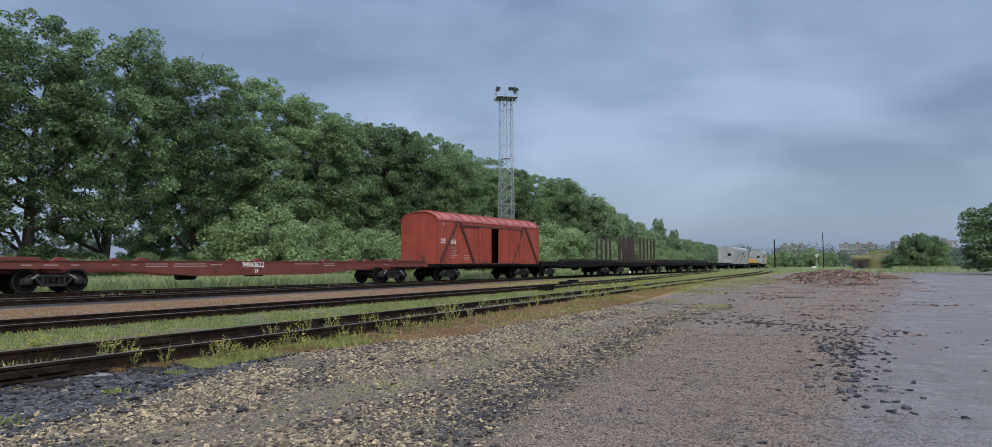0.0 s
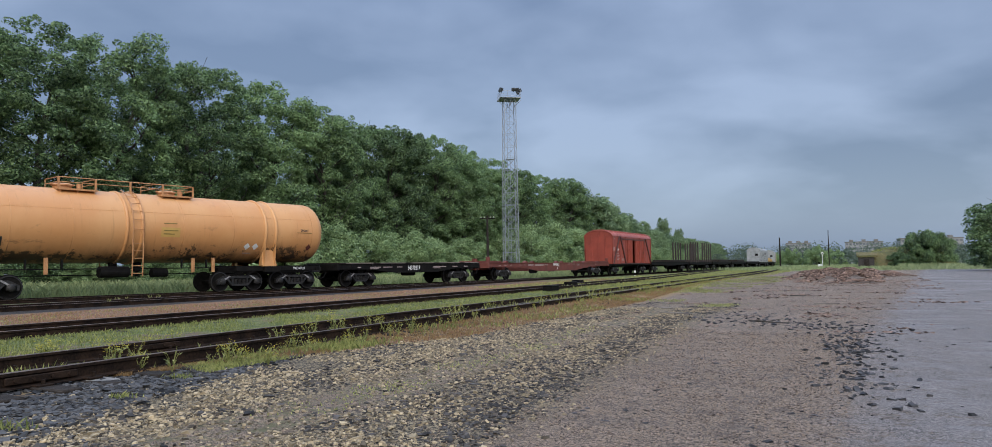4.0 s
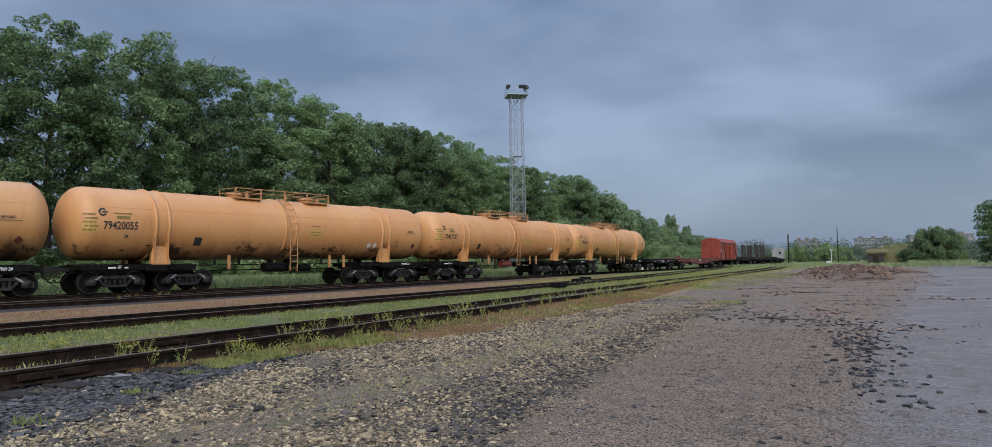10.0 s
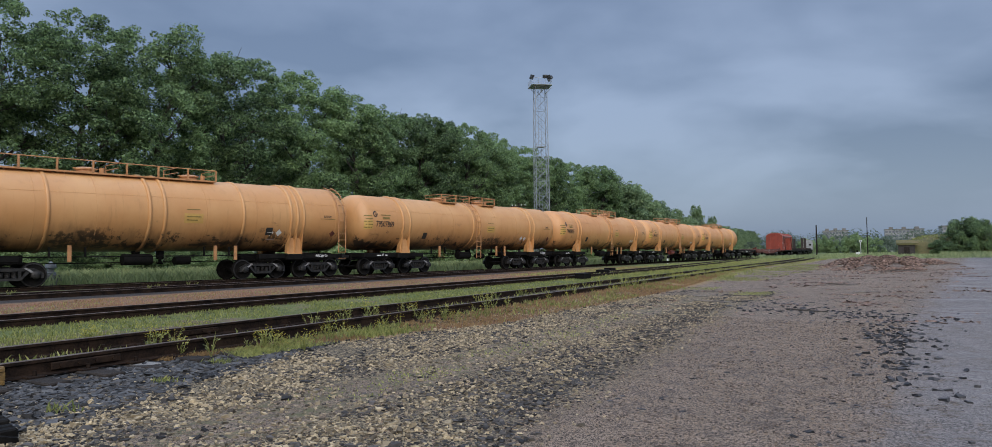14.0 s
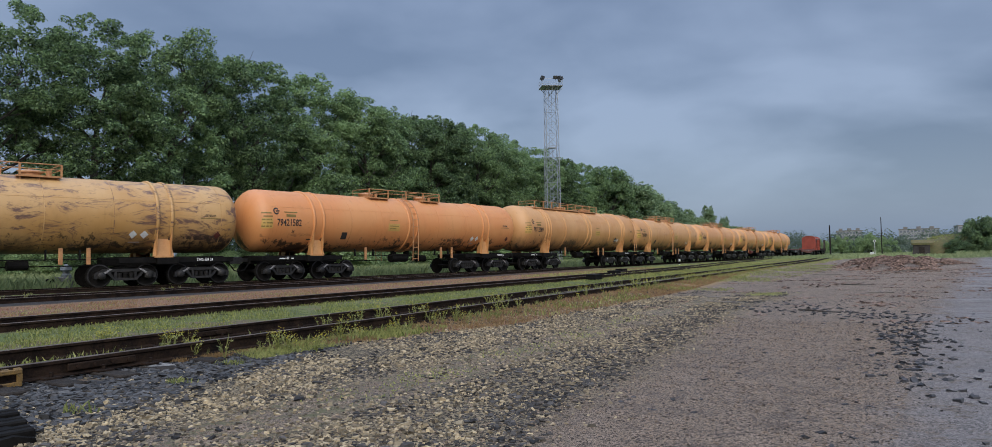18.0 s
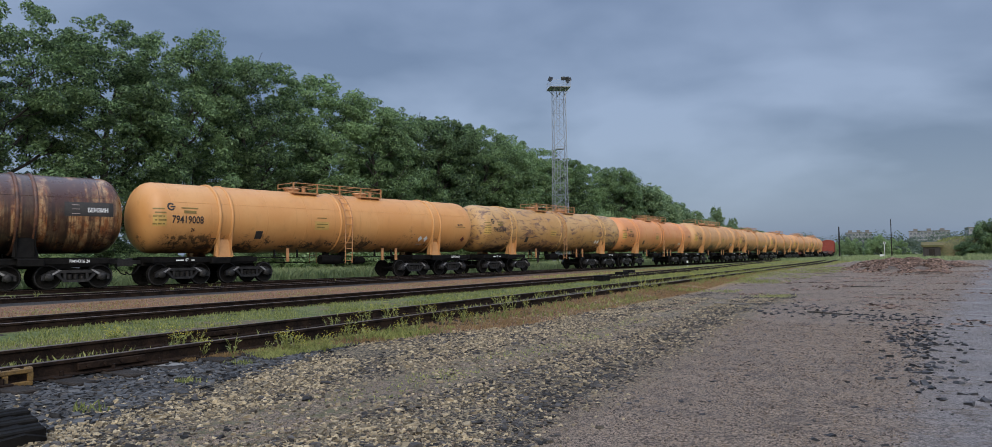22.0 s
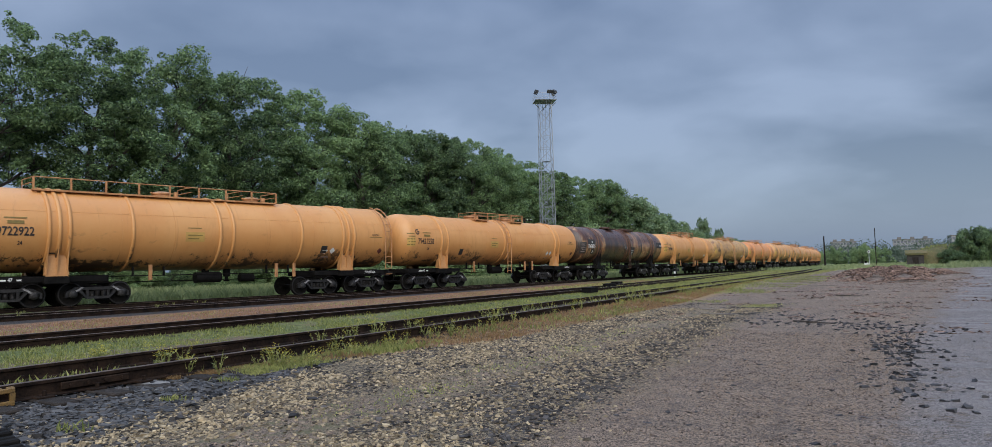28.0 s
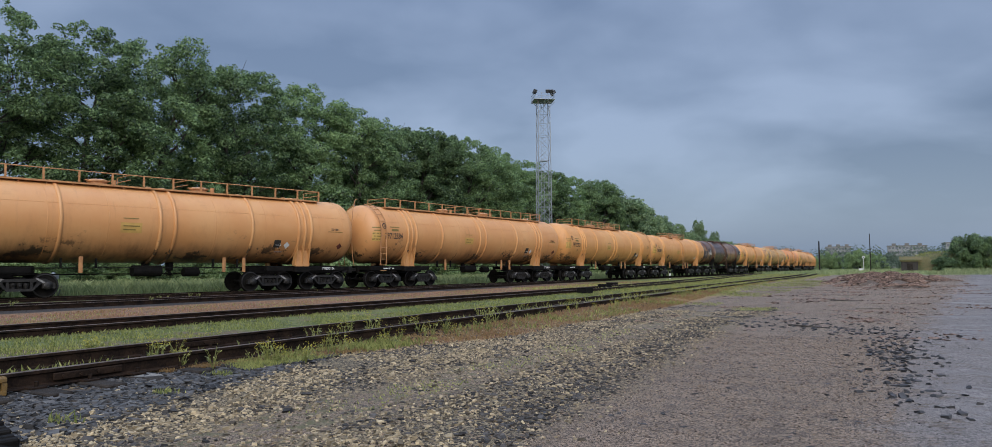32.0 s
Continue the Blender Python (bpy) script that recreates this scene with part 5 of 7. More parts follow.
def make_front_wagons():
    """The wagons ahead of the covered wagon, down to the far end of the train."""
    u = 14.4 + 25.55 + 14.73
    for length, base, kind in ((19.6, 14.2, "half"), (16.0, 11.0, "stakes"), (17.4, 12.0, "load"), (17.4, 12.0, "load"), (20.2, 14.6, "bare")):
        label = {"half": "black flat wagon with a low dark load at its leading end", "stakes": "flat wagon with tall rusty steel stakes", "load": "black flat wagon with a low dark load", "bare": "black flat wagon with an empty deck"}[kind]
        w, h, zt = flat_wagon(length, base, "stake_wagon" if kind == "stakes" else "flat_wagon", label, BLACK, 0.45)
        bm = B()
        box(bm, -1.34, 1.34, -h, h, zt + 0.004, zt + 0.06)
        part("deck", bm, SLEEPER, w)
        if kind == "stakes":
            for y in [-6.4 + 1.5 * k for k in range(4)] + [1.2 + 1.5 * k for k in range(5)]:
                for s in (-1, 1):
                    bm = B()
                    box(bm, s * 1.32 - 0.08, s * 1.32 + 0.08, y - 0.12, y + 0.12, zt - 0.1, 4.25, 0.01)
                    part("stake", bm, RUST_STEEL, w)
                bm = B()
                box(bm, -1.3, 1.3, y - 0.08, y + 0.08, zt + 0.06, zt + 0.30)
                part("bolster_beam", bm, RUST_STEEL, w)
        if kind in ("load", "half"):
            bm = B()
            box(bm, -1.2, 1.2, -h * 0.2 if kind == "load" else 0.0, h * 0.8 if kind == "load" else h - 0.4, zt + 0.06, zt + (0.42 if kind == "load" else 0.3), 0.03)
            part("load_stack", bm, SLEEPER, w)
        WAGONS.append((w, u + length / 2, base))
        u += length
    # grey refrigerator vans
    for length, base, roofed in ((20.2, 14.6, True), (27.0, 20.0, None), (17.0, 12.0, False)):
        if roofed is None:
            w, h, zt = flat_wagon(length, base, "machine_wagon", "black flat wagon carrying a low orange machine", BLACK, 0.45)
            bm = B()
            box(bm, -1.1, 1.1, -7.5, 9.5, zt, 2.05, 0.08)
            box(bm, -0.8, 0.8, -4.0, 6.0, 2.05, 2.35, 0.08)
            part("machine_housing", bm, VAN_YELLOW, w, "low orange machine housing")
            WAGONS.append((w, u + length / 2, base))
            u += length
            continue
        w = empty("refrigerator_van", "pale grey van wagon with rounded roof and dark fittings", "van wagon", "grey vans of the train")
        h, hw = length / 2 - 0.6, 1.5
        out = [(-hw, 1.15), (hw, 1.15)] + [(hw * math.cos(radians(a)), 3.9 + 0.75 * math.sin(radians(a))) for a in range(0, 181, 15)]
        bm = B()
        a = [bm.verts.new((x, -h, z)) for x, z in out]
        b = [bm.verts.new((x, h, z)) for x, z in out]
        bm.faces.new(a)
        bm.faces.new(b[::-1])
        for k in range(len(out)):
            bm.faces.new((a[k], b[k], b[(k + 1) % len(out)], a[(k + 1) % len(out)]))
        bmesh.ops.recalc_face_normals(bm, faces=bm.faces)
        part("body", bm, GREY_VAN, w)
        for k in range(9):
            bm = B()
            y = -h + 0.6 + k * (2 * h - 1.2) / 8
            box(bm, hw, hw + 0.04, y - 0.05, y + 0.05, 1.2, 3.85)
            part("side_post", bm, GREY_VAN, w)
        for y, z in ((-h * 0.35, 2.9), (-h * 0.2, 2.9), (h * 0.1, 3.2), (h * 0.3, 3.2), (h * 0.45, 2.6)):
            bm = B()
            box(bm, hw + 0.01, hw + 0.03, y - 0.35, y + 0.35, z - 0.2, z + 0.25)
            part("vent_grille", bm, BLACK, w)
        bm = B()
        yr = -h
        box(bm, 0.35, 1.0, yr - 0.03, yr - 0.005, 2.7, 3.2)
        part("end_window", bm, BLACK, w)
        bm = B()
        for k in range(9):
            box(bm, hw + 0.012, hw + 0.035, yr + 1.0 + 1.6 * k, yr + 1.5 + 1.6 * k, 1.5 + 0.5 * (k % 4), 1.75 + 0.5 * (k % 4))
        part("side_fittings", bm, BLACK, w)
        bm = B()
        box(bm, -1.35, 1.35, -h, h, 0.80, 1.15, 0.02)
        part("underframe", bm, BLACK, w)
        if not roofed:
            bm = B()
            box(bm, hw + 0.02, hw + 0.05, h - 4.2, h - 0.1, 1.3, 3.6)
            part("side_panel", bm, VAN_YELLOW, w, "yellow side panel")
        for e in (-1, 1):
            coupler(w, e * (length / 2 - 0.02), e)
        add_bogies(w, (-base / 2, base / 2))
        WAGONS.append((w, u + length / 2, base))
        u += length


make_black_flat()
make_red_flat()
make_boxcar()
make_front_wagons()

# ---- trees, bushes, grass ----


def leaf_cards(centres, normals, size, rng, name, mat):
    """Many small leaf sprays, each a bent diamond, at the given points."""
    n = len(centres)
    nv = normals + rng.normal(0, 0.55, (n, 3))
    nv /= np.linalg.norm(nv, axis=1)[:, None]
    t = np.cross(nv, rng.normal(0, 1, (n, 3)))
    t /= np.linalg.norm(t, axis=1)[:, None] + 1e-9
    b = np.cross(nv, t)
    s = size * rng.uniform(0.55, 1.35, (n, 1))
    w = s * rng.uniform(0.35, 0.7, (n, 1))
    quads = np.stack([centres - t * s, centres + b * w + nv * s * 0.25, centres + t * s, centres - b * w + nv * s * 0.25], 1).reshape(-1, 3)
    me = bpy.data.meshes.new(name)
    me.vertices.add(4 * n)
    me.vertices.foreach_set("co", quads.astype(np.float32).ravel())
    me.loops.add(4 * n)
    me.loops.foreach_set("vertex_index", np.arange(4 * n, dtype=np.int32))
    me.polygons.add(n)
    me.polygons.foreach_set("loop_start", np.arange(0, 4 * n, 4, dtype=np.int32))
    me.update()
    me.validate()
    me.materials.append(mat)
    return me


def crown_points(lobes, count, rng, low=-0.55):
    """Points on the shells of round lobes, thinner inside the crown."""
    areas = np.array([r * r for _, r in lobes])
    share_ = (count * areas / areas.sum()).astype(int)
    cs, ns = [], []
    for (c, r), k in zip(lobes, share_):
        d = rng.normal(0, 1, (k * 2, 3))
        d /= np.linalg.norm(d, axis=1)[:, None]
        d = d[d[:, 2] > low][:k]
        rad = r * rng.uniform(0.72, 1.08, (len(d), 1)) * (1 + 0.14 * np.sin(d[:, :1] * 9 + d[:, 2:] * 7))
        cs.append(np.array(c) + d * rad * np.array([1, 1, 0.82]))
        ns.append(d * 0.75 + np.array([0, 0, 0.55]))
    return np.concatenate(cs), np.concatenate(ns)


def limb(bm, p, d, length, r, depth, rng, tips):
    """A branch of short bending pieces, forking as it thins."""
    q = Vector(p)
    d = Vector(d).normalized()
    steps = 4
    for k in range(steps):
        e = q + d * (length / steps)
        r2 = r * (1 - 0.12)
        tube(bm, q, e, r, r2, 7 if r > 0.08 else 5, False)
        q, r = e, r2
        d = (d + Vector(rng.normal(0, 0.12, 3)) + Vector((0, 0, 0.06))).normalized()
        if depth > 0 and k >= 1:
            side = Vector(rng.normal(0, 1, 3))
            side = (side - d * side.dot(d)).normalized()
            limb(bm, q, d * 0.65 + side * 0.75 + Vector((0, 0, 0.15)), length * 0.62, r * 0.55, depth - 1, rng, tips)
    tips.append(q)


def tree_parts(seed, height, crown_r, bare, leaves, leaf_size, mat, lean=0.04, airy=0.0, lumps=230):
    """Meshes of one broad-leaved tree: trunk with limbs, and a crown of sprays round its branch tips."""
    rng = np.random.default_rng(seed)
    bm = B()
    tips = []
    r0 = 0.022 * height
    tube(bm, (0, 0, -0.3), (0.02, 0, 0.5), r0 * 1.45, r0, 9, False)
    p, d = Vector((0.02, 0, 0.5)), Vector((rng.normal(0, lean), rng.normal(0, lean), 1)).normalized()
    z = 0.5
    n = 9
    for k in range(n):
        e = p + d * (height * 0.75 / n)
        tube(bm, p, e, r0 * (1 - k / n * 0.85), r0 * (1 - (k + 1) / n * 0.85), 9, False)
        p = e
        d = (d + Vector(rng.normal(0, 0.07, 3))).normalized()
        if p.z > bare * 0.75:
            for j in range(2):
                a = rng.uniform(0, 6.28)
                out = Vector((math.cos(a), math.sin(a), 0.55 + 0.5 * k / n))
                limb(bm, p, out, crown_r * rng.uniform(0.65, 0.95) * (1.05 - 0.45 * k / n), r0 * 0.38 * (1 - k / n * 0.6), 1, rng, tips)
    tips.append(p)
    trunk = bpy.data.meshes.new("trunk")
    bm.to_mesh(trunk)
    bm.free()
    trunk.materials.append(BARK)
    # sprays of foliage: flattened clumps round the branch tips and over an uneven egg-shaped crown
    lobes = []
    for t in tips:
        if t.z > bare * 0.9 and t.z < height - 1.2 and rng.uniform() > airy * 0.5:
            lobes.append(((t.x, t.y, t.z), rng.uniform(0.12, 0.22) * crown_r))
    for k in range(lumps):
        a, zz = rng.uniform(0, 6.28), rng.uniform(0, 1)
        if rng.uniform() < airy * max(0.0, 1 - zz / 0.6):
            continue
        rr = crown_r * math.sqrt(max(0.02, 1 - ((zz - 0.38) / 0.66) ** 2)) * (0.30 + 0.70 * rng.uniform() ** 0.5)
        rr *= 1 + 0.20 * math.sin(3 * a + seed + 4 * zz)
        r = crown_r * rng.uniform(0.08, 0.20) * (1.1 - 0.35 * zz) * (190 / lumps) ** 0.5
        lobes.append(((rr * math.cos(a), rr * math.sin(a), bare + (height - bare - r) * (0.02 + 0.98 * zz)), r))
    cs, ns = crown_points(lobes, leaves, rng, -0.6)
    keep = (cs[:, 2] < height + 0.1) & (cs[:, 2] > bare * 0.6)
    crown = leaf_cards(cs[keep], ns[keep], leaf_size, rng, "crown", mat)
    return trunk, crown


def bush_parts(seed, height, spread, leaves, leaf_size, mat):
    rng = np.random.default_rng(seed)
    bm = B()
    tips = []
    for k in range(7):
        a = rng.uniform(0, 6.28)
        limb(bm, (rng.normal(0, 0.3), rng.normal(0, 0.3), -0.2), (math.cos(a) * 0.5, math.sin(a) * 0.5, 1), height * 0.6, 0.05, 1, rng, tips)
    stems = bpy.data.meshes.new("stems")
    bm.to_mesh(stems)
    bm.free()
    stems.materials.append(BARK)
    lobes = []
    for k in range(60):
        a, rr = rng.uniform(0, 6.28), spread * math.sqrt(rng.uniform(0, 1)) * 0.85
        top = height * (1 - 0.45 * (rr / spread) ** 2)
        lobes.append(((rr * math.cos(a), rr * math.sin(a), top * rng.uniform(0.12, 0.84)), height * rng.uniform(0.07, 0.17)))
    cs, ns = crown_points(lobes, leaves, rng, -0.7)
    keep = cs[:, 2] > 0.02
    return stems, leaf_cards(cs[keep], ns[keep], leaf_size, rng, "foliage", mat)


def plant(name, meshes, names, label, category, group, m, scale):
    ob = empty(name, label, category, group)
    for me, nm in zip(meshes, names):
        c = new(nm, me)
        c.parent = ob
        if nm == "blossom":
            tagged(c, "", "", "", "stuff")
    ob.matrix_basis = m
    ob.scale = scale
    return ob


def make_woods():
    rng = np.random.default_rng(5)
    kinds = [tree_parts(11 + k, 17.8, 4.7, 2.6 if k % 2 else 3.6, 54000, 0.115, LEAF) for k in range(5)]
    open_kinds = [tree_parts(111 + k, 17.8, 5.2, 2.4, 62000, 0.10, LEAF, 0.05, 0.66, 420) for k in range(2)]
    line = [(9, 18.0), (15.5, 18.4), (21.5, 18.2), (27.2, 18.3), (32.6, 18.8), (40.6, 18.7), (46.4, 18.4), (53.5, 17.3), (58.5, 17.4), (63.8, 17.5), (69.0, 17.4), (73.5, 17.7), (84.0, 18.0), (90.5, 17.2), (97.0, 16.4), (103.0, 16.2), (109.0, 16.5), (115.5, 16.8), (121.5, 16.6)]
    for k, (y, h) in enumerate(line):
        s = h / 17.8
        plant("poplar_tree", open_kinds[k % 2] if y < 45 else kinds[k % 5], ("trunk", "crown"), "tall dark green broad-leaved tree with bare lower limbs" if y < 45 else "tall dark green broad-leaved tree in a shelter belt", "tree", "trees beside the railway",
              pose(-49.5 + rng.uniform(-0.9, 0.9), y, GZ, 0, 0, rng.uniform(0, 360)), (s * rng.uniform(0.95, 1.1), s * rng.uniform(0.95, 1.1), s))
    plant("poplar_tree", kinds[3], ("trunk", "crown"), "lower green broad-leaved tree in a shelter belt", "tree", "trees beside the railway", pose(-48.6, 78.5, GZ, 0, 0, 77), (0.95, 0.95, 0.88))
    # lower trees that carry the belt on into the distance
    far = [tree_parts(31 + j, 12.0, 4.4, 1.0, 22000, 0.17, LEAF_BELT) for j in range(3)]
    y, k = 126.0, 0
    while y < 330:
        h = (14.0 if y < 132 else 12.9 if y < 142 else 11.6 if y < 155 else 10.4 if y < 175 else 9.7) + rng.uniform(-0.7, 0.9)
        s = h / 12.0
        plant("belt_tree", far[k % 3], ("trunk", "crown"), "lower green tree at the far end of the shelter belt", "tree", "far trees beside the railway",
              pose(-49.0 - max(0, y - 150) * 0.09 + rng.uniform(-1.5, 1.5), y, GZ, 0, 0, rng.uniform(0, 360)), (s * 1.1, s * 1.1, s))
        y += rng.uniform(4.6, 6.8)
        k += 1
    for x, yy, h in ((-62.0, 231, 16.5), (-58.5, 236, 13.0), (-70, 268, 12.5), (-64, 275, 11.0)):
        s = h / 12.0
        plant("belt_tree", far[0], ("trunk", "crown"), "slender tree standing above the far shelter belt", "tree", "far trees beside the railway", pose(x, yy, GZ, 0, 0, 40 * yy), (0.5 * s, 0.5 * s, s))
    # second, thinner line behind
    for x, y, s in ((-60, 17, 0.80), (-58.5, 44.5, 0.88)):
        plant("poplar_tree", open_kinds[int(y) % 2], ("trunk", "crown"), "dark green broad-leaved tree behind the shelter belt", "tree", "trees beside the railway", pose(x, y, GZ, 0, 0, 61 * y), (0.85, 0.85, s))
    under = bush_parts(57, 5.6, 4.2, 26000, 0.095, LEAF)
    for x, y, h in ((-47.5, 12.5, 3.6), (-48.0, 18.0, 4.2), (-47.0, 22.5, 3.0), (-48.2, 26.4, 3.4), (-46.8, 30.4, 2.8), (-53.5, 33.0, 2.2), (-52.0, 38.6, 4.2), (-47.8, 38.4, 2.4)):
        plant("bush", under, ("stem", "foliage"), "dark green undergrowth beneath the trees", "bush", "undergrowth beneath the trees", pose(x, y, GZ, 0, 0, 47 * y), (0.75, 0.75, h / 5.6))
    y = 52.0
    while y < 118:
        plant("poplar_tree", kinds[int(y) % 5], ("trunk", "crown"), "tall dark green broad-leaved tree in a shelter belt", "tree", "trees beside the railway",
              pose(-58 + rng.uniform(-2, 2), y, GZ, 0, 0, rng.uniform(0, 360)), (0.9, 0.9, 0.93))
        y += rng.uniform(11, 15)
    bushes = [bush_parts(51 + j, 5.6, 4.2, 26000, 0.095, LEAF_BUSH) for j in range(3)]
    spots = [(-43.5, 42.0, 7.0), (-43.0, 47.6, 6.3), (-43.0, 53, 5.5), (-42.5, 60, 5.8), (-43, 66, 5.0), (-42.5, 72, 5.2), (-43.5, 89, 7.6), (-43.0, 96, 9.0), (-43, 104.5, 8.6), (-42.5, 111, 7.6), (-42, 119, 6.4), (-41, 128, 6.0), (-41, 137, 5.8), (-42, 147, 5.6), (-42, 158, 5.6), (-43, 170, 5.5), (-44, 184, 5.4), (-46, 200, 5.5),
             (-45, 33, 2.6), (-45.5, 28, 2.2), (-46, 22, 2.6), (-45, 16, 2.0), (-43, 76, 3.6), (-40, 83.5, 3.2), (-46, 38, 2.6)]
    for k, (x, y, h) in enumerate(spots):
        s = h / 5.6
        plant("bush", bushes[k % 3], ("stem", "foliage"), "dense bright green willow bush at the wood's edge" if h > 4 else "low green scrub under the trees", "bush", "bushes beside the railway", pose(x, y, GZ, 0, 0, 77 * k), (max(0.6, s), max(0.6, s), s))
    # right-hand side: bush by the earth-covered store, and a willow at the roadside
    dark_bush = bush_parts(61, 5.6, 4.2, 26000, 0.11, LEAF)
    for x, y, h, w in ((7.0, 163, 8.6, 1.05), (9.2, 162, 8.0, 0.9), (3.4, 160.5, 3.6, 0.55), (4.8, 159.5, 2.8, 0.6), (0.4, 166, 3.9, 0.4)):
        plant("bush", dark_bush, ("stem", "foliage"), "rounded dark green bush beside the earth mound", "bush", "bushes by the store", pose(x, y, GZ, 0, 0, 31 * x), (w, w, h / 5.6))
    for x, y, h in ((-27.0, 262, 7.0), (-18.5, 256, 7.6), (-14.0, 270, 6.4), (-36.0, 280, 6.6)):
        plant("bush", bushes[0], ("stem", "foliage"), "round pale green bush across the meadow", "bush", "bushes across the meadow", pose(x, y, GZ, 0, 0, 53 * x), (1.0, 1.0, h / 5.6))
    willow = tree_parts(71, 8.8, 4.2, 0.3, 24000, 0.15, LEAF)
    plant("willow_tree", willow, ("trunk", "crown"), "leafy green willow beside the wet road", "tree", "", pose(13.6, 101, GZ, 0, 0, 20), (1.1, 1.1, 1.0))
    plant("willow_tree", willow, ("trunk", "crown"), "leafy green willow beside the wet road", "tree", "", pose(19.5, 104, GZ, 0, 0, 140), (1.2, 1.2, 1.05))
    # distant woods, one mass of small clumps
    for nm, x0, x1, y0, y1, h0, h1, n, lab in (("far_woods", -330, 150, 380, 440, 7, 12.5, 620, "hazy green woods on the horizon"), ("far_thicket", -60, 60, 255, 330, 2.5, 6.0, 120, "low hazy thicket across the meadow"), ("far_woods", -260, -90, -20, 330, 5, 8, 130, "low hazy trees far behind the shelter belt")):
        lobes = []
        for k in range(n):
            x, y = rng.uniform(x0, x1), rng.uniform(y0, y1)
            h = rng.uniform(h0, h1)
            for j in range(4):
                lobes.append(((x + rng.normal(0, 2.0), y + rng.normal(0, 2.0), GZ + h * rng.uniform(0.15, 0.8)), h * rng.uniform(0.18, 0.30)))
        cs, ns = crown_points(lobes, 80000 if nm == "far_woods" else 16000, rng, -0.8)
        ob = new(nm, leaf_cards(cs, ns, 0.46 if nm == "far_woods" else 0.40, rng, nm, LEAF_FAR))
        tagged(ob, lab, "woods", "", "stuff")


make_woods()


def blades(name, spots, heights, width, mat, label, category, rng, bend=0.35):
    """Grass: one bent blade at each spot, all in one object."""
    n = len(spots)
    a = rng.uniform(0, 6.28, n)
    t = np.stack([np.cos(a), np.sin(a), np.zeros(n)], 1)
    lean = rng.normal(0, bend, (n, 3)) * heights[:, None]
    lean[:, 2] = 0
    w = (width * rng.uniform(0.6, 1.4, n))[:, None]
    up = np.stack([np.zeros(n), np.zeros(n), heights], 1)
    p = spots
    quads = np.stack([p - t * w, p + t * w, p + t * w * 0.7 + up * 0.6 + lean * 0.35, p + up + lean], 1).reshape(-1, 3)
    me = bpy.data.meshes.new(name)
    me.vertices.add(4 * n)
    me.vertices.foreach_set("co", quads.astype(np.float32).ravel())
    me.loops.add(4 * n)
    me.loops.foreach_set("vertex_index", np.arange(4 * n, dtype=np.int32))
    me.polygons.add(n)
    me.polygons.foreach_set("loop_start", np.arange(0, 4 * n, 4, dtype=np.int32))
    me.update()
    me.materials.append(mat)
    return tagged(new(name, me), label, category, "", "stuff")


def patchy(x, y, scale, seed):
    return noise.noise(Vector((x * scale, y * scale, seed)))


def strew(n, fx, y0, y1, rng, scale, seed, cut, power=1.6):
    """Spots in a strip that thin out with distance and gather in patches; fx(y, r) gives x."""
    out = []
    while len(out) < n:
        y = y0 + (y1 - y0) * rng.uniform() ** power
        x = fx(y, rng.uniform())
        if patchy(x, y, scale, seed) + rng.normal(0, 0.15) > cut:
            out.append((x, y, ground_z(x, y)))
    return np.array(out)


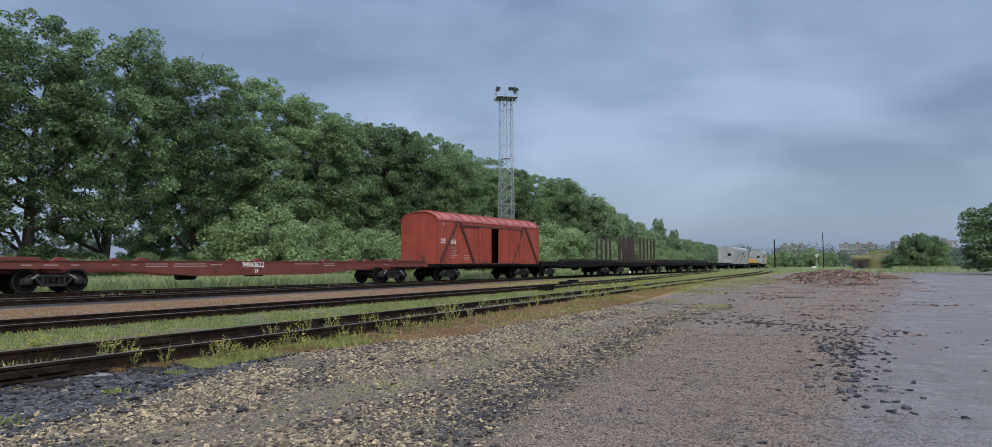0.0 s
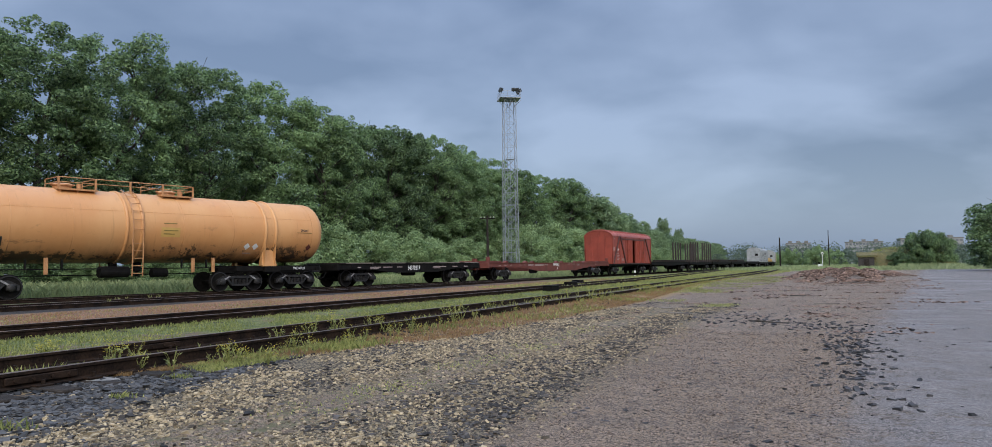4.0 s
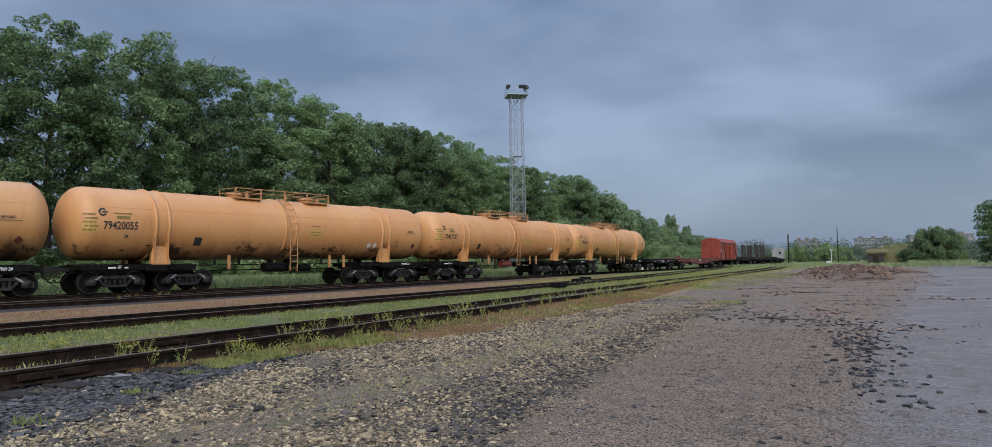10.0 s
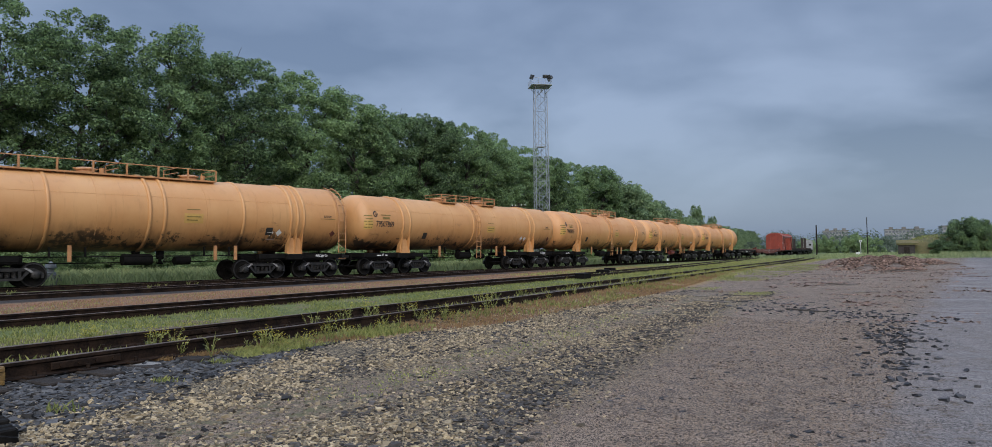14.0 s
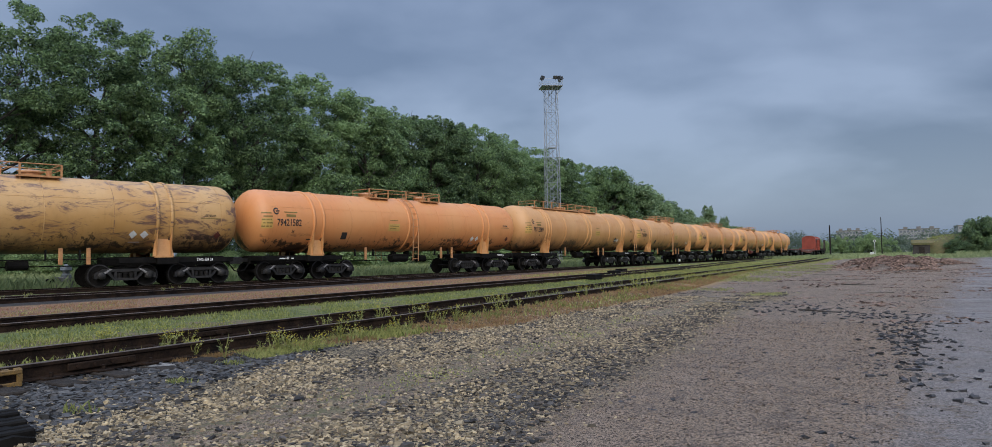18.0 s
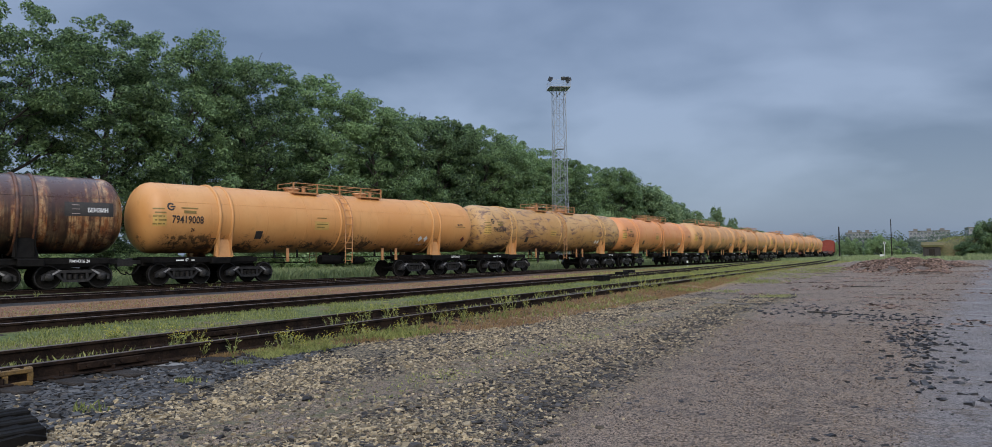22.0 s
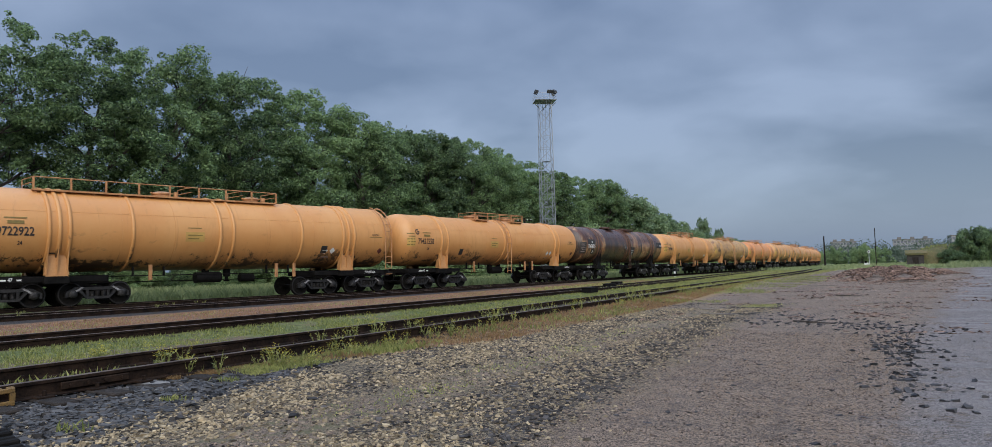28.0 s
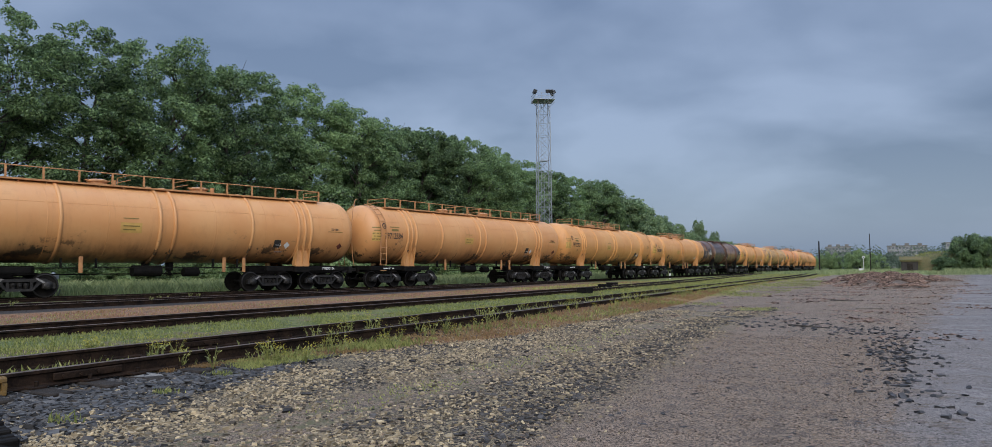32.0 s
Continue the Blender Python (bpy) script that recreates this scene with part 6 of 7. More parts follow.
def make_grass():
    rng = np.random.default_rng(9)
    # between the two nearer tracks
    s = strew(64000, lambda y, r: -10.0 - 0.043 * y - r * 3.6, 0.5, 75, rng, 0.7, 2.0, -0.22)
    blades("grass_strip", s, rng.uniform(0.015, 0.075, len(s)), 0.0085, GRASS, "short green grass between the siding tracks", "grass", rng)
    # weeds in and beside the near track
    def band(y, r):
        out = 0.25 + 1.7 * min(1, max(0, (y - 5.5) / 6)) * min(1, max(0.12, (46 - y) / 22))
        return -8.15 - 0.043 * y + r * out
    s = strew(46000, band, 5.5, 60, rng, 0.5, 5.0, -0.35, 1.25)
    blades("weed_strip", s, rng.uniform(0.015, 0.07, len(s)), 0.009, DRY, "orange dry weeds along the near track", "weeds", rng)
    s = strew(9000, band, 7.0, 40, rng, 0.7, 6.5, 0.02, 1.25)
    blades("sorrel_strip", s, rng.uniform(0.015, 0.06, len(s)), 0.008, SORREL, "pinkish sorrel along the near track", "weeds", rng)
    s = strew(2600, band, 6.0, 60, rng, 0.6, 8.0, 0.22)
    blades("weed_strip", s, rng.uniform(0.04, 0.14, len(s)), 0.012, GRASS, "green weeds along the near track", "weeds", rng)
    s = strew(9000, lambda y, r: -8.0 - 0.02 * y + r * 0.75, 6.2, 10.4, rng, 1.1, 9.0, -0.05, 1.0)
    blades("weed_clump", s, rng.uniform(0.015, 0.085, len(s)), 0.0045, GRASS, "lush green weeds at the foot of the near rail", "weeds", rng)
    s = strew(9000, lambda y, r: -9.6 + r * 3.6, 24, 70, rng, 0.35, 10.0, 0.02, 1.0)
    blades("grass_patch", s, rng.uniform(0.015, 0.08, len(s)), 0.012, GRASS, "patchy green grass beside the muddy yard", "grass", rng)
    s = np.array([(-4.45 + rng.normal(0, 0.32), 22.4 + rng.normal(0, 0.55), GZ) for k in range(600)])
    blades("grass_patch", s, rng.uniform(0.01, 0.045, len(s)), 0.009, GRASS, "small green tuft on the muddy yard", "grass", rng)
    s = strew(900, lambda y, r: -4.75 - 0.055 * y + r * 0.7, 4.5, 14, rng, 1.2, 13.0, 0.1, 1.0)
    blades("lane_grass", s, rng.uniform(0.008, 0.03, len(s)), 0.008, GRASS, "thin short grass in the worn lane", "grass", rng)
    for cx, cy, n in ((-6.75, 4.6, 70), (-6.35, 3.35, 45), (-7.35, 5.75, 90)):
        s = np.array([(cx + rng.normal(0, 0.10), cy + rng.normal(0, 0.06), GZ + 0.01) for k in range(n)])
        blades("weed_clump", s, rng.uniform(0.02, 0.07, n), 0.006, GRASS, "small bright green weed in slate ballast", "weeds", rng)
    s = strew(1600, lambda y, r: -8.2 - 0.043 * y - r * 1.2, 4.0, 50, rng, 0.9, 11.0, 0.15)
    blades("weed_strip", s, rng.uniform(0.04, 0.15, len(s)), 0.013, GRASS, "green weeds between the near rails", "weeds", rng)
    s = strew(30000, lambda y, r: -15.5 - 0.013 * y - r * 5.9, 3, 60, rng, 0.5, 15.0, -0.25)
    blades("sorrel_strip", s, rng.uniform(0.01, 0.05, len(s)), 0.012, SORREL, "low pinkish sorrel between the tracks", "weeds", rng)
    s = strew(9000, lambda y, r: -15.6 - 0.013 * y - r * 5.6, 3, 60, rng, 0.5, 18.0, 0.02)
    blades("weed_strip", s, rng.uniform(0.01, 0.05, len(s)), 0.010, GRASS, "low green growth on rusty ballast", "weeds", rng)
    s = strew(7000, lambda y, r: -15.6 - 0.013 * y - r * 5.6, 3, 60, rng, 0.5, 14.0, 0.0)
    blades("weed_strip", s, rng.uniform(0.02, 0.08, len(s)), 0.010, DRY, "sparse dry weeds on rusty ballast", "weeds", rng)
    # broad green band farther on and the meadow beyond
    s = strew(26000, lambda y, r: -6.5 - 0.043 * y - r * 12.0, 35, 170, rng, 0.2, 17.0, -0.25, 1.2)
    blades("grass_strip", s, rng.uniform(0.03, 0.15, len(s)), 0.022, GRASS, "green grass where the tracks draw together", "grass", rng)
    s = strew(22000, lambda y, r: -24 + r * 42, 118, 300, rng, 0.1, 19.0, -0.3, 1.5)
    blades("meadow_grass", s, rng.uniform(0.15, 0.6, len(s)), 0.035, GRASS_TALL, "tall pale meadow grass", "grass", rng)
    # verge behind the train
    def verge(y, r):
        return track_at(y)[0] - 1.9 - r * 14.0
    s = strew(66000, verge, -5, 150, rng, 0.25, 23.0, -0.55, 1.3)
    blades("verge_grass", s, rng.uniform(0.20, 0.75, len(s)), 0.018, GRASS_TALL, "tall rank grass on the verge under the trees", "grass", rng)
    s = strew(1800, lambda y, r: 3.0 + r * 10.0, 148, 168, rng, 0.2, 29.0, -0.5, 1.0)
    blades("meadow_grass", s, rng.uniform(0.3, 1.0, len(s)), 0.04, GRASS_TALL, "tall pale meadow grass", "grass", rng)


make_grass()


def make_weed_plants():
    """Branching weeds with yellow flower heads, and two or three kinds of height."""
    rng = np.random.default_rng(21)
    kinds = []
    for k in range(4):
        bm = B()
        h = (0.26, 0.36, 0.22, 0.30)[k]
        heads = []
        for j in range(5):
            a = rng.uniform(0, 6.28)
            tip = Vector((math.cos(a) * h * 0.35, math.sin(a) * h * 0.35, h * rng.uniform(0.7, 1.05)))
            tube(bm, (0, 0, 0), tip * 0.55 + Vector((0, 0, 0.04)), 0.005, 0.004, 4, False)
            tube(bm, tip * 0.55 + Vector((0, 0, 0.04)), tip, 0.004, 0.002, 4, False)
            heads.append(tip)
            for i in range(5):
                q = tip * rng.uniform(0.2, 0.9)
                b = rng.uniform(0, 6.28)
                d = Vector((math.cos(b), math.sin(b), 0.5)) * h * 0.16
                o = Vector((-d.y, d.x, 0)) * 0.28
                bm.faces.new([bm.verts.new(v) for v in (q, q + d * 0.5 + o, q + d, q + d * 0.5 - o)])
        stem = bpy.data.meshes.new("stem")
        bm.to_mesh(stem)
        bm.free()
        stem.materials.append(GRASS)
        bm = B()
        for t in heads:
            for i in range(6):
                c = t + Vector(rng.normal(0, 0.025, 3))
                r = 0.009
                vs = [bm.verts.new(c + Vector(v) * r) for v in ((1, 0, 0), (0, 1, 0), (-1, 0, 0), (0, -1, 0), (0, 0, 0.8))]
                for i2 in range(4):
                    bm.faces.new((vs[i2], vs[(i2 + 1) % 4], vs[4]))
        fl = bpy.data.meshes.new("blossom")
        bm.to_mesh(fl)
        bm.free()
        fl.materials.append(FLOWER)
        kinds.append((stem, fl))
    n = 0
    while n < 210:
        y = 5.8 + 40 * rng.uniform() ** 1.6
        x = rng.choice([-7.4, -8.7, -9.9, -7.9]) - 0.043 * y + rng.normal(0, 0.28)
        if n % 6 == 0:
            x = -26 + rng.uniform(-2, 2) if y > 8 else -21.5
        if patchy(x, y, 0.5, 31.0) < -0.12:
            continue
        s = rng.uniform(0.6, 1.25)
        st, fl = kinds[n % 4]
        plant("weed_plant", (st, fl) if n % 3 else (st,), ("stem", "blossom"), "green weed with small yellow flowers beside the rails" if n % 3 else "leafy green weed beside the rails", "weed", "weeds along the tracks", pose(x, y, ground_z(x, y), 0, 0, rng.uniform(0, 360)), (s, s, s))
        n += 1


make_weed_plants()

# ---- stones ----


def stones(name, spots, sizes, flat, mat, label, category, rng):
    """Angular stones: broken blocks, each squeezed, skewed and turned by chance, in one object."""
    base = np.array([(-1, -1, -1), (1, -1, -1), (1, 1, -1), (-1, 1, -1), (-0.8, -0.85, 0.75), (0.85, -0.75, 0.9), (0.75, 0.85, 0.7), (-0.85, 0.7, 0.85)]) * 0.72
    tris = [(0, 2, 1), (0, 3, 2), (4, 5, 6), (4, 6, 7), (0, 1, 5), (0, 5, 4), (1, 2, 6), (1, 6, 5), (2, 3, 7), (2, 7, 6), (3, 0, 4), (3, 4, 7)]
    n, k = len(spots), len(base)
    v = base[None] * rng.uniform(0.45, 1.3, (n, k, 3)) * np.stack([rng.uniform(0.7, 1.25, n), rng.uniform(0.6, 1.0, n), flat * rng.uniform(0.6, 1.2, n)], 1)[:, None, :]
    a, b = rng.uniform(0, 6.28, n), rng.normal(0, 0.25, n)
    ca, sa, cb, sb = np.cos(a), np.sin(a), np.cos(b), np.sin(b)
    x, y, z = v[..., 0], v[..., 1], v[..., 2]
    x, z = x * cb[:, None] - z * sb[:, None], x * sb[:, None] + z * cb[:, None]
    x, y = x * ca[:, None] - y * sa[:, None], x * sa[:, None] + y * ca[:, None]
    v = np.stack([x, y, z], -1) * sizes[:, None, None]
    v += spots[:, None, :]
    v[..., 2] += (sizes * flat * 0.25)[:, None]
    f = (np.array(tris)[None] + (np.arange(n) * k)[:, None, None]).reshape(-1)
    me = bpy.data.meshes.new(name)
    me.vertices.add(n * k)
    me.vertices.foreach_set("co", v.reshape(-1).astype(np.float32))
    me.loops.add(len(f))
    me.loops.foreach_set("vertex_index", f.astype(np.int32))
    me.polygons.add(len(f) // 3)
    me.polygons.foreach_set("loop_start", np.arange(0, len(f), 3, dtype=np.int32))
    me.polygons.foreach_set("use_smooth", np.zeros(len(f) // 3, dtype=bool))
    me.update()
    me.materials.append(mat)
    return tagged(new(name, me), label, category, "", "stuff")


def make_stones():
    rng = np.random.default_rng(3)
    def clear_lane(s, keep):
        d = np.abs(s[:, 0] + 4.35 + 0.055 * s[:, 1])
        return s[(d > 0.45) | (rng.uniform(size=len(s)) < keep)]
    s = clear_lane(strew(44000, lambda y, r: -2.0 - 0.10 * min(y, 16) - r * (5.4 - 0.03 * y), 2.2, 21, rng, 0.9, 41.0, -0.22, 1.6), 0.22)
    into = -2.0 - 0.10 * np.minimum(s[:, 1], 16) - s[:, 0]
    s = s[rng.uniform(size=len(s)) < np.clip(0.12 + into / 1.3, 0.12, 1)]
    s = s[(s[:, 0] + 0.36 * np.maximum(0, s[:, 1] - 3.2) > -6.1) | (rng.uniform(size=len(s)) < 0.16)]
    s[:, 0] += rng.normal(0, 0.22, len(s))
    stones("rubble", s, rng.uniform(0.008, 0.029, len(s)) * (1 + 0.7 * (rng.uniform(size=len(s)) > 0.94)), 0.62, STONE_PALE, "pale yellowish limestone rubble", "rubble", rng)
    s = clear_lane(strew(9000, lambda y, r: -1.9 - 0.12 * min(y, 16) - r * 5.2, 2.2, 24, rng, 1.1, 47.0, 0.08, 1.5), 0.2)
    stones("ballast", s, rng.uniform(0.011, 0.042, len(s)) * (1 + 0.7 * (rng.uniform(size=len(s)) > 0.95)), 0.42, STONE_DARK, "dark wet ballast stones strewn over rubble", "ballast", rng)
    # darker rim of the rubble towards the grit
    n = 1600
    y = 4.5 + 12.5 * rng.uniform(size=n) ** 1.2
    x = -2.15 - 0.115 * y - np.abs(rng.normal(0, 0.42, n)) + rng.normal(0, 0.09, n)
    stones("ballast", np.stack([x, y, np.array([ground_z(a, b) for a, b in zip(x, y)])], 1), rng.uniform(0.010, 0.045, n), 0.42, STONE_DARK, "dark wet ballast stones at the rubble's edge", "ballast", rng)
    def slate_strip(y, r):
        edge = -5.95 - 0.36 * max(0.0, y - 3.2)
        return edge - r * max(0.15, edge + 8.15 + 0.043 * y) + rng.normal(0, 0.12)
    s = strew(6500, slate_strip, 1.8, 8.2, rng, 0.8, 53.0, -0.35, 1.1)
    stones("slate_ballast", s, rng.uniform(0.014, 0.074, len(s)), 0.36, STONE_SLATE, "blue-grey flat ballast stones by the siding", "ballast", rng)
    s = strew(3000, lambda y, r: -8.0 - 0.043 * y - r * 1.7, 0.5, 30, rng, 0.8, 59.0, -0.3, 1.6)
    stones("track_ballast", s, rng.uniform(0.02, 0.05, len(s)), 0.6, STONE_DARK, "black oily ballast between the near rails", "ballast", rng)
    # dark heap at the edge of the asphalt
    n = 270
    y = np.concatenate([rng.normal(11.3, 1.15, n - 130), rng.uniform(7.0, 15.5, 130)])
    x = -0.36 + rng.normal(0, 0.17, n) * np.where(np.arange(n) < n - 130, 1, 1.9) - 0.05 * (y - 11)
    stones("ballast_heap", np.stack([x, y, np.array([ground_z(a, b) for a, b in zip(x, y)])], 1), rng.uniform(0.016, 0.068, n), 0.5, STONE_HEAP, "scattered heap of dark ballast on the asphalt edge", "ballast", rng)
    n = 300
    u = rng.uniform(0, 1, n)
    x, y = -4.6 + 4.6 * u + rng.normal(0, 0.3, n), 18.6 - 3.6 * u + rng.normal(0, 1.1, n)
    stones("ballast_trail", np.stack([x, y, np.array([ground_z(a, b) for a, b in zip(x, y)])], 1), rng.uniform(0.016, 0.072, n), 0.42, STONE_HEAP, "trail of dark stones and mud across the yard", "ballast", rng)
    n = 40000
    y = 2.2 + 12.0 * rng.uniform(size=n) ** 1.4
    x = -5.6 - 0.08 * y + (5.3 + 0.08 * y) * rng.uniform(size=n) ** 0.75
    stones("gravel", np.stack([x, y, np.array([ground_z(a, b) - 0.001 for a, b in zip(x, y)])], 1), rng.uniform(0.003, 0.0115, n) * (1 + 0.06 * y), 0.55, GRAVEL, "fine mixed brown gravel pressed into the yard", "gravel", rng)
    s = strew(2400, lambda y, r: -3.2 + r * 3.4, 3.5, 26, rng, 0.8, 63.0, 0.18, 1.2)
    stones("grit", s, rng.uniform(0.004, 0.016, len(s)), 0.5, STONE_DARK, "small dark stones scattered over the grit", "grit", rng)
    s = strew(240, lambda y, r: -3.0 + r * 2.8, 3.5, 22, rng, 0.9, 67.0, 0.12, 1.2)
    stones("loose_stones", s, rng.uniform(0.012, 0.048, len(s)), 0.3, STONE_HEAP, "flat dark stones lying on brown grit", "stones", rng)
    n = 26
    x, y = 0.1 + 2.0 * rng.uniform(size=n) ** 1.4, 5.0 + 12 * rng.uniform(size=n)
    stones("loose_stones", np.stack([x, y, np.array([ground_z(a, b) for a, b in zip(x, y)])], 1), rng.uniform(0.012, 0.046, n), 0.6, STONE_HEAP, "loose dark stones on wet asphalt", "stones", rng)
    # bark, brick and timber waste spread in a low heap
    n = 22000
    a, r = rng.uniform(0, 6.28, n), np.sqrt(rng.uniform(0, 1, n))
    x, y = -2.2 + 5.4 * r * np.cos(a), 74 + 30 * r * np.sin(a)
    x += -0.055 * (y - 60)
    keep = np.array([patchy(p_, q_ * 0.35, 0.55, 71.0) + 0.45 - r_ * 0.75 > 0 for p_, q_, r_ in zip(x, y, r)])
    x, y, r, n = x[keep], y[keep], r[keep], int(keep.sum())
    hgt = 0.7 * np.maximum(0, 1 - r ** 2) * (0.6 + 0.5 * np.sin(x * 1.7) * np.cos(y * 0.6))
    stones("debris_heap", np.stack([x, y, GZ + np.maximum(0, hgt)], 1), rng.uniform(0.03, 0.15, n), 0.35, DEBRIS_MAT, "low heap of reddish bark and brick waste", "debris", rng)
    n = 15000
    x, y = rng.uniform(-7.5, 2.8, n), 14.5 + 42 * rng.uniform(size=n) ** 1.2
    keep = np.array([patchy(a, b * 2.5, 0.45, 61.0) > 0.20 for a, b in zip(x, y)])
    x, y = x[keep], y[keep]
    n = len(x)
    stones("wood_waste", np.stack([x, y, np.full(n, GZ)], 1), rng.uniform(0.012, 0.07, n) * (1 + 0.012 * y), 0.25, DEBRIS_MAT, "strewn bark and wood chips in the yard", "debris", rng)


make_stones()


def make_sticks():
    """Branches and broken planks lying in the yard."""
    rng = np.random.default_rng(77)
    spots = [(-4.6, 18.2, 1.6, 80), (-3.9, 17.9, 1.2, 95), (-2.2, 16.6, 1.5, 62), (-1.8, 16.1, 0.9, 70), (-5.4, 20.5, 1.1, 85), (-3.0, 20.8, 1.4, 100), (-6.0, 23.0, 1.3, 88), (-4.0, 25.5, 1.8, 75), (-1.5, 24.0, 1.2, 100), (0.4, 27.5, 1.5, 86), (-2.6, 29.5, 1.7, 95), (-5.6, 31.0, 1.6, 70), (-3.4, 35.0, 2.0, 82), (-0.4, 36.5, 1.6, 98), (-5.0, 41.0, 2.2, 90), (0.6, 44.0, 2.4, 84), (-2.2, 47.0, 2.0, 95), (1.4, 50.0, 2.6, 88), (-6.3, 47.0, 1.8, 100), (1.0, 40.0, 1.6, 75)]
    for x, y, l, a in spots[::2]:
        l *= 0.6
        plank = rng.uniform() > 0.6
        bm = B()
        if plank:
            box(bm, -l / 2, l / 2, -0.06, 0.06, 0, 0.03, 0.006)
        else:
            p = Vector((-l / 2, 0, 0.025))
            for k in range(5):
                q = p + Vector((l / 5, rng.normal(0, 0.03), rng.normal(0, 0.006)))
                tube(bm, p, q, 0.026 - 0.003 * k, 0.023 - 0.003 * k, 6)
                p = q
            tube(bm, Vector((0, 0, 0.03)), Vector((0.25, 0.16, 0.09)), 0.012, 0.006, 5)
        ob = mesh_object("broken_plank" if plank else "fallen_branch", bm, TIMBER if plank else BARK)
        tagged(ob, "weathered broken plank lying on muddy ground" if plank else "dark wet branch lying on muddy ground", "plank" if plank else "branch", "wood lying in the yard")
        ob.matrix_basis = pose(x, y, ground_z(x, y), 0, 0, a - 90 + rng.normal(0, 12))


make_sticks()

# ---- floodlight mast ----


def make_mast():
    mx, my = -40.1, 78.4
    top = 22.0
    w = empty("floodlight_mast", "galvanised lattice floodlight mast with a railed lamp platform", "light mast")

    def half(z):
        return 0.86 - 0.14 * z / top
    for sx in (-1, 1):
        for sy in (-1, 1):
            bm = B()
            tube(bm, (sx * half(0), sy * half(0), -0.2), (sx * half(top), sy * half(top), top), 0.048, 0.036, 6)
            part("mast_leg", bm, GALV, w)
    n = 15
    for k in range(n):
        z0, z1 = top * k / n, top * (k + 1) / n
        a, b = half(z0), half(z1)
        for (p, q) in (((-1, -1), (1, -1)), ((1, -1), (1, 1)), ((1, 1), (-1, 1)), ((-1, 1), (-1, -1))):
            for c0, c1 in (((p[0] * a, p[1] * a, z0), (q[0] * b, q[1] * b, z1)), ((q[0] * a, q[1] * a, z0), (p[0] * b, p[1] * b, z1)), ((p[0] * b, p[1] * b, z1), (q[0] * b, q[1] * b, z1))):
                bm = B()
                tube(bm, c0, c1, 0.019, n=4)
                part("brace", bm, GALV, w)
    bm = B()
    for s in (-0.18, 0.18):
        tube(bm, (s, 0.6, 0.4), (s, 0.52, top), 0.02, n=5)
    for k in range(60):
        tube(bm, (-0.18, 0.59, 0.6 + k * 0.33), (0.18, 0.59, 0.6 + k * 0.33), 0.012, n=4)
    part("ladder", bm, GALV, w)
    bm = B()
    box(bm, -0.45, 0.45, -0.45, 0.45, 14.45, 14.52)
    part("rest_platform", bm, GALV, w)
    bm = B()
    box(bm, -1.3, 1.3, -1.3, 1.3, top, top + 0.05)
    for k in range(4):
        a = radians(90 * k)
        tube(bm, (0.6 * math.cos(a), 0.6 * math.sin(a), top - 0.9), (1.5 * math.cos(a), 1.5 * math.sin(a), top), 0.04, n=5)
    part("lamp_platform", bm, GALV, w)
    for k in range(12):
        a, s = divmod(k, 3)
        x, y = (-1.25 + s * 0.833, -1.25)
        for _ in range(a):
            x, y = -y, x
        bm = B()
        tube(bm, (x, y, top), (x, y, top + 0.85), 0.018, n=5)
        part("railing_post", bm, GALV, w)
    bm = B()
    for z in (0.45, 0.85):
        c = [(-1.25, -1.25), (1.25, -1.25), (1.25, 1.25), (-1.25, 1.25)]
        for p, q in zip(c, c[1:] + c[:1]):
            tube(bm, (*p, top + z), (*q, top + z), 0.016, n=5)
    part("handrail", bm, GALV, w)
    for x, y, a in ((-1.25, -0.55, 230), (-1.25, -1.15, 220), (0.35, -1.25, 165), (0.85, -1.25, 150), (1.25, -0.9, 120), (1.25, 0.1, 90)):
        bm = B()
        box(bm, -0.24, 0.24, -0.14, 0.14, 0, 0.42, 0.03, pose(x, y, top + 0.80, -25, 0, a))
        box(bm, -0.20, 0.20, 0.14, 0.16, 0.04, 0.38, 0, pose(x, y, top + 0.80, -25, 0, a))
        part("floodlight", bm, FLOOD, w)
        bm = B()
        tube(bm, (x, y, top + 0.7), (x, y, top + 0.9), 0.03, n=5)
        part("lamp_bracket", bm, GALV, w)
    w.matrix_basis = pose(mx, my, GZ, 0, 0, 38)


make_mast()

# ---- lineside things ----


def pole(name, x, y, h, r, label, arms=0, mat=None):
    w = empty(name, label, "pole", "poles of the yard")
    bm = B()
    tube(bm, (0, 0, -0.3), (0, 0, h), r, r * 0.65, 8)
    part("shaft", bm, mat or SLEEPER, w)
    for k in range(arms):
        bm = B()
        box(bm, -0.8, 0.8, -0.05, 0.05, h - 0.35 - 0.45 * k, h - 0.25 - 0.45 * k)
        part("cross_arm", bm, mat or SLEEPER, w)
        for xx in (-0.7, -0.3, 0.3, 0.7):
            bm = B()
            tube(bm, (xx, 0, h - 0.25 - 0.45 * k), (xx, 0, h - 0.10 - 0.45 * k), 0.045, 0.03, 6)
            part("insulator", bm, WHITE_LETTER, w)
    w.matrix_basis = pose(x, y, GZ, 0, 0, 15)
    return w


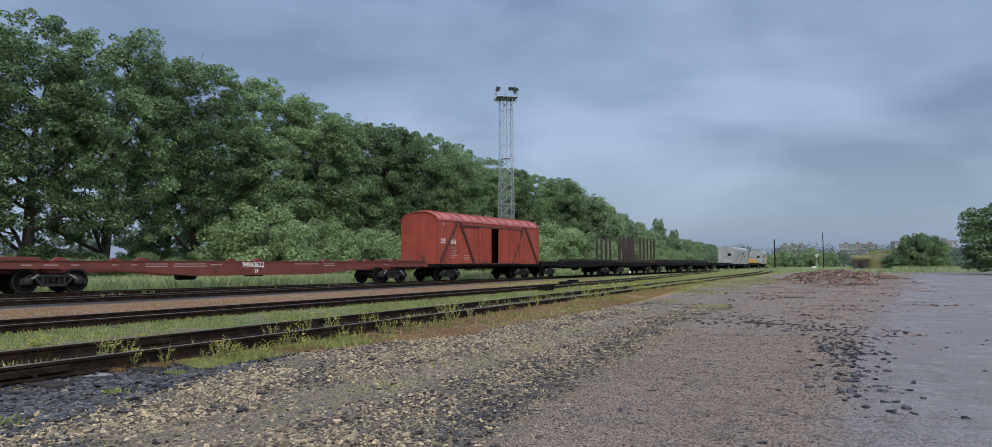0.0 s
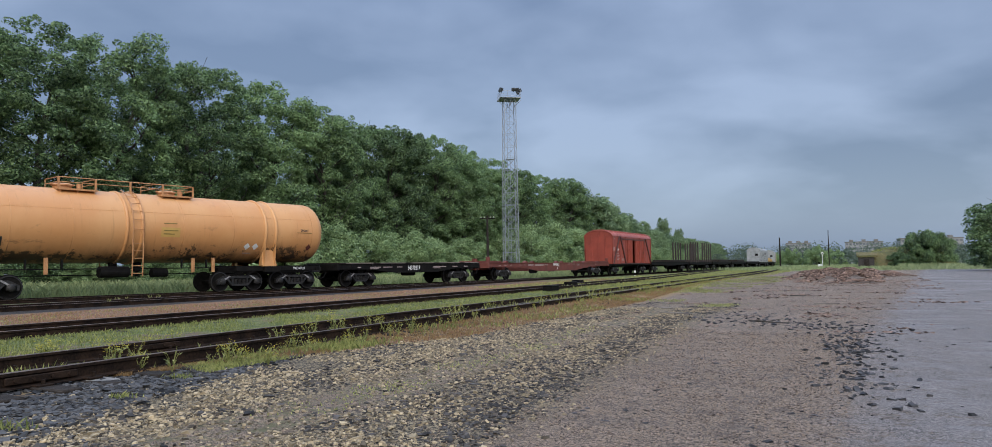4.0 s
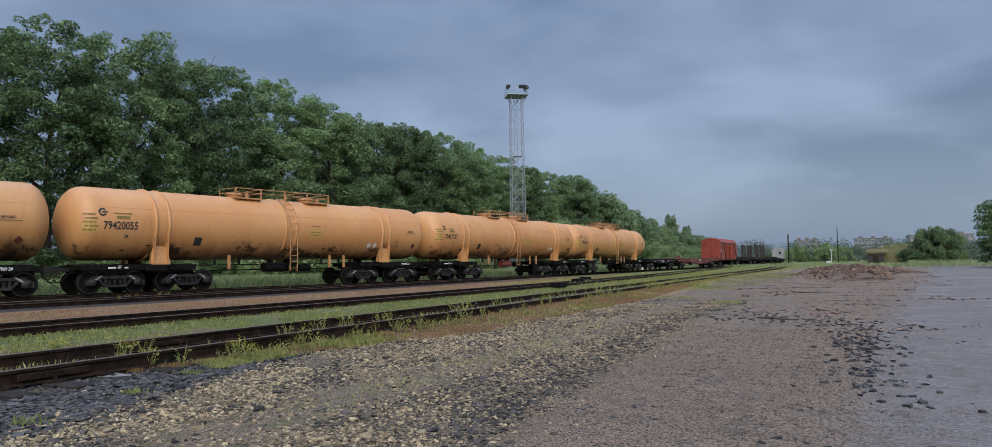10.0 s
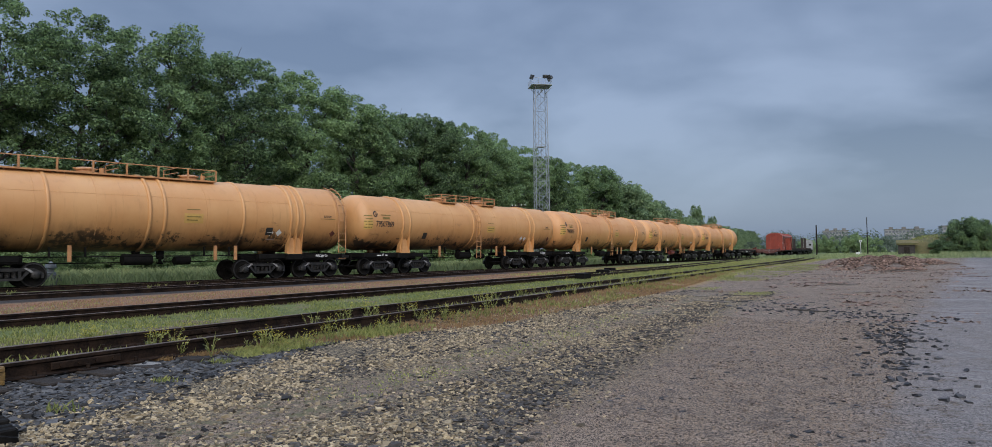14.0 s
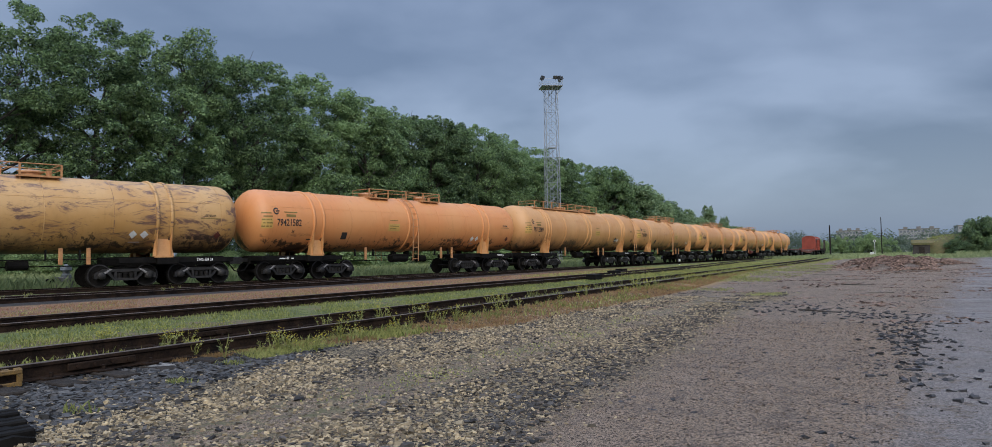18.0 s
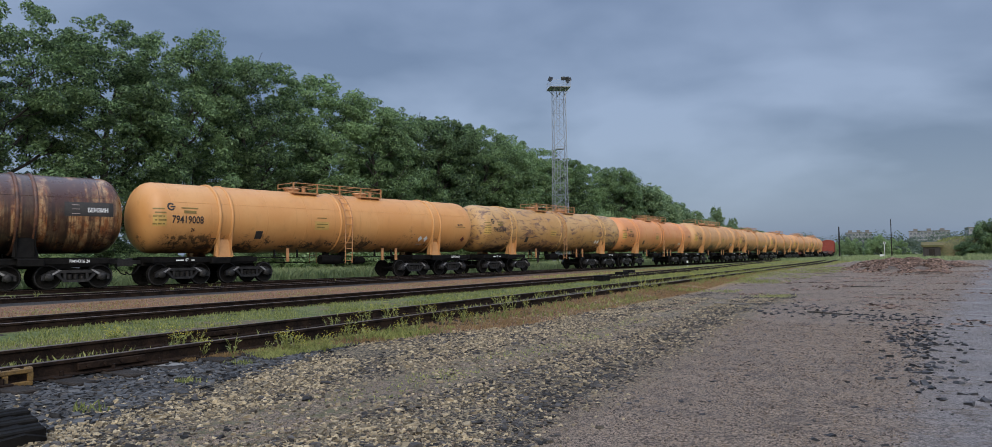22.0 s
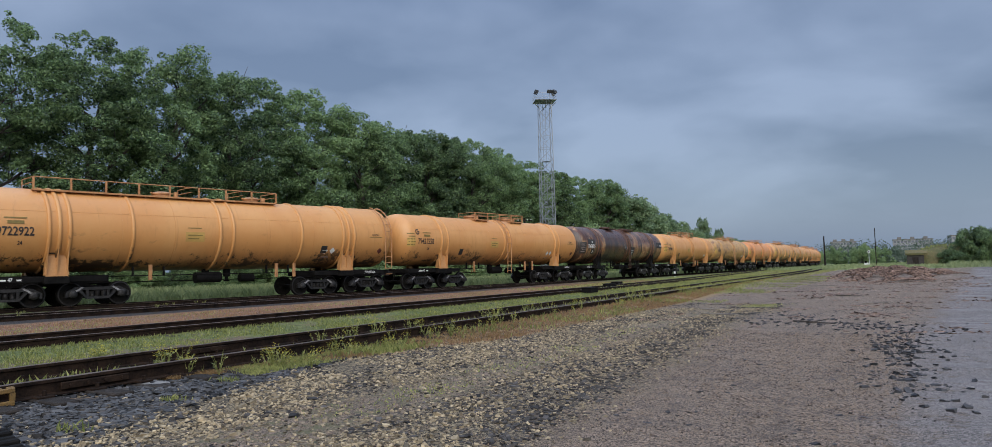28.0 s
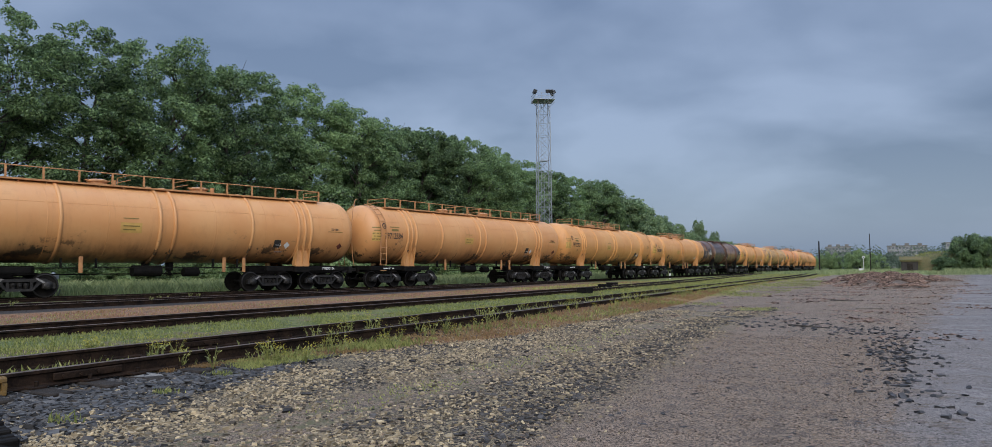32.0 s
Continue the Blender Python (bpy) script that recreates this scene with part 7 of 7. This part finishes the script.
def make_lineside():
    pole("timber_pole", -21.8, 188.5, 7.4, 0.21, "dark timber pole standing in meadow grass")
    pole("signal_pole", -10.9, 189.5, 8.9, 0.13, "slender dark pole standing by the tracks")
    pole("timber_pole", -51.2, 31.8, 6.0, 0.15, "grey timber pole among the trees", 1, TIMBER)
    pole("timber_pole", -36.3, 65.6, 6.6, 0.16, "dark timber pole before the bushes", 1)
    # small shunting signal: white post with a round disc, and a white cabinet
    w = empty("disc_signal", "white disc signal on a thin post in grass", "railway signal")
    bm = B()
    tube(bm, (0, 0, -0.2), (0, 0, 3.1), 0.06, n=6)
    part("post", bm, WHITE_LETTER, w)
    bm = B()
    revolve(bm, [(-0.04, 0.30), (0.04, 0.30)], 18, "y", (0, 0, 3.3))
    part("disc", bm, WHITE_LETTER, w)
    bm = B()
    revolve(bm, [(-0.06, 0.13), (-0.045, 0.13)], 14, "y", (0, 0, 3.3))
    part("disc_centre", bm, BLACK, w)
    w.matrix_basis = pose(-12.0, 184, GZ, 0, 0, 0)
    for x, y, sc in ((-12.4, 181, 0.8),):
        w = empty("relay_cabinet", "small white lineside cabinet with a dark top", "cabinet", "lineside cabinets")
        bm = B()
        box(bm, -0.5, 0.5, -0.35, 0.35, 0, 0.95, 0.03)
        part("housing", bm, WHITE_LETTER, w)
        bm = B()
        box(bm, -0.4, 0.1, -0.25, 0.25, 0.95, 1.5, 0.05)
        part("lamp_hood", bm, BLACK, w)
        w.matrix_basis = pose(x, y, GZ) @ Matrix.Diagonal((sc, sc, sc, 1))
    # point motors beside the second track
    for x, y in ((-13.85, 31.2), (-15.9, 38.6), (-17.2, 43.0)):
        w = empty("point_motor", "low black point motor box beside the rails", "point motor", "point motors")
        bm = B()
        box(bm, -0.35, 0.35, -0.55, 0.55, 0.03, 0.40, 0.03)
        part("casing", bm, BLACK, w)
        bm = B()
        box(bm, -0.38, 0.38, -0.58, 0.58, 0.40, 0.44, 0.015)
        part("lid", bm, BLACK, w)
        bm = B()
        tube(bm, (-0.3, 0.1, 0.12), (-1.3, 0.1, 0.12), 0.03, n=6)
        part("throw_rod", bm, RAIL, w)
        w.matrix_basis = pose(x, y, ground_z(x, y), 0, 0, -3) @ Matrix.Diagonal((0.7, 0.7, 0.6, 1))
    # striped fouling post
    w = empty("fouling_post", "short white and black striped fouling post", "marker post")
    for k in range(4):
        bm = B()
        tube(bm, (0, 0, -0.1 + 0.25 * k), (0, 0, 0.15 + 0.25 * k), 0.09, n=10)
        part("band", bm, (WHITE_LETTER, BLACK)[k % 2], w)
    w.matrix_basis = pose(-22.3, 71.5, GZ)
    # point lever stand behind the running track
    w = empty("point_indicator", "grey point indicator on a concrete block with a lever", "point lever")
    bm = B()
    box(bm, -0.35, 0.35, -0.28, 0.28, -0.1, 0.62, 0.03)
    part("concrete_block", bm, CONCRETE, w)
    bm = B()
    revolve(bm, [(0.62, 0.20), (0.70, 0.22), (0.74, 0.15), (0.86, 0.14), (0.92, 0.24), (1.08, 0.22), (1.12, 0.1), (1.2, 0.05)], 14, "z")
    part("lamp_head", bm, GALV, w)
    bm = B()
    tube(bm, (0.1, -0.3, 0.15), (0.1, -0.95, 0.12), 0.04, n=6)
    tube(bm, (0.1, -0.95, 0.12), (0.1, -1.05, 0.50), 0.04, n=6)
    box(bm, -0.05, 0.25, -1.2, -0.95, 0.42, 0.56, 0.02)
    part("lever", bm, BLACK, w)
    w.matrix_basis = pose(-33.6, 17.3, GZ, 0, 0, 25)
    # ochre wheel stop clamped on the near rail
    w = empty("wheel_stop", "worn ochre steel wheel stop on the siding rail", "wheel stop")
    bm = B()
    box(bm, -0.10, -0.07, -0.27, 0.27, -0.14, 0.04, 0.008)
    for z0, z1 in ((-0.14, -0.09), (-0.01, 0.04)):
        box(bm, 0.07, 0.10, -0.27, 0.27, z0, z1, 0.008)
    for y0 in (-0.27, -0.02, 0.22):
        box(bm, 0.072, 0.098, y0, y0 + 0.05, -0.09, -0.01)
    for y in (-0.24, -0.06, 0.12, 0.24):
        box(bm, -0.09, 0.09, y - 0.03, y + 0.03, 0.004, 0.05, 0.006)
    part("clamp_frame", bm, YELLOW_PAINT, w)
    w.matrix_basis = pose(-8.185, 3.47, GZ + 0.15, 0, 0, 2.5)
    # scrap rubber at the edge of the ballast
    w = empty("rubber_slab", "cracked black ribbed rubber slab half sunk in ballast", "rubber slab")
    bm = B()
    prism(bm, [(-0.20, -0.05), (0.20, -0.05), (0.18, 0.08), (0.05, 0.12), (-0.16, 0.10)], -0.42, 0.36)
    part("slab_body", bm, BLACK, w)
    for k in range(6):
        bm = B()
        box(bm, -0.40 + 0.128 * k, -0.33 + 0.128 * k, -0.19, 0.19, 0.06, 0.125 + 0.012 * (k % 2), 0.012)
        part("rib", bm, BLACK, w)
    w.matrix_basis = pose(-5.92, 2.56, GZ - 0.02, 2, 5, -14)
    # grey concrete slabs by the siding
    for x, y, a, l in ((-8.03, 5.22, 12, 0.30),):
        bm = B()
        box(bm, -l / 2, l / 2, -0.12, 0.12, -0.05, 0.02, 0.015)
        ob = mesh_object("concrete_slab", bm, CONCRETE)
        tagged(ob, "broken grey concrete slab lying in ballast", "slab", "slabs by the siding")
        ob.matrix_basis = pose(x, y, GZ + 0.01, 3, 2, a)


make_lineside()


def make_store():
    """Earth-covered brick store with a grassy roof."""
    w = empty("earth_store", "low dark brick store under a grassy earth mound", "store")
    bm = B()
    n, m_ = 26, 18
    grid = [[bm.verts.new((-9 + 18 * i / n, -6 + 12 * j / m_, max(-0.3, 4.0 * max(0, 1 - ((i / n - 0.5) * 2) ** 4) * max(0, 1 - ((j / m_ - 0.5) * 2) ** 4) - 0.2 + 0.35 * noise.noise(Vector((i * 0.5, j * 0.5, 1)))))) for j in range(m_ + 1)] for i in range(n + 1)]
    for i in range(n):
        for j in range(m_):
            bm.faces.new((grid[i][j], grid[i + 1][j], grid[i + 1][j + 1], grid[i][j + 1]))
    part("earth_mound", bm, MOSS, w, "mossy orange-green earth", True)
    bm = B()
    prism(bm, [(-5.9, -0.2), (-4.6, -0.2), (-4.6, 2.5), (-5.9, 2.1)], -8.8, -6.0)
    part("front_wall", bm, plain("dark_old_brick", (0.030, 0.026, 0.024), (0.055, 0.048, 0.044), 2.0, 0.9), w)
    bm = B()
    box(bm, -7.9, -6.9, -5.96, -5.90, 0, 1.7, 0.02)
    part("door", bm, SLEEPER, w)
    bm = B()
    prism(bm, [(-6.1, 2.08), (-4.4, 2.55), (-4.4, 3.1), (-6.1, 2.45)], -9.1, -5.4)
    part("roof_edge", bm, MOSS, w, "mossy turf over the wall")
    w.matrix_basis = pose(4.5, 166, GZ, 0, 0, 4)
    rng = np.random.default_rng(83)
    s = []
    while len(s) < 2600:
        u, v = rng.uniform(-0.95, 0.95), rng.uniform(-0.95, 0.6)
        z = 4.0 * (1 - u ** 4) * (1 - v ** 4) - 0.25
        if z > 0.4 and not (u < -0.62 and v < -0.7):
            s.append((4.5 + 9 * u, 166 + 6 * v, GZ + z))
    blades("mound_grass", np.array(s), rng.uniform(0.15, 0.6, len(s)), 0.04, GRASS, "rough grass and weeds on the earth mound", "grass", rng)


make_store()


def make_flats():
    """Panel-built apartment blocks on the horizon."""
    wall_a = plain("weathered_panel_concrete", (0.32, 0.315, 0.32), (0.26, 0.258, 0.265), 0.08, 0.9)
    pane = plain("dull_window_glass", (0.11, 0.12, 0.145), (0.16, 0.17, 0.19), 0.2, 0.3)
    for x, y, l, storeys, cols, a in ((-51.0, 548, 16, 5, 8, 6), (-9.5, 552, 23, 5, 11, 4), (27.5, 500, 33, 5, 15, 10)):
        w = empty("apartment_block", "grey panel apartment block far beyond the trees", "apartment block", "far apartment blocks")
        h = 2.9 * storeys
        bm = B()
        box(bm, -l / 2, l / 2, 0, 11, -0.3, h)
        part("wall", bm, wall_a, w)
        bm = B()
        box(bm, -l / 2 - 0.3, l / 2 + 0.3, -0.3, 11.3, h, h + 0.5)
        part("roof", bm, CONCRETE, w)
        for k in range(3):
            bm = B()
            xx = -l / 2 + l * (k + 0.5) / 3
            box(bm, xx - 1.2, xx + 1.2, 4, 6.5, h + 0.5, h + 2.0)
            part("roof_vent", bm, CONCRETE, w)
        first = None
        for s in range(storeys):
            for c in range(cols):
                m = pose(-l / 2 + l * (c + 0.5) / cols, 0, 0.9 + 2.9 * s)
                if first is None:
                    bm = B()
                    box(bm, -0.7, 0.7, -0.06, 0.02, 0, 1.4)
                    first = part("window", bm, pane, w)
                    first.matrix_basis = m
                else:
                    share("window", first, w, m)
        w.matrix_basis = pose(x, y, GZ, 0, 0, a)


make_flats()


def motions():
    """The train pulls away from the camera, gathering speed."""
    steps = [0.5 * k for k in range(65)]
    for thing, centre, base in WAGONS:
        walk(thing, [(t, wagon_pose(t, centre, base)) for t in steps])
    lead = WHEELS[0]
    ticks = [k / 15 for k in range(481)]
    walk(lead, [(t, pose(0, 0, 0, -math.degrees(((run_at(t) - run_at(0)) / 0.475) % (2 * math.pi)))) for t in ticks])
    for wheel in WHEELS[1:]:
        wheel.rotation_mode = "QUATERNION"
        wheel.animation_data_create()
        wheel.animation_data.action = lead.animation_data.action
        wheel.animation_data.action_slot = lead.animation_data.action_slot


motions()
